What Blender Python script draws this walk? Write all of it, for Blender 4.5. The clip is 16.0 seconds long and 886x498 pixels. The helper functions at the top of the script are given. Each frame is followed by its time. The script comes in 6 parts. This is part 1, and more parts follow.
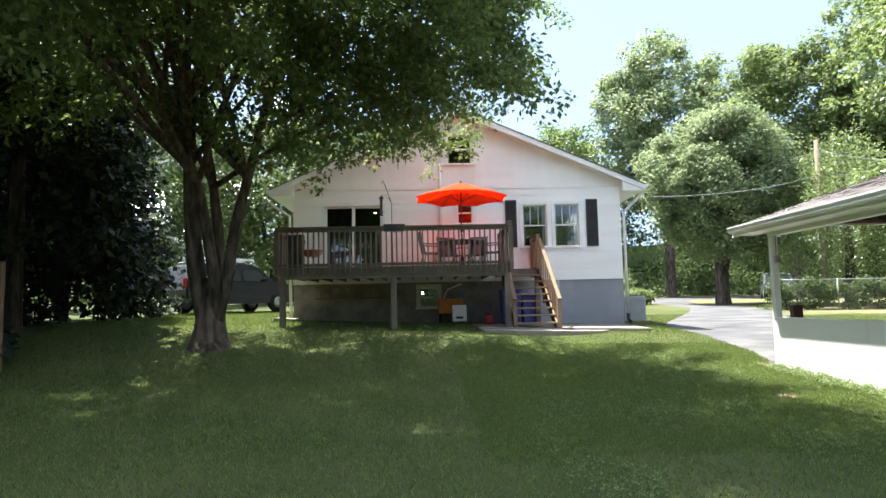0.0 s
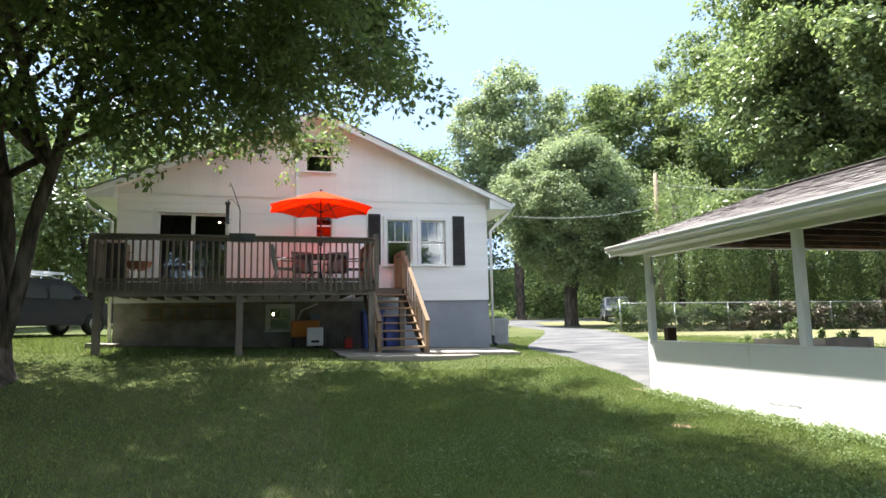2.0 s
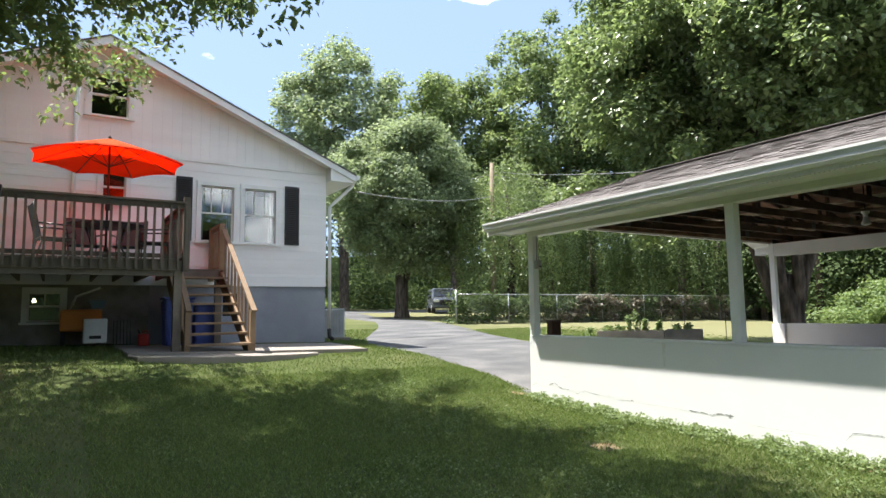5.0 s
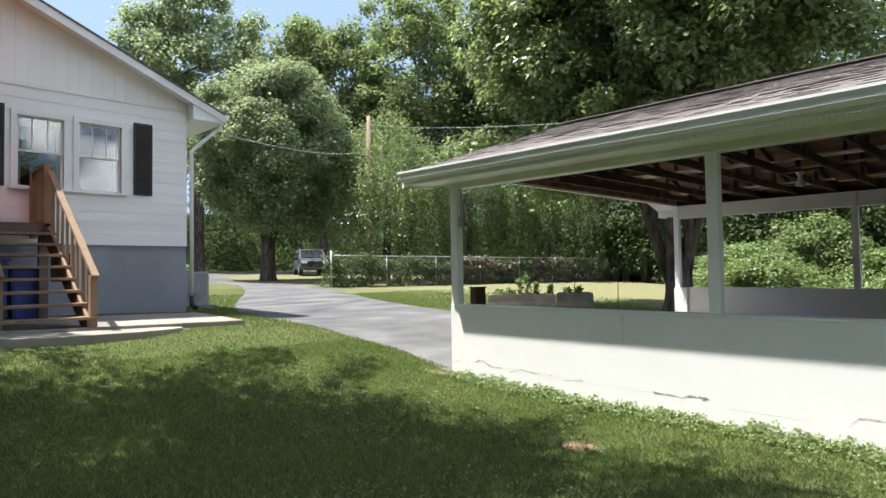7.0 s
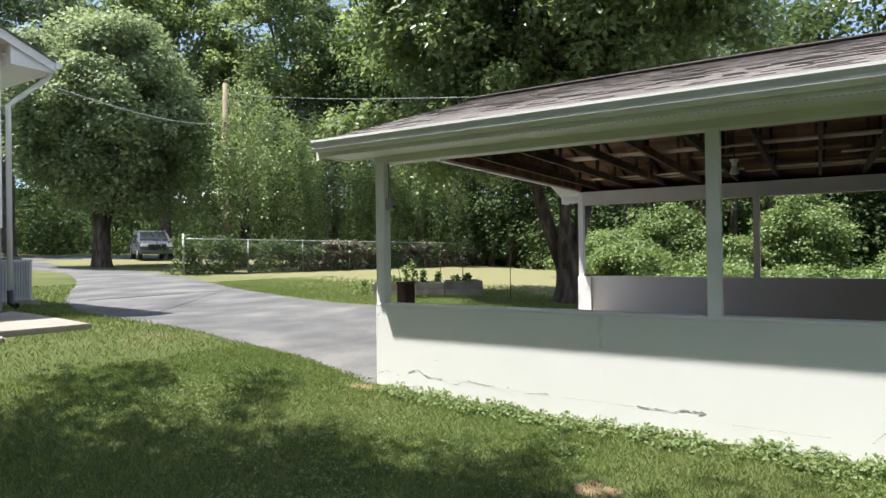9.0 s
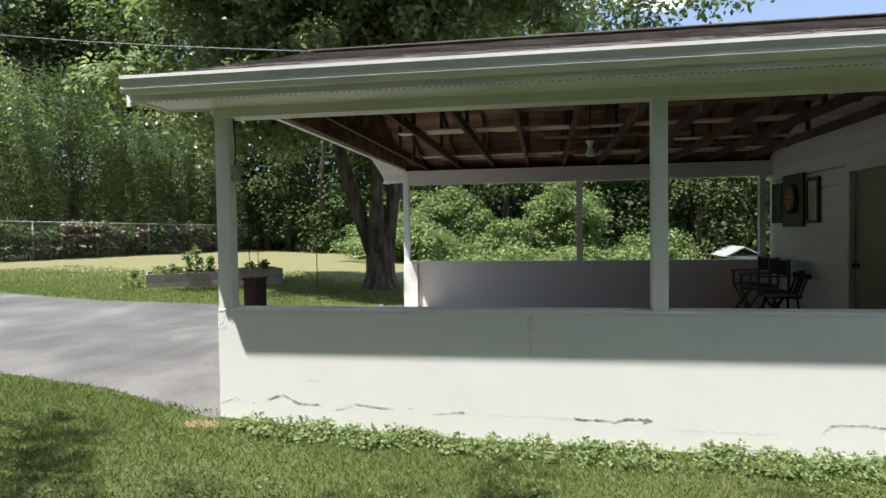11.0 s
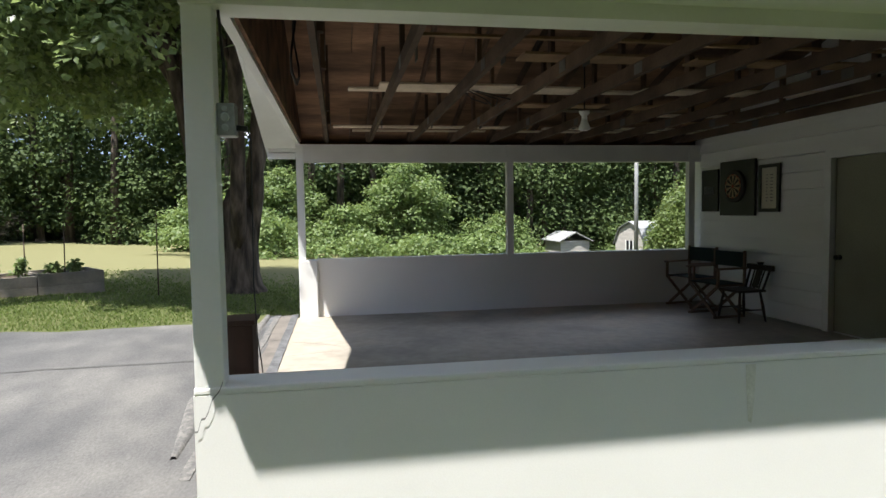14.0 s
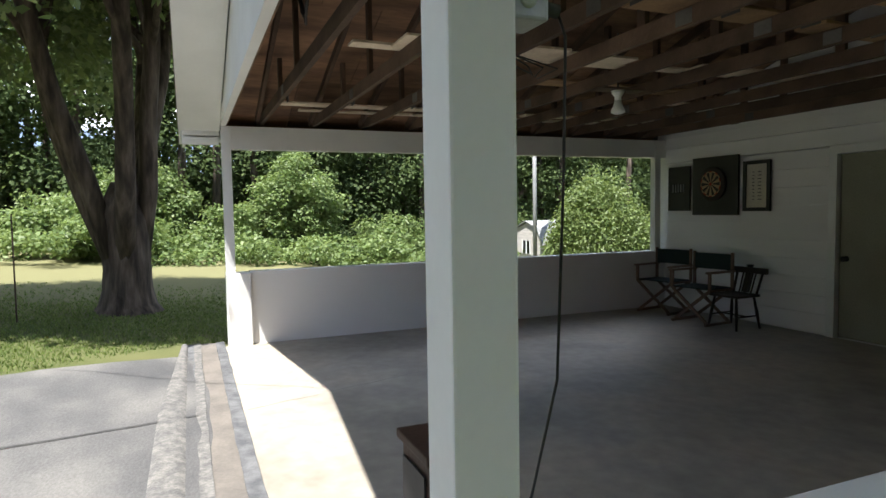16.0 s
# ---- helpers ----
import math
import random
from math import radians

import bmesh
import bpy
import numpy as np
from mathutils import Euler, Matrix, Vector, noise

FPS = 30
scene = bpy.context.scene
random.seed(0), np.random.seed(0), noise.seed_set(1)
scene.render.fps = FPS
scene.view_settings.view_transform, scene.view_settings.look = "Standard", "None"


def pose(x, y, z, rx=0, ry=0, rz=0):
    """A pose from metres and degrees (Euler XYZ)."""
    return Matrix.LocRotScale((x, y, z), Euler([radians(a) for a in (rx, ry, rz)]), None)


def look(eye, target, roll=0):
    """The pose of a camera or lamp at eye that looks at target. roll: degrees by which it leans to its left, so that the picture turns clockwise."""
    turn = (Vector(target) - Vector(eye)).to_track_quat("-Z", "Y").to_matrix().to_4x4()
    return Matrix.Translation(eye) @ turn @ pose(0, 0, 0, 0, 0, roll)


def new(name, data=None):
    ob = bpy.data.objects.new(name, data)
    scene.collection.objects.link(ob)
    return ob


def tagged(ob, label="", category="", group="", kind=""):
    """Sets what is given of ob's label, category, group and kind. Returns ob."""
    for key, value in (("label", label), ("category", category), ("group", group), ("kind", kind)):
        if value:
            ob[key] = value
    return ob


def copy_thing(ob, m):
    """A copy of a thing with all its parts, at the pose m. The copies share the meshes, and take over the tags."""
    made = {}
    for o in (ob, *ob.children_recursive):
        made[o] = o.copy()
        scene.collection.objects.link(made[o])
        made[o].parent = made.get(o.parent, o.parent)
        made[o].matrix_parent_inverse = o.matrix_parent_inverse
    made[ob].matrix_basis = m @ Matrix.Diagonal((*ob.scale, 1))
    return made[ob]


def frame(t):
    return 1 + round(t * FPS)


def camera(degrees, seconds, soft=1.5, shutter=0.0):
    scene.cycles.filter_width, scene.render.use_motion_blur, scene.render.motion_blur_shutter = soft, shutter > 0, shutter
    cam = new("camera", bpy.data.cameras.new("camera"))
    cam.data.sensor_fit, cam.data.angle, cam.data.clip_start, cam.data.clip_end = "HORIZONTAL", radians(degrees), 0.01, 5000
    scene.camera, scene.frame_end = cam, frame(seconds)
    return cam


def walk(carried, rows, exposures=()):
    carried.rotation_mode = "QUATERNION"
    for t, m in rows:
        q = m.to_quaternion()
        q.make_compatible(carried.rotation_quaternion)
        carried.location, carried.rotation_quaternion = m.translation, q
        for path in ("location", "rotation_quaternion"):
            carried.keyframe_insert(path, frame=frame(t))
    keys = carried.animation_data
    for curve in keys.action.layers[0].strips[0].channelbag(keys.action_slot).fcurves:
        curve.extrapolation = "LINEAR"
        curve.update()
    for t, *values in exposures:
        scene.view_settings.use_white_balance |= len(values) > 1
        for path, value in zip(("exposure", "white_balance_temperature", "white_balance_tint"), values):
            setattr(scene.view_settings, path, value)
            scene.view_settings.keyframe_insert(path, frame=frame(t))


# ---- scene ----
cam = camera(71.3, 16.0)
METRES, EYE, TILT, LEAN, TURN = 13.5, 1.5, 0.0, 0.0, -1.5
ROWS = [
    (0.0, 0.0, 0.0, 0.0, 0.11, 5.16, 1.17),
    (0.5, -0.0035, 0.0244, 0.0008, -2.32, 6.55, 1.15),
    (1.0, -0.0092, 0.052, 0.0004, -6.05, 6.86, 1.12),
    (1.5, -0.0124, 0.0783, 0.0011, -10.22, 6.93, 1.09),
    (2.0, -0.012, 0.1054, 0.0014, -13.7, 6.88, 1.12),
    (2.5, -0.012, 0.1358, 0.0017, -16.72, 6.89, 1.14),
    (3.0, -0.0109, 0.1643, 0.0021, -19.7, 6.93, 1.08),
    (3.5, -0.0057, 0.1942, 0.0018, -22.75, 6.9, 1.1),
    (4.0, -0.001, 0.2231, 0.0012, -25.61, 6.78, 1.01),
    (6.5, 0.0244, 0.3812, 0.0035, -39.29, 3.1, 0.9),
    (7.0, 0.0322, 0.4093, 0.0062, -43.39, 2.02, 0.9),
    (7.5, 0.0377, 0.4399, 0.0097, -47.8, 1.14, 0.84),
    (8.0, 0.0446, 0.4678, 0.0118, -51.0, 0.55, 0.83),
    (10.5, 0.0979, 0.6049, 0.0157, -72.26, -0.69, 0.83),
    (11.0, 0.115, 0.6336, 0.0172, -79.24, -1.72, 0.84),
    (11.5, 0.1333, 0.6635, 0.0213, -83.82, -2.47, 0.9),
    (12.0, 0.1528, 0.6903, 0.022, -86.75, -2.63, 0.88),
    (12.5, 0.1743, 0.7143, 0.0234, -89.21, -2.67, 0.93),
    (13.0, 0.1966, 0.7375, 0.0237, -91.48, -2.71, 0.89),
    (13.5, 0.2242, 0.7603, 0.0235, -94.44, -3.1, 0.9),
    (14.0, 0.2536, 0.7791, 0.024, -98.18, -3.43, 0.89),
    (14.5, 0.2834, 0.8002, 0.0246, -103.0, -3.6, 0.89),
    (15.0, 0.3124, 0.817, 0.0245, -106.54, -3.71, 1.01),
    (15.5, 0.3433, 0.8333, 0.0262, -109.09, -3.62, 0.95),
    (16.0, 0.3753, 0.8494, 0.0254, -110.84, -3.65, 0.96),
]
STOPS = ((0.0, 2.80), (2.0, 2.70), (4.0, 2.40), (7.0, 2.20), (10.5, 2.00), (12.5, 1.87), (14.0, 2.08), (15.0, 2.24), (16.0, 2.33))
walk(cam, [(t, pose(0, 0, EYE, TILT, LEAN, TURN) @ pose(METRES * x, METRES * y, METRES * z, 90 + pitch, roll, yaw)) for t, x, y, z, yaw, pitch, roll in ROWS], STOPS)

# ---- light ----
SUN = Vector((-0.54, 0.62, 1.98)).normalized()
sun = new("sun", bpy.data.lights.new("sun", "SUN"))
sun.data.energy, sun.data.angle, sun.data.color = 2.8, radians(0.55), (1.0, 0.965, 0.905)
sun.matrix_world = look(SUN * 60, (0, 0, 0))
world = bpy.data.worlds.new("sky")
scene.world = world
world.use_nodes = True
wn, wl = world.node_tree.nodes, world.node_tree.links
wn.clear()
sky = wn.new("ShaderNodeTexSky")
sky.sky_type, sky.sun_disc = "NISHITA", False
sky.sun_elevation, sky.sun_rotation = math.asin(SUN.z), math.atan2(SUN.x, SUN.y)
sky.air_density, sky.dust_density, sky.ozone_density = 1.0, 1.2, 2.6
wco = wn.new("ShaderNodeTexCoord")
wmap = wn.new("ShaderNodeMapping")
wmap.inputs["Scale"].default_value = (1.0, 1.0, 2.0)
wmap.inputs["Location"].default_value = (1.7, 0.6, 0.3)
wmap.inputs["Rotation"].default_value = (0, 0, math.radians(-12))
cl = wn.new("ShaderNodeTexNoise")
cl.inputs["Scale"].default_value, cl.inputs["Detail"].default_value, cl.inputs["Roughness"].default_value = 2.6, 7, 0.52
cr = wn.new("ShaderNodeValToRGB")
cr.color_ramp.elements[0].position, cr.color_ramp.elements[1].position = 0.55, 0.605
mixw = wn.new("ShaderNodeMix")
mixw.data_type = "RGBA"
mixw.inputs["B"].default_value = (6.6, 6.7, 6.9, 1)
bg = wn.new("ShaderNodeBackground")
bg.inputs["Strength"].default_value = 0.15
wout = wn.new("ShaderNodeOutputWorld")
wl.new(wco.outputs["Generated"], wmap.inputs["Vector"])
wl.new(wmap.outputs["Vector"], cl.inputs["Vector"])
wl.new(cl.outputs["Fac"], cr.inputs["Fac"])
wl.new(cr.outputs["Color"], mixw.inputs["Factor"])
haze = wn.new("ShaderNodeMix")
haze.data_type = "RGBA"
haze.inputs["Factor"].default_value = 0.9
haze.inputs["B"].default_value = (0.66, 0.90, 1.40, 1)
wl.new(sky.outputs["Color"], haze.inputs["A"])
wl.new(haze.outputs["Result"], mixw.inputs["A"])
wl.new(mixw.outputs["Result"], bg.inputs["Color"])
wl.new(bg.outputs["Background"], wout.inputs["Surface"])


# ---- materials ----
def mat(name, c1, c2=None, rough=0.7, scale=3.0, fine=60.0, bump=0.15, metal=0.0, stretch=(1, 1, 1), contrast=0.25, c3=None, per_object=0.0, per_island=0.0, spec=0.4, grain=0.22):
    """A surface with broad stains, fine grain and relief."""
    m = bpy.data.materials.new(name)
    m.use_nodes = True
    n, l = m.node_tree.nodes, m.node_tree.links
    b = n["Principled BSDF"]
    co = n.new("ShaderNodeTexCoord")
    mp = n.new("ShaderNodeMapping")
    mp.inputs["Scale"].default_value = stretch
    l.new(co.outputs["Object"], mp.inputs["Vector"])
    big, small = n.new("ShaderNodeTexNoise"), n.new("ShaderNodeTexNoise")
    big.inputs["Scale"].default_value, big.inputs["Detail"].default_value = scale, 5
    small.inputs["Scale"].default_value, small.inputs["Detail"].default_value = fine, 4
    for t in (big, small):
        l.new(mp.outputs["Vector"], t.inputs["Vector"])
    c2 = c2 or tuple(v * 0.72 for v in c1)
    r1 = n.new("ShaderNodeValToRGB")
    r1.color_ramp.elements[0].position, r1.color_ramp.elements[1].position = 0.5 - contrast / 2, 0.5 + contrast / 2
    r1.color_ramp.elements[0].color, r1.color_ramp.elements[1].color = (*c1, 1), (*c2, 1)
    if c3:
        e = r1.color_ramp.elements.new(0.5)
        e.color = (*c3, 1)
    l.new(big.outputs["Fac"], r1.inputs["Fac"])
    hsv = n.new("ShaderNodeHueSaturation")
    l.new(r1.outputs["Color"], hsv.inputs["Color"])
    mr = n.new("ShaderNodeMapRange")
    mr.inputs["To Min"].default_value, mr.inputs["To Max"].default_value = 1 - grain, 1 + grain
    l.new(small.outputs["Fac"], mr.inputs["Value"])
    val = mr.outputs["Result"]
    for kind, amount in (("ob", per_object), ("isl", per_island)):
        if amount:
            src = n.new("ShaderNodeObjectInfo").outputs["Random"] if kind == "ob" else n.new("ShaderNodeNewGeometry").outputs["Random Per Island"]
            m2 = n.new("ShaderNodeMapRange")
            m2.inputs["To Min"].default_value, m2.inputs["To Max"].default_value = 1 - amount, 1 + amount
            l.new(src, m2.inputs["Value"])
            mu = n.new("ShaderNodeMath")
            mu.operation = "MULTIPLY"
            l.new(val, mu.inputs[0])
            l.new(m2.outputs["Result"], mu.inputs[1])
            val = mu.outputs["Value"]
    l.new(val, hsv.inputs["Value"])
    l.new(hsv.outputs["Color"], b.inputs["Base Color"])
    b.inputs["Roughness"].default_value, b.inputs["Metallic"].default_value = rough, metal
    b.inputs["Specular IOR Level"].default_value = spec
    if bump:
        bp = n.new("ShaderNodeBump")
        bp.inputs["Strength"].default_value, bp.inputs["Distance"].default_value = bump, 0.01
        l.new(small.outputs["Fac"], bp.inputs["Height"])
        l.new(bp.outputs["Normal"], b.inputs["Normal"])
    return m


def leaf_mat(name, c1, c2, through_light=0.35, rough=0.5, gloss=0.35):
    """Leaves: each its own shade, letting some light through."""
    m = bpy.data.materials.new(name)
    m.use_nodes = True
    n, l = m.node_tree.nodes, m.node_tree.links
    b, out = n["Principled BSDF"], n["Material Output"]
    geo = n.new("ShaderNodeNewGeometry")
    r = n.new("ShaderNodeValToRGB")
    r.color_ramp.elements[0].color, r.color_ramp.elements[1].color = (*c1, 1), (*c2, 1)
    l.new(geo.outputs["Random Per Island"], r.inputs["Fac"])
    l.new(r.outputs["Color"], b.inputs["Base Color"])
    b.inputs["Roughness"].default_value, b.inputs["Specular IOR Level"].default_value = rough, gloss
    tr = n.new("ShaderNodeBsdfTranslucent")
    hs = n.new("ShaderNodeHueSaturation")
    hs.inputs["Hue"].default_value, hs.inputs["Saturation"].default_value, hs.inputs["Value"].default_value = 0.485, 1.1, 1.7
    l.new(r.outputs["Color"], hs.inputs["Color"])
    l.new(hs.outputs["Color"], tr.inputs["Color"])
    mx = n.new("ShaderNodeMixShader")
    mx.inputs["Fac"].default_value = through_light
    l.new(b.outputs["BSDF"], mx.inputs[1])
    l.new(tr.outputs["BSDF"], mx.inputs[2])
    l.new(mx.outputs["Shader"], out.inputs["Surface"])
    return m


def glass_mat(name, tint=(0.75, 0.8, 0.8)):
    m = bpy.data.materials.new(name)
    m.use_nodes = True
    n, l = m.node_tree.nodes, m.node_tree.links
    out = n["Material Output"]
    n.remove(n["Principled BSDF"])
    tp, gl, fr, mx = n.new("ShaderNodeBsdfTransparent"), n.new("ShaderNodeBsdfGlossy"), n.new("ShaderNodeFresnel"), n.new("ShaderNodeMixShader")
    tp.inputs["Color"].default_value = (*tint, 1)
    gl.inputs["Roughness"].default_value = 0.01
    fr.inputs["IOR"].default_value = 1.9
    l.new(fr.outputs["Fac"], mx.inputs["Fac"])
    l.new(tp.outputs["BSDF"], mx.inputs[1])
    l.new(gl.outputs["BSDF"], mx.inputs[2])
    l.new(mx.outputs["Shader"], out.inputs["Surface"])
    return m


M = dict(
    soil=mat("lawn_soil", (0.058, 0.078, 0.025), (0.09, 0.098, 0.04), rough=0.95, scale=0.7, fine=25, bump=0.6, contrast=0.3, c3=(0.075, 0.09, 0.033), spec=0.1),
    asphalt=mat("asphalt", (0.064, 0.065, 0.069), (0.150, 0.146, 0.142), rough=0.9, scale=1.1, fine=55, bump=0.35, contrast=0.34, c3=(0.098, 0.097, 0.099), grain=0.38, stretch=(0.7, 1.2, 1)),
    concrete=mat("concrete", (0.30, 0.265, 0.225), (0.21, 0.19, 0.165), rough=0.85, scale=1.4, fine=70, bump=0.2, contrast=0.4),
    floor=mat("garage_floor", (0.385, 0.33, 0.265), (0.26, 0.236, 0.203), rough=0.5, scale=1.1, fine=9, bump=0.04, contrast=0.3, c3=(0.345, 0.31, 0.265), grain=0.3),
    apron=mat("crumbled_concrete", (0.10, 0.099, 0.10), (0.18, 0.174, 0.165), rough=0.95, scale=16, fine=60, bump=0.25, contrast=0.3, c3=(0.135, 0.131, 0.128), grain=0.5),
    channel=mat("smooth_brown_concrete", (0.165, 0.148, 0.133), (0.12, 0.109, 0.10), rough=0.8, scale=4, fine=50, bump=0.2),
    drain=mat("rough_dark_concrete", (0.14, 0.142, 0.15), (0.075, 0.078, 0.085), rough=0.95, scale=9, fine=70, bump=0.5, contrast=0.3),
    white_wall=mat("white_painted_stucco", (0.80, 0.80, 0.79), (0.75, 0.75, 0.735), rough=0.8, scale=1.3, fine=140, bump=0.08, contrast=0.5, spec=0.2, grain=0.04),
    paint=mat("white_trim_paint", (0.80, 0.81, 0.80), (0.74, 0.75, 0.74), rough=0.5, scale=2.0, fine=50, bump=0.02, grain=0.03),
    siding=mat("white_siding", (0.84, 0.84, 0.84), (0.79, 0.79, 0.79), rough=0.6, scale=1.5, fine=60, bump=0.05, stretch=(0.3, 0.3, 2), per_object=0.02, grain=0.03),
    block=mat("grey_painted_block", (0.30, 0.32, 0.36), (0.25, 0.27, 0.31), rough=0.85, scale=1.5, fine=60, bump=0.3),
    dark_block=mat("mottled_warm_block", (0.33, 0.31, 0.28), (0.20, 0.19, 0.17), rough=0.9, scale=2.5, fine=60, bump=0.3),
    deck=mat("weathered_deck_wood", (0.225, 0.185, 0.145), (0.12, 0.10, 0.082), rough=0.85, scale=2.5, fine=40, bump=0.4, stretch=(1, 1, 1), contrast=0.5, per_object=0.2),
    stair=mat("tan_stair_wood", (0.30, 0.20, 0.12), (0.20, 0.135, 0.085), rough=0.8, scale=3, fine=45, bump=0.35, contrast=0.5, per_object=0.15),
    rafter=mat("dark_old_lumber", (0.12, 0.078, 0.055), (0.062, 0.040, 0.029), rough=0.85, scale=2.5, fine=40, bump=0.4, per_object=0.25),
    ply=mat("stained_plywood", (0.36, 0.21, 0.13), (0.10, 0.06, 0.042), rough=0.85, scale=2.2, fine=26, bump=0.3, stretch=(1.6, 0.3, 1.6), contrast=0.34, per_object=0.3, c3=(0.22, 0.13, 0.08), grain=0.4),
    pale=mat("pale_new_board", (0.76, 0.66, 0.52), (0.60, 0.50, 0.38), rough=0.8, scale=4, fine=40, bump=0.2, per_object=0.12),
    tan=mat("tan_old_board", (0.34, 0.22, 0.12), (0.22, 0.14, 0.08), rough=0.85, scale=4, fine=40, bump=0.2, per_object=0.2),
    shingle=mat("brown_grey_shingle", (0.205, 0.186, 0.178), (0.135, 0.122, 0.117), rough=0.95, scale=2.0, fine=120, bump=0.7, contrast=0.5, per_object=0.3, per_island=0.3, spec=0.15),
    dark_roof=mat("house_roof_shingle", (0.16, 0.15, 0.145), (0.11, 0.1, 0.1), rough=0.95, scale=2.0, fine=100, bump=0.5),
    shutter=mat("black_shutter", (0.02, 0.02, 0.024), (0.03, 0.03, 0.034), rough=0.5, bump=0.05),
    black=mat("black_plastic", (0.015, 0.015, 0.016), (0.025, 0.025, 0.026), rough=0.5, bump=0.05),
    # room dimness put into the colour, near black
    dark_room=mat("room_shade_tone", (0.05, 0.045, 0.04), (0.03, 0.028, 0.025), rough=0.9, bump=0),
    bark=mat("grey_brown_bark", (0.145, 0.115, 0.092), (0.036, 0.028, 0.022), rough=0.95, scale=9, fine=26, bump=1.0, stretch=(1, 1, 0.2), contrast=0.3, c3=(0.082, 0.063, 0.05), grain=0.4),
    leaf=leaf_mat("broad_leaf", (0.074, 0.118, 0.042), (0.155, 0.212, 0.076), 0.48),
    leaf_deep=leaf_mat("shaded_wood_leaf", (0.048, 0.076, 0.029), (0.100, 0.140, 0.054), 0.34, 0.6, 0.15),
    leaf_mid=leaf_mat("maple_leaf", (0.096, 0.143, 0.054), (0.205, 0.265, 0.112), 0.44, 0.36, 0.6),
    leaf_bright=leaf_mat("sunny_leaf", (0.092, 0.136, 0.052), (0.195, 0.25, 0.10), 0.42),
    leaf_grey=leaf_mat("grey_green_leaf", (0.125, 0.17, 0.088), (0.26, 0.315, 0.165), 0.42),
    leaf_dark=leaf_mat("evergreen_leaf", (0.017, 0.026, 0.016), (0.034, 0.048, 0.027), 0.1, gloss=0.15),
    leaf_vine=leaf_mat("vine_leaf", (0.085, 0.138, 0.042), (0.185, 0.245, 0.095)),
    leaf_willow=leaf_mat("willow_leaf", (0.07, 0.11, 0.03), (0.16, 0.21, 0.075)),
    grass=leaf_mat("grass_blade", (0.076, 0.122, 0.032), (0.17, 0.222, 0.074), 0.34, gloss=0.2),
    galv=mat("galvanised_steel", (0.42, 0.43, 0.43), (0.34, 0.35, 0.35), rough=0.5, metal=0.6, bump=0.05),
    glass=glass_mat("window_glass"),
    dark_glass=mat("dark_reflecting_glass", (0.02, 0.022, 0.024), (0.015, 0.016, 0.018), rough=0.04, bump=0, spec=0.9),
)


# ---- making things ----
def box(bm, x0, x1, y0, y1, z0, z1, bevel=0.0):
    vs = [bm.verts.new((x, y, z)) for z in (z0, z1) for y in (y0, y1) for x in (x0, x1)]
    fs = [bm.faces.new([vs[i] for i in f]) for f in ((0, 2, 3, 1), (4, 5, 7, 6), (0, 1, 5, 4), (2, 6, 7, 3), (0, 4, 6, 2), (1, 3, 7, 5))]
    if bevel:
        es = list({e for f in fs for e in f.edges})
        bmesh.ops.bevel(bm, geom=es, offset=bevel, segments=2, profile=0.6, affect="EDGES")
    return bm


def bx(x0, x1, y0, y1, z0, z1, bevel=0.0):
    return box(bmesh.new(), min(x0, x1), max(x0, x1), min(y0, y1), max(y0, y1), min(z0, z1), max(z0, z1), bevel)


def beam(bm, a, b, w, h, up=(0, 0, 1)):
    """A bar of section w x h from a to b."""
    a, b = Vector(a), Vector(b)
    d = (b - a).normalized()
    s = d.cross(Vector(up))
    s = (s if s.length > 1e-4 else Vector((1, 0, 0))).normalized()
    u = s.cross(d)
    ring = lambda p: [bm.verts.new(p + s * (i * w / 2) + u * (j * h / 2)) for i, j in ((-1, -1), (1, -1), (1, 1), (-1, 1))]
    p, q = ring(a), ring(b)
    for i in range(4):
        bm.faces.new((p[i], p[(i + 1) % 4], q[(i + 1) % 4], q[i]))
    bm.faces.new(p[::-1]), bm.faces.new(q)
    return bm


def bar(a, b, w, h, up=(0, 0, 1)):
    return beam(bmesh.new(), a, b, w, h, up)


def tube(bm, points, radii, seg=8, wob=0.0):
    """A round tapering tube along points."""
    pts = [Vector(p) for p in points]
    rings, ref = [], None
    for i, p in enumerate(pts):
        d = (pts[min(i + 1, len(pts) - 1)] - pts[max(i - 1, 0)]).normalized()
        if ref is None:
            ref = d.orthogonal().normalized()
        ref = (ref - d * ref.dot(d)).normalized()
        o = d.cross(ref)
        r = radii[i] if hasattr(radii, "__len__") else radii
        rings.append([bm.verts.new(p + (ref * math.cos(k) + o * math.sin(k)) * r * (1 + (wob * noise.noise((p * 1.3) + Vector((math.cos(k) * 2, math.sin(k) * 2, 7))) if wob else 0)))
                      for k in (2 * math.pi * j / seg for j in range(seg))])
    for p, q in zip(rings, rings[1:]):
        for j in range(seg):
            bm.faces.new((p[j], p[(j + 1) % seg], q[(j + 1) % seg], q[j])).smooth = True
    bm.faces.new(rings[0][::-1]), bm.faces.new(rings[-1])
    return bm


def tb(points, radii, seg=8, wob=0.0):
    return tube(bmesh.new(), points, radii, seg, wob)


def lathe(bm, profile, seg=20, at=(0, 0, 0)):
    """A turned shape from (radius, height) pairs."""
    rings = [[bm.verts.new((at[0] + r * math.cos(2 * math.pi * j / seg), at[1] + r * math.sin(2 * math.pi * j / seg), at[2] + z)) for j in range(seg)] for r, z in profile]
    for p, q in zip(rings, rings[1:]):
        for j in range(seg):
            bm.faces.new((p[j], p[(j + 1) % seg], q[(j + 1) % seg], q[j])).smooth = True
    bm.faces.new(rings[0][::-1]), bm.faces.new(rings[-1])
    return bm


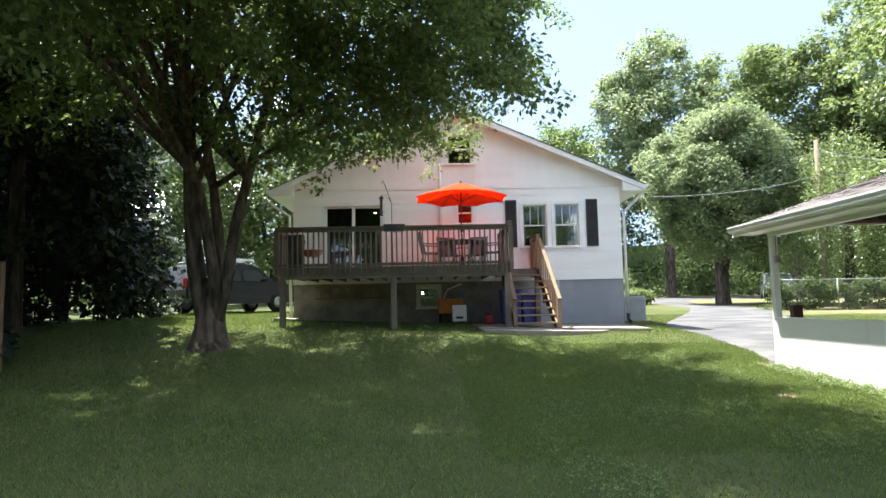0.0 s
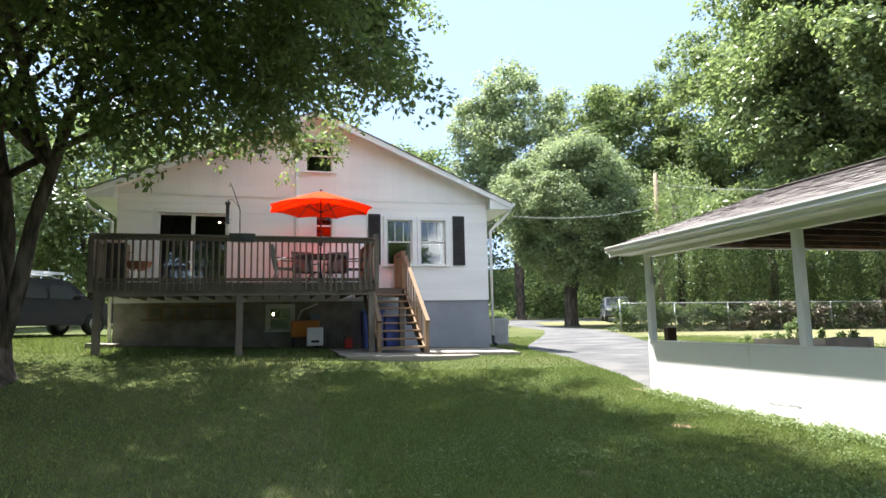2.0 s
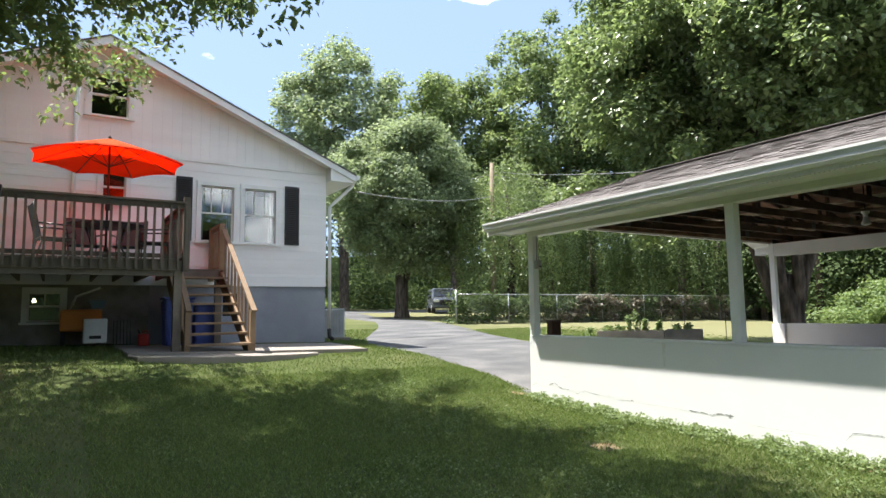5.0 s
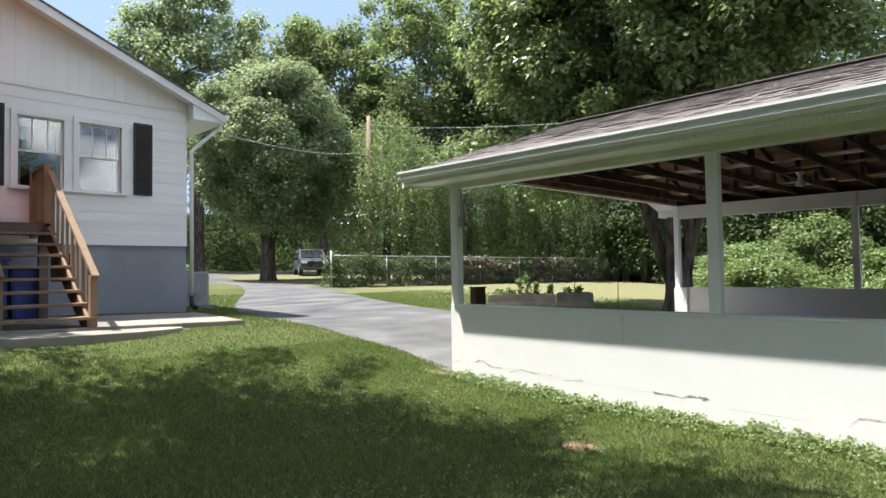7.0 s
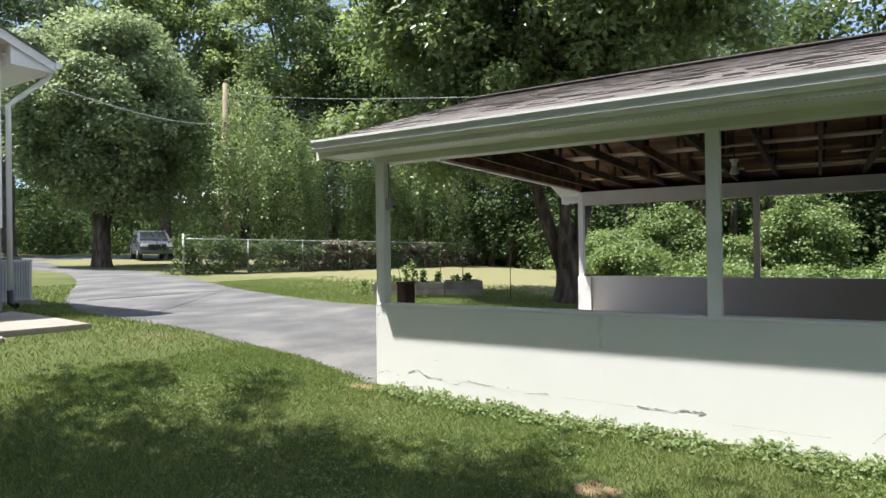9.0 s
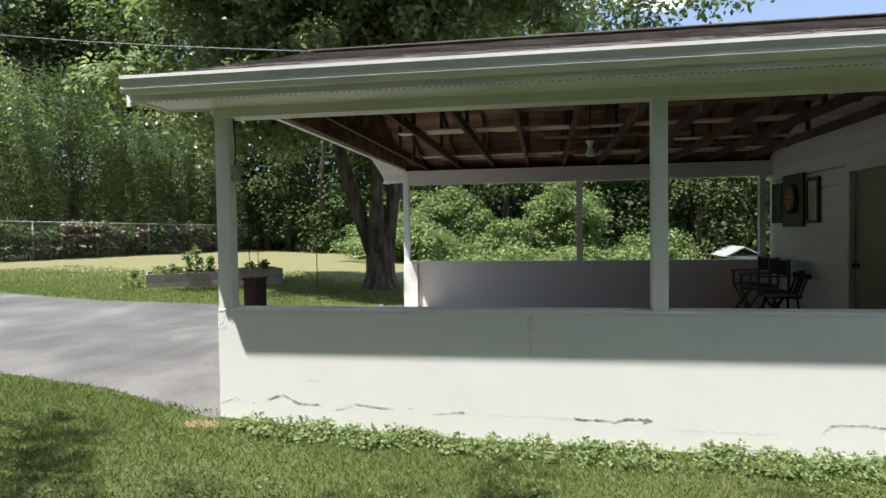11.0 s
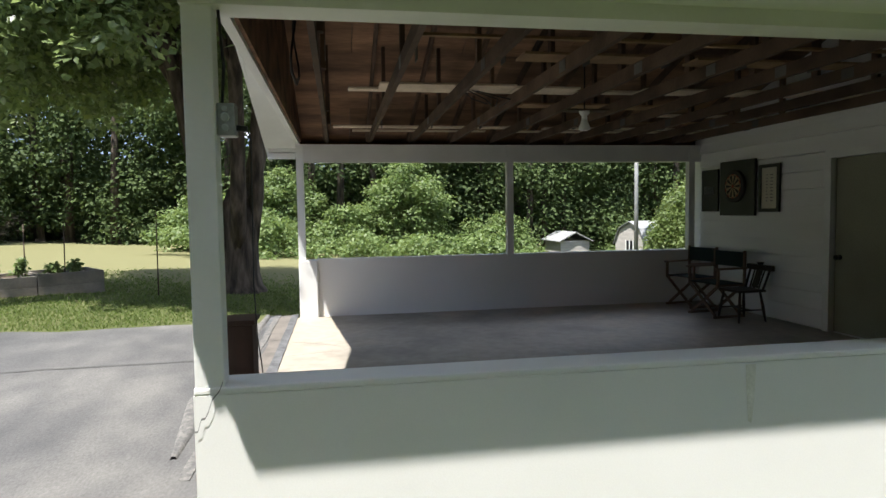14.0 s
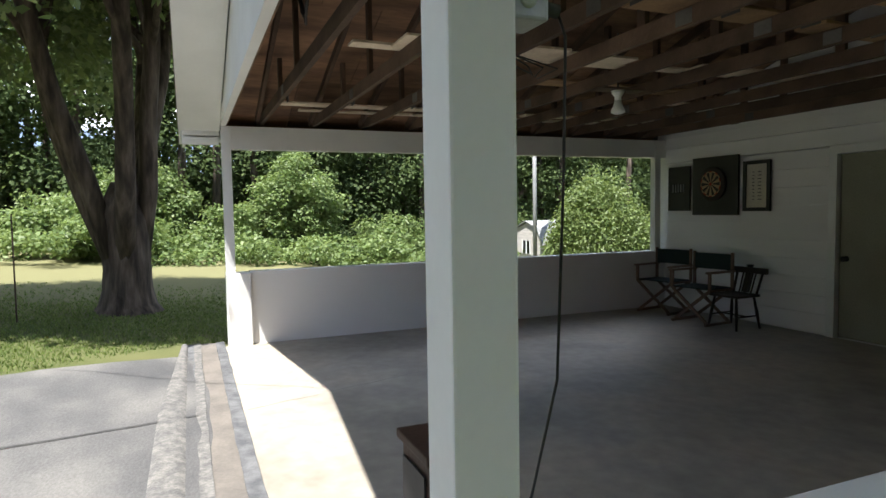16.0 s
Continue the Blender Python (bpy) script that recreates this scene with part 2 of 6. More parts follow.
def prism(bm, outline, lo, hi, axis="z"):
    """A flat outline pushed from lo to hi along an axis."""
    place = {"z": lambda a, b, c: (a, b, c), "y": lambda a, b, c: (a, c, b), "x": lambda a, b, c: (c, a, b)}[axis]
    p = [bm.verts.new(place(a, b, lo)) for a, b in outline]
    q = [bm.verts.new(place(a, b, hi)) for a, b in outline]
    for i in range(len(p)):
        j = (i + 1) % len(p)
        bm.faces.new((p[i], p[j], q[j], q[i]))
    bm.faces.new(p[::-1]), bm.faces.new(q)
    bmesh.ops.recalc_face_normals(bm, faces=bm.faces[:])
    return bm


def mesh_of(name, bm, material):
    me = bpy.data.meshes.new(name)
    bm.to_mesh(me)
    bm.free()
    if material:
        me.materials.append(material)
    return me


def part(name, bm, material, parent, label=""):
    """ONE mesh object under a thing or under a part, drawn in the world's own metres."""
    ob = new(name, mesh_of(name, bm, material))
    ob.parent = parent
    if parent.type == "EMPTY":
        ob.matrix_parent_inverse = parent.matrix_basis.inverted()
    return tagged(ob, label)


def piece(name, me, parent, m, label=""):
    """A repeated piece that shares its mesh."""
    ob = new(name, me)
    ob.parent = parent
    if parent.type == "EMPTY":
        ob.matrix_parent_inverse = parent.matrix_basis.inverted()
    ob.matrix_basis = m
    return tagged(ob, label)


def thing(name, at, label, category, group="", kind=""):
    ob = new(name)
    ob.empty_display_size = 0.2
    ob.matrix_basis = pose(*at)
    return tagged(ob, label, category, group, kind)


def structure(name, bm, material, label="", category=""):
    return tagged(new(name, mesh_of(name, bm, material)), label, category, "", "structure")


def quick(name, verts, faces, material, smooth=False):
    """A mesh object from arrays."""
    me = bpy.data.meshes.new(name)
    me.from_pydata([tuple(v) for v in verts] if not isinstance(verts, np.ndarray) else verts.tolist(), [], faces if isinstance(faces, list) else faces.tolist())
    if smooth:
        me.shade_smooth()
    me.materials.append(material)
    return new(name, me)


# ---- ground ----
def smooth(v):
    v = min(1.0, max(0.0, v))
    return v * v * (3 - 2 * v)


def ground(x, y):
    """Height of the lot: a gentle rise towards the house, and a bank on that side."""
    z = 0.026 * max(-20.0, min(y, 60.0))
    z += smooth((y - 10.0) / 5.0) * (0.53 - 0.03 * max(-8.0, min(x, 6.2)))
    z -= (0.12 * smooth((x - 5.8) / 1.6) + 0.05 * smooth((x - 10.5) / 3.5)) * smooth((y - 11) / 3.5) * smooth((27 - y) / 7)
    return z - 1.7 * smooth((x - 15) / 11) * smooth((9 - y) / 9)


def near_ground(x, y):
    return ground(x, y) + 0.012 * noise.noise((x * 0.9, y * 0.9, 0.3)) + 0.03 * noise.noise((x * 0.2, y * 0.2, 3.3))


def ground_sheet():
    steps = lambda lo, hi, a, b, d: np.unique(np.concatenate([-np.geomspace(1, 400, 16) + lo, np.arange(a, b, d), np.geomspace(1, 400, 16) + hi]))
    xs, ys = steps(-14, 34, -14, 34, 0.4), steps(-8, 44, -8, 44, 0.4)
    verts = [(x, y, near_ground(x, y)) for y in ys for x in xs]
    n = len(xs)
    faces = [(j * n + i, j * n + i + 1, (j + 1) * n + i + 1, (j + 1) * n + i) for j in range(len(ys) - 1) for i in range(n - 1)]
    m = M["soil"]
    nd, l = m.node_tree.nodes, m.node_tree.links
    b = nd["Principled BSDF"]
    old = b.inputs["Base Color"].links[0].from_socket
    co, sp = nd.new("ShaderNodeTexCoord"), nd.new("ShaderNodeSeparateXYZ")
    nz = nd.new("ShaderNodeTexNoise")
    nz.inputs["Scale"].default_value, nz.inputs["Detail"].default_value = 0.35, 6
    ad = nd.new("ShaderNodeMath")
    ad.operation, ad.inputs[1].default_value = "MULTIPLY", 9.0
    ad2 = nd.new("ShaderNodeMath")
    rg = nd.new("ShaderNodeMapRange")
    rg.inputs["From Min"].default_value, rg.inputs["From Max"].default_value = 15.0, 22.0
    mx = nd.new("ShaderNodeMix")
    mx.data_type = "RGBA"
    mx.inputs["B"].default_value = (0.165, 0.160, 0.082, 1)
    l.new(co.outputs["Object"], sp.inputs[0]), l.new(co.outputs["Object"], nz.inputs["Vector"])
    l.new(nz.outputs["Fac"], ad.inputs[0]), l.new(ad.outputs[0], ad2.inputs[0]), l.new(sp.outputs["X"], ad2.inputs[1])
    l.new(ad2.outputs[0], rg.inputs["Value"]), l.new(rg.outputs["Result"], mx.inputs["Factor"])
    l.new(old, mx.inputs["A"]), l.new(mx.outputs["Result"], b.inputs["Base Color"])
    ob = quick("ground", verts, faces, m, True)
    return tagged(ob, "mown green lawn, patchy and dry in the sun", "lawn", "", "structure")


ground_sheet()


def strip(name, left, right, material, lift, label, category, cuts=10):
    """A paved sheet between two edges that follows the ground."""
    verts, faces, n = [], [], cuts + 1
    fine_l, fine_r = [], []
    for (a, b), (c, d) in zip(zip(left, left[1:]), zip(right, right[1:])):
        for k in range(6):
            f = k / 6
            fine_l.append((a[0] + (b[0] - a[0]) * f, a[1] + (b[1] - a[1]) * f))
            fine_r.append((c[0] + (d[0] - c[0]) * f, c[1] + (d[1] - c[1]) * f))
    fine_l.append(left[-1]), fine_r.append(right[-1])
    for i, (p, q) in enumerate(zip(fine_l, fine_r)):
        for k in range(n):
            f = k / cuts
            wob = 0.05 * noise.noise((i * 0.6, k * 3.1, 1)) if k in (0, cuts) else 0
            x, y = p[0] + (q[0] - p[0]) * f + wob, p[1] + (q[1] - p[1]) * f
            drop = -0.022 if k in (0, cuts) else 0
            verts.append((x, y, near_ground(x, y) + lift + drop))
    for i in range(len(fine_l) - 1):
        for k in range(cuts):
            faces.append((i * n + k, i * n + k + 1, (i + 1) * n + k + 1, (i + 1) * n + k))
    return tagged(quick(name, verts, faces, material, True), label, category, "", "structure")


strip("driveway", [(6.1, 10.99), (6.4, 12.1), (6.3, 13.6), (6.4, 16.0), (7.0, 18.4), (7.95, 20.6), (10.6, 25), (12.4, 29), (13.4, 36), (14.6, 44)],
      [(12.45, 10.97), (11.9, 12.6), (11.3, 13.6), (11.1, 15.8), (11.5, 17.5), (11.9, 18.7), (13.2, 22), (14.6, 27.0), (15.4, 35.0), (18, 43)],
      M["asphalt"], 0.026, "worn grey asphalt driveway with pale patches", "driveway", 16)
strip("road", [(-60, 46), (0, 45), (40, 43), (120, 40)], [(-60, 53), (0, 52), (40, 50), (120, 47)], M["asphalt"], 0.03, "grey asphalt road beyond the yard", "road", 4)


def crack_line(name, a, b, w, material, lift, seed):
    bm = bmesh.new()
    last = None
    for k in range(25):
        f = k / 24
        x = a[0] + (b[0] - a[0]) * f
        y = a[1] + (b[1] - a[1]) * f + 0.08 * noise.noise((f * 9, seed, 0))
        z = near_ground(x, y) + lift
        p = bm.verts.new((x - w / 2, y - w / 2, z)), bm.verts.new((x + w / 2, y + w / 2, z))
        if last:
            bm.faces.new((last[0], p[0], p[1], last[1]))
        last = p
    return structure(name, bm, material, "dark narrow line across the driveway", "seam")


# a thin crack-like line near the carport, a broader dark line farther up
crack_line("driveway_seam", (9.25, 13.6), (10.12, 11.32), 0.012, M["black"], 0.035, 1)
crack_line("driveway_seam", (8.2, 20.2), (12.0, 20.0), 0.10, M["drain"], 0.035, 2)


# ---- house ----
GX, GAB = 0.97, 18.3
EAVE_Z, PITCH = 4.78, 0.432
HX0, HX1 = -3.95, 5.84


def roof_z(x):
    return 7.36 - abs(x - GX) * PITCH


def cells(x0, x1, z0, z1, holes):
    """The rectangles that remain of a wall when its openings are taken out."""
    zs = sorted({z0, z1, *[z for h in holes for z in h[2:] if z0 < z < z1]})
    for a, b in zip(zs, zs[1:]):
        x = x0
        for h in sorted(h for h in holes if h[2] < (a + b) / 2 < h[3]):
            if h[0] > x + 1e-4:
                yield x, min(h[0], x1), a, b
            x = max(x, h[1])
        if x < x1 - 1e-4:
            yield x, x1, a, b


W1, W2 = (2.88, 3.60, 3.19, 4.43), (3.84, 4.57, 3.19, 4.44)
DOOR, SMALL = (-3.02, -1.32, 2.46, 4.48), (0.93, 1.38, 3.92, 4.52)
UPPER = (0.66, 1.38, 5.74, 6.60)
CELLAR, CDOOR = (-0.25, 0.32, 1.45, 2.02), (3.30, 3.86, 0.9, 2.10)
house = thing("house", (GX, GAB, 0.85), "white one-storey house with lap siding and grey block base", "house")
rows_z = [2.17 + 0.2135 * k for k in range(14)]
core = bmesh.new()
for c in cells(HX0, HX1, 2.17, 4.95, (W1, W2, DOOR, SMALL)):
    box(core, c[0], c[1], GAB, GAB + 0.16, c[2], c[3])
part("wall", core, M["siding"], house)
# browner, more mottled blocks left of x = 1.9
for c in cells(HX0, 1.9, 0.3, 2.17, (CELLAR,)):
    part("foundation", bx(c[0], c[1], GAB + 0.03, GAB + 0.2, c[2], c[3]), M["dark_block"], house, "mottled warm grey block foundation below the deck")
for c in cells(1.9, HX1, 0.3, 2.17, (CDOOR,)):
    part("foundation", bx(c[0], c[1], GAB + 0.03, GAB + 0.2, c[2], c[3]), M["block"], house, "grey painted smooth block foundation")
for x in (HX0, HX1 - 0.16):
    part("wall", bx(x, x + 0.16, GAB + 0.16, 29, 2.17, EAVE_Z), M["siding"], house)
part("wall", bx(HX0, HX1, 29, 29.16, 0.3, EAVE_Z), M["siding"], house)
for x in (HX0 + 0.02, HX1 - 0.18):
    part("foundation", bx(x, x + 0.16, GAB + 0.2, 29, 0.3, 2.17), M["block"], house)
for a, b in zip(rows_z, rows_z[1:]):
    for c in cells(HX0, HX1, a, b, (W1, W2, DOOR, SMALL)):
        bm = bmesh.new()
        prism(bm, [(GAB, c[2]), (GAB - 0.016 if c[2] == a else GAB - 0.011, c[2]), (GAB - 0.006, c[3]), (GAB, c[3])], c[0], c[1], "x")
        part("siding_board", bm, M["siding"], house)
part("belt_trim", bx(HX0, HX1, GAB - 0.03, GAB, 4.945, 5.005), M["paint"], house)
x = HX0
while x < HX1 - 0.01:
    x2 = min(x + 0.2, HX1)
    spans = [(5.005, None)]
    if x < UPPER[1] and x2 > UPPER[0]:
        spans = [(5.005, UPPER[2]), (UPPER[3], None)]
    for lo, hi in spans:
        t0, t1 = (roof_z(x) - 0.12, roof_z(x2) - 0.12) if hi is None else (hi, hi)
        if min(t0, t1) > lo + 0.02:
            part("gable_board", prism(bmesh.new(), [(x + 0.0008, lo), (x2 - 0.0008, lo), (x2 - 0.0008, t1), (x + 0.0008, t0)], GAB - 0.012, GAB + 0.1, "y"), M["siding"], house)
    x = x2
back = bmesh.new()
for c in ((HX0, UPPER[0]), (UPPER[1], HX1)):
    prism(back, [(c[0], 4.95), (c[1], 4.95), (c[1], roof_z(c[1]) - 0.14), (GX, roof_z(GX) - 0.14) if c[0] < GX < c[1] else (c[1], roof_z(c[1]) - 0.141), (c[0], roof_z(c[0]) - 0.14)], GAB + 0.1, GAB + 0.16, "y")
box(back, UPPER[0], UPPER[1], GAB + 0.1, GAB + 0.16, 4.95, UPPER[2]), box(back, UPPER[0], UPPER[1], GAB + 0.1, GAB + 0.16, UPPER[3], roof_z(UPPER[1]) - 0.14)
part("gable_wall", back, M["siding"], house)
for s, xe in ((1, 6.50), (-1, -4.58)):
    rf = bmesh.new()
    prism(rf, [(GX, roof_z(GX)), (xe, roof_z(xe)), (xe, roof_z(xe) - 0.03), (GX, roof_z(GX) - 0.03)], GAB - 0.40, 29.4, "y")
    part("roof", rf, M["dark_roof"], house, "dark shingle roof slope")
    rk = bmesh.new()
    prism(rk, [(GX, roof_z(GX) - 0.034), (xe, roof_z(xe) - 0.034), (xe, roof_z(xe) - 0.18), (GX, roof_z(GX) - 0.2)], GAB - 0.38, GAB - 0.345, "y")
    part("rake_board", rk, M["paint"], house)
    sf = bmesh.new()
    prism(sf, [(GX, roof_z(GX) - 0.10), (xe, roof_z(xe) - 0.10), (xe, roof_z(xe) - 0.13), (GX, roof_z(GX) - 0.13)], GAB - 0.345, GAB - 0.02, "y")
    part("rake_soffit", sf, M["paint"], house)
    xw = HX1 if s > 0 else HX0
    eb = bmesh.new()
    prism(eb, [(xw, roof_z(xe) - 0.20), (xe, roof_z(xe) - 0.20), (xe, roof_z(xe) - 0.04), (xw, roof_z(xw) - 0.05)], GAB - 0.343, 29.2, "y")
    part("eave_box", eb, M["paint"], house)
    g = bmesh.new()
    x0 = xe
    prism(g, [(x0, roof_z(xe) - 0.02), (x0 + s * 0.10, roof_z(xe) - 0.02), (x0 + s * 0.085, roof_z(xe) - 0.09), (x0 + s * 0.05, roof_z(xe) - 0.13), (x0, roof_z(xe) - 0.13)], GAB - 0.4, 29.3, "y")
    part("gutter", g, M["paint"], house)
part("downspout", tb([(6.52, GAB - 0.2, 4.84), (6.46, GAB - 0.2, 4.70), (6.05, GAB - 0.06, 4.28), (5.93, GAB - 0.04, 4.16), (5.93, GAB - 0.04, 1.15)], 0.042, 8), M["paint"], house)
part("drain_boot", tb([(5.93, GAB - 0.04, 1.15), (5.93, GAB - 0.06, 0.95), (5.95, GAB - 0.2, 0.90)], 0.05, 8), M["black"], house)
part("downspout", tb([(-4.62, GAB - 0.2, 4.66), (-4.5, GAB - 0.2, 4.5), (-4.05, GAB - 0.06, 4.2), (-4.0, GAB - 0.05, 1.2)], 0.042, 8), M["paint"], house)
part("conduit", tb([(0.42, GAB - 0.05, 2.4), (0.42, GAB - 0.05, 6.9)], 0.045, 8), M["paint"], house, "white pipe running up the gable")


def window(o, y, parent, mullions=0, curtain=True, label=""):
    """A sash window set in an opening: casing, sill, two sashes, panes."""
    x0, x1, z0, z1 = o
    fr = bmesh.new()
    for r in ((x0 - 0.09, x0, z0 - 0.02, z1 + 0.09), (x1, x1 + 0.09, z0 - 0.02, z1 + 0.09), (x0, x1, z1, z1 + 0.09)):
        box(fr, r[0], r[1], y - 0.05, y + 0.02, r[2], r[3])
    w = part("window", fr, M["paint"], parent, label)
    part("sill", bx(x0 - 0.12, x1 + 0.12, y - 0.08, y + 0.1, z0 - 0.065, z0 - 0.02), M["paint"], w)
    mid = (z0 + z1) / 2
    for a, b, d in ((mid - 0.01, z1, 0.03), (z0 - 0.02, mid + 0.02, 0.06)):
        sash = bmesh.new()
        for r in ((x0, x0 + 0.035, a, b), (x1 - 0.035, x1, a, b), (x0 + 0.035, x1 - 0.035, a, a + 0.035), (x0 + 0.035, x1 - 0.035, b - 0.035, b)):
            box(sash, r[0], r[1], y + d, y + d + 0.03, r[2], r[3])
        part("sash", sash, M["paint"], w)
        p = part("pane", bx(x0 + 0.02, x1 - 0.02, y + d + 0.012, y + d + 0.018, a + 0.02, b - 0.02), M["glass"], w)
        p.visible_shadow = False
    for k in range(mullions):
        xm = x0 + (x1 - x0) * (k + 1) / (mullions + 1)
        part("muntin", bx(xm - 0.01, xm + 0.01, y + 0.032, y + 0.058, mid + 0.02, z1 - 0.03), M["paint"], w)
    if curtain:
        for a in (x0 + 0.01, x1 - 0.10):
            cu = bmesh.new()
            vs = []
            for k in range(7):
                vs.append([cu.verts.new((a + k * 0.014, y + 0.2 + 0.02 * math.sin(k * 1.9), z)) for z in (z0 - 0.1, z1)])
            for p, q in zip(vs, vs[1:]):
                cu.faces.new((p[0], q[0], q[1], p[1]))
            part("curtain", cu, M["paint"], w, "thin white curtain")
    return w


window(W1, GAB, house, 2)
window(W2, GAB, house, 2)
window(SMALL, GAB, house, 0, False)
window(UPPER, GAB, house, 0, False)
window(CELLAR, GAB + 0.05, house, 1, False)
# plain sheets, coloured near black to stand for the unlit rooms
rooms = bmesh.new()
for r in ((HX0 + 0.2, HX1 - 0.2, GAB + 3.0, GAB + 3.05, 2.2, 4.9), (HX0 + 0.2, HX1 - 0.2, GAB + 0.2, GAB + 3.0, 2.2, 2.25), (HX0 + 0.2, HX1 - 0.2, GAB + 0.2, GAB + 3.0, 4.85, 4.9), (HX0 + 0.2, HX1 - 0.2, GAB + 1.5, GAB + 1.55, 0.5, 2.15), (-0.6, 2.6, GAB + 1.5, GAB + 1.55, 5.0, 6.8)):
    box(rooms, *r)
part("interior_lining", rooms, M["dark_room"], house, "near-black lining standing in for unlit rooms behind the windows")
dr = bmesh.new()
x0, x1, z0, z1 = DOOR
for r in ((x0 - 0.1, x0, z0, z1 + 0.1), (x1, x1 + 0.1, z0, z1 + 0.1), (x0, x1, z1, z1 + 0.1)):
    box(dr, r[0], r[1], GAB - 0.05, GAB + 0.05, r[2], r[3])
door = part("sliding_door", dr, M["paint"], house, "white framed sliding glass patio door")
for a, b, d in ((x0, x0 + 0.87, 0.02), (x0 + 0.83, x1, 0.07)):
    lf = bmesh.new()
    for r in ((a, a + 0.065, z0, z1), (b - 0.065, b, z0, z1), (a + 0.065, b - 0.065, z0, z0 + 0.09), (a + 0.065, b - 0.065, z1 - 0.06, z1)):
        box(lf, r[0], r[1], GAB + d, GAB + d + 0.04, r[2], r[3])
    part("leaf_frame", lf, M["paint"], door)
    p = part("pane", bx(a + 0.05, b - 0.05, GAB + d + 0.015, GAB + d + 0.022, z0 + 0.05, z1 - 0.05), M["glass"], door)
    p.visible_shadow = False
for a, b in ((2.36, 2.70), (4.79, 5.14)):
    sh = bx(a, b, GAB - 0.06, GAB - 0.03, 3.16, 4.58, 0.004)
    s = part("shutter", sh, M["shutter"], house, "black louvred shutter")
    for k in range(29):
        z = 3.22 + k * 0.046
        part("louvre", bar((a + 0.04, GAB - 0.062, z), (b - 0.04, GAB - 0.062, z), 0.012, 0.03, (0, -0.6, 1)), M["shutter"], s)
M["trim_grey"] = mat("pale_grey_trim", (0.50, 0.52, 0.55), (0.42, 0.44, 0.47), rough=0.6)
cd = part("cellar_door", bx(3.30, 3.86, GAB + 0.06, GAB + 0.1, 0.9, 2.10), M["block"], house, "grey cellar door with a pane")
part("pane", bx(3.42, 3.76, GAB + 0.05, GAB + 0.06, 1.5, 2.0), M["dark_glass"], cd)
for a in (3.24, 3.86):
    part("door_trim", bx(a, a + 0.06, GAB - 0.01, GAB + 0.06, 0.88, 2.16), M["trim_grey"], house)
# concrete pad in front of the house: a straight slab and a lower rounded lip
def pad(name, outline, top, label):
    bm = prism(bmesh.new(), outline, 0.45, 0.84)
    for v in bm.verts:
        if v.co.z > 0.8:
            v.co.z = top - 0.028 * (v.co.x - 2)
    bmesh.ops.bevel(bm, geom=[e for e in bm.edges if min(v.co.z for v in e.verts) > 0.6], offset=0.012, segments=2, affect="EDGES")
    structure(name, bm, M["concrete"], label, "patio")


pad("patio_slab", [(1.2, 18.28), (5.95, 18.28), (5.8, 17.0), (5.42, 14.98), (4.2, 14.86), (2.9, 14.75), (1.2, 14.7)], 0.925, "pale worn concrete slab before the steps")
pad("patio_lip", [(1.2, 14.695), (2.9, 14.745), (4.15, 14.85), (4.32, 14.75), (4.25, 14.55), (3.95, 14.3), (3.5, 14.1), (2.9, 13.97), (2.0, 14.02), (1.3, 14.3)], 0.885, "lower rounded concrete lip of the patio")

# ---- deck ----
DX0, DX1, DY, DZ = -3.62, 2.04, 14.95, 2.46
deck = thing("deck", (DX0, DY, 0.9), "weathered brown timber deck on posts with a baluster railing", "deck")
pl = mesh_of("deck_board", bx(-0.068, 0.068, DY - 0.03, 18.26, DZ - 0.035, DZ, 0.004), M["deck"])
n = int((DX1 - DX0) / 0.142)
for k in range(n):
    piece("deck_board", pl, deck, pose(DX0 + 0.07 + k * 0.142, 0, 0))
for k in range(9):
    part("deck_board", bx(DX1 + 0.004, 3.16, 17.2 + k * 0.118, 17.31 + k * 0.118, DZ - 0.035, DZ), M["deck"], deck)
part("rim_joist", bx(DX0, DX1, DY, DY + 0.045, DZ - 0.19, DZ - 0.036), M["deck"], deck)
part("rim_joist", bx(DX1 - 0.045, DX1, DY + 0.045, 18.25, DZ - 0.19, DZ - 0.036), M["deck"], deck)
part("rim_joist", bx(DX0, DX0 + 0.045, DY + 0.045, 18.25, DZ - 0.19, DZ - 0.036), M["deck"], deck)
part("rim_joist", bx(DX1, 3.16, 17.2, 17.245, DZ - 0.19, DZ - 0.036), M["deck"], deck)
part("girder", bx(DX0 + 0.05, DX1 - 0.05, DY + 0.06, DY + 0.15, DZ - 0.28, DZ - 0.19), M["deck"], deck)
jo = mesh_of("joist", bx(-0.02, 0.02, DY + 0.05, 18.24, DZ - 0.23, DZ - 0.04), M["deck"])
for k in range(13):
    piece("joist", jo, deck, pose(DX0 + 0.42 + k * 0.4, 0, 0))
for x, y in ((DX0 + 0.12, DY + 0.1), (-0.82, DY + 0.1), (DX1 - 0.1, DY + 0.1), (3.08, 17.3)):
    part("post", bx(x - 0.065, x + 0.065, y - 0.065, y + 0.065, ground(x, y) - 0.05, DZ - 0.19), M["deck"], deck)


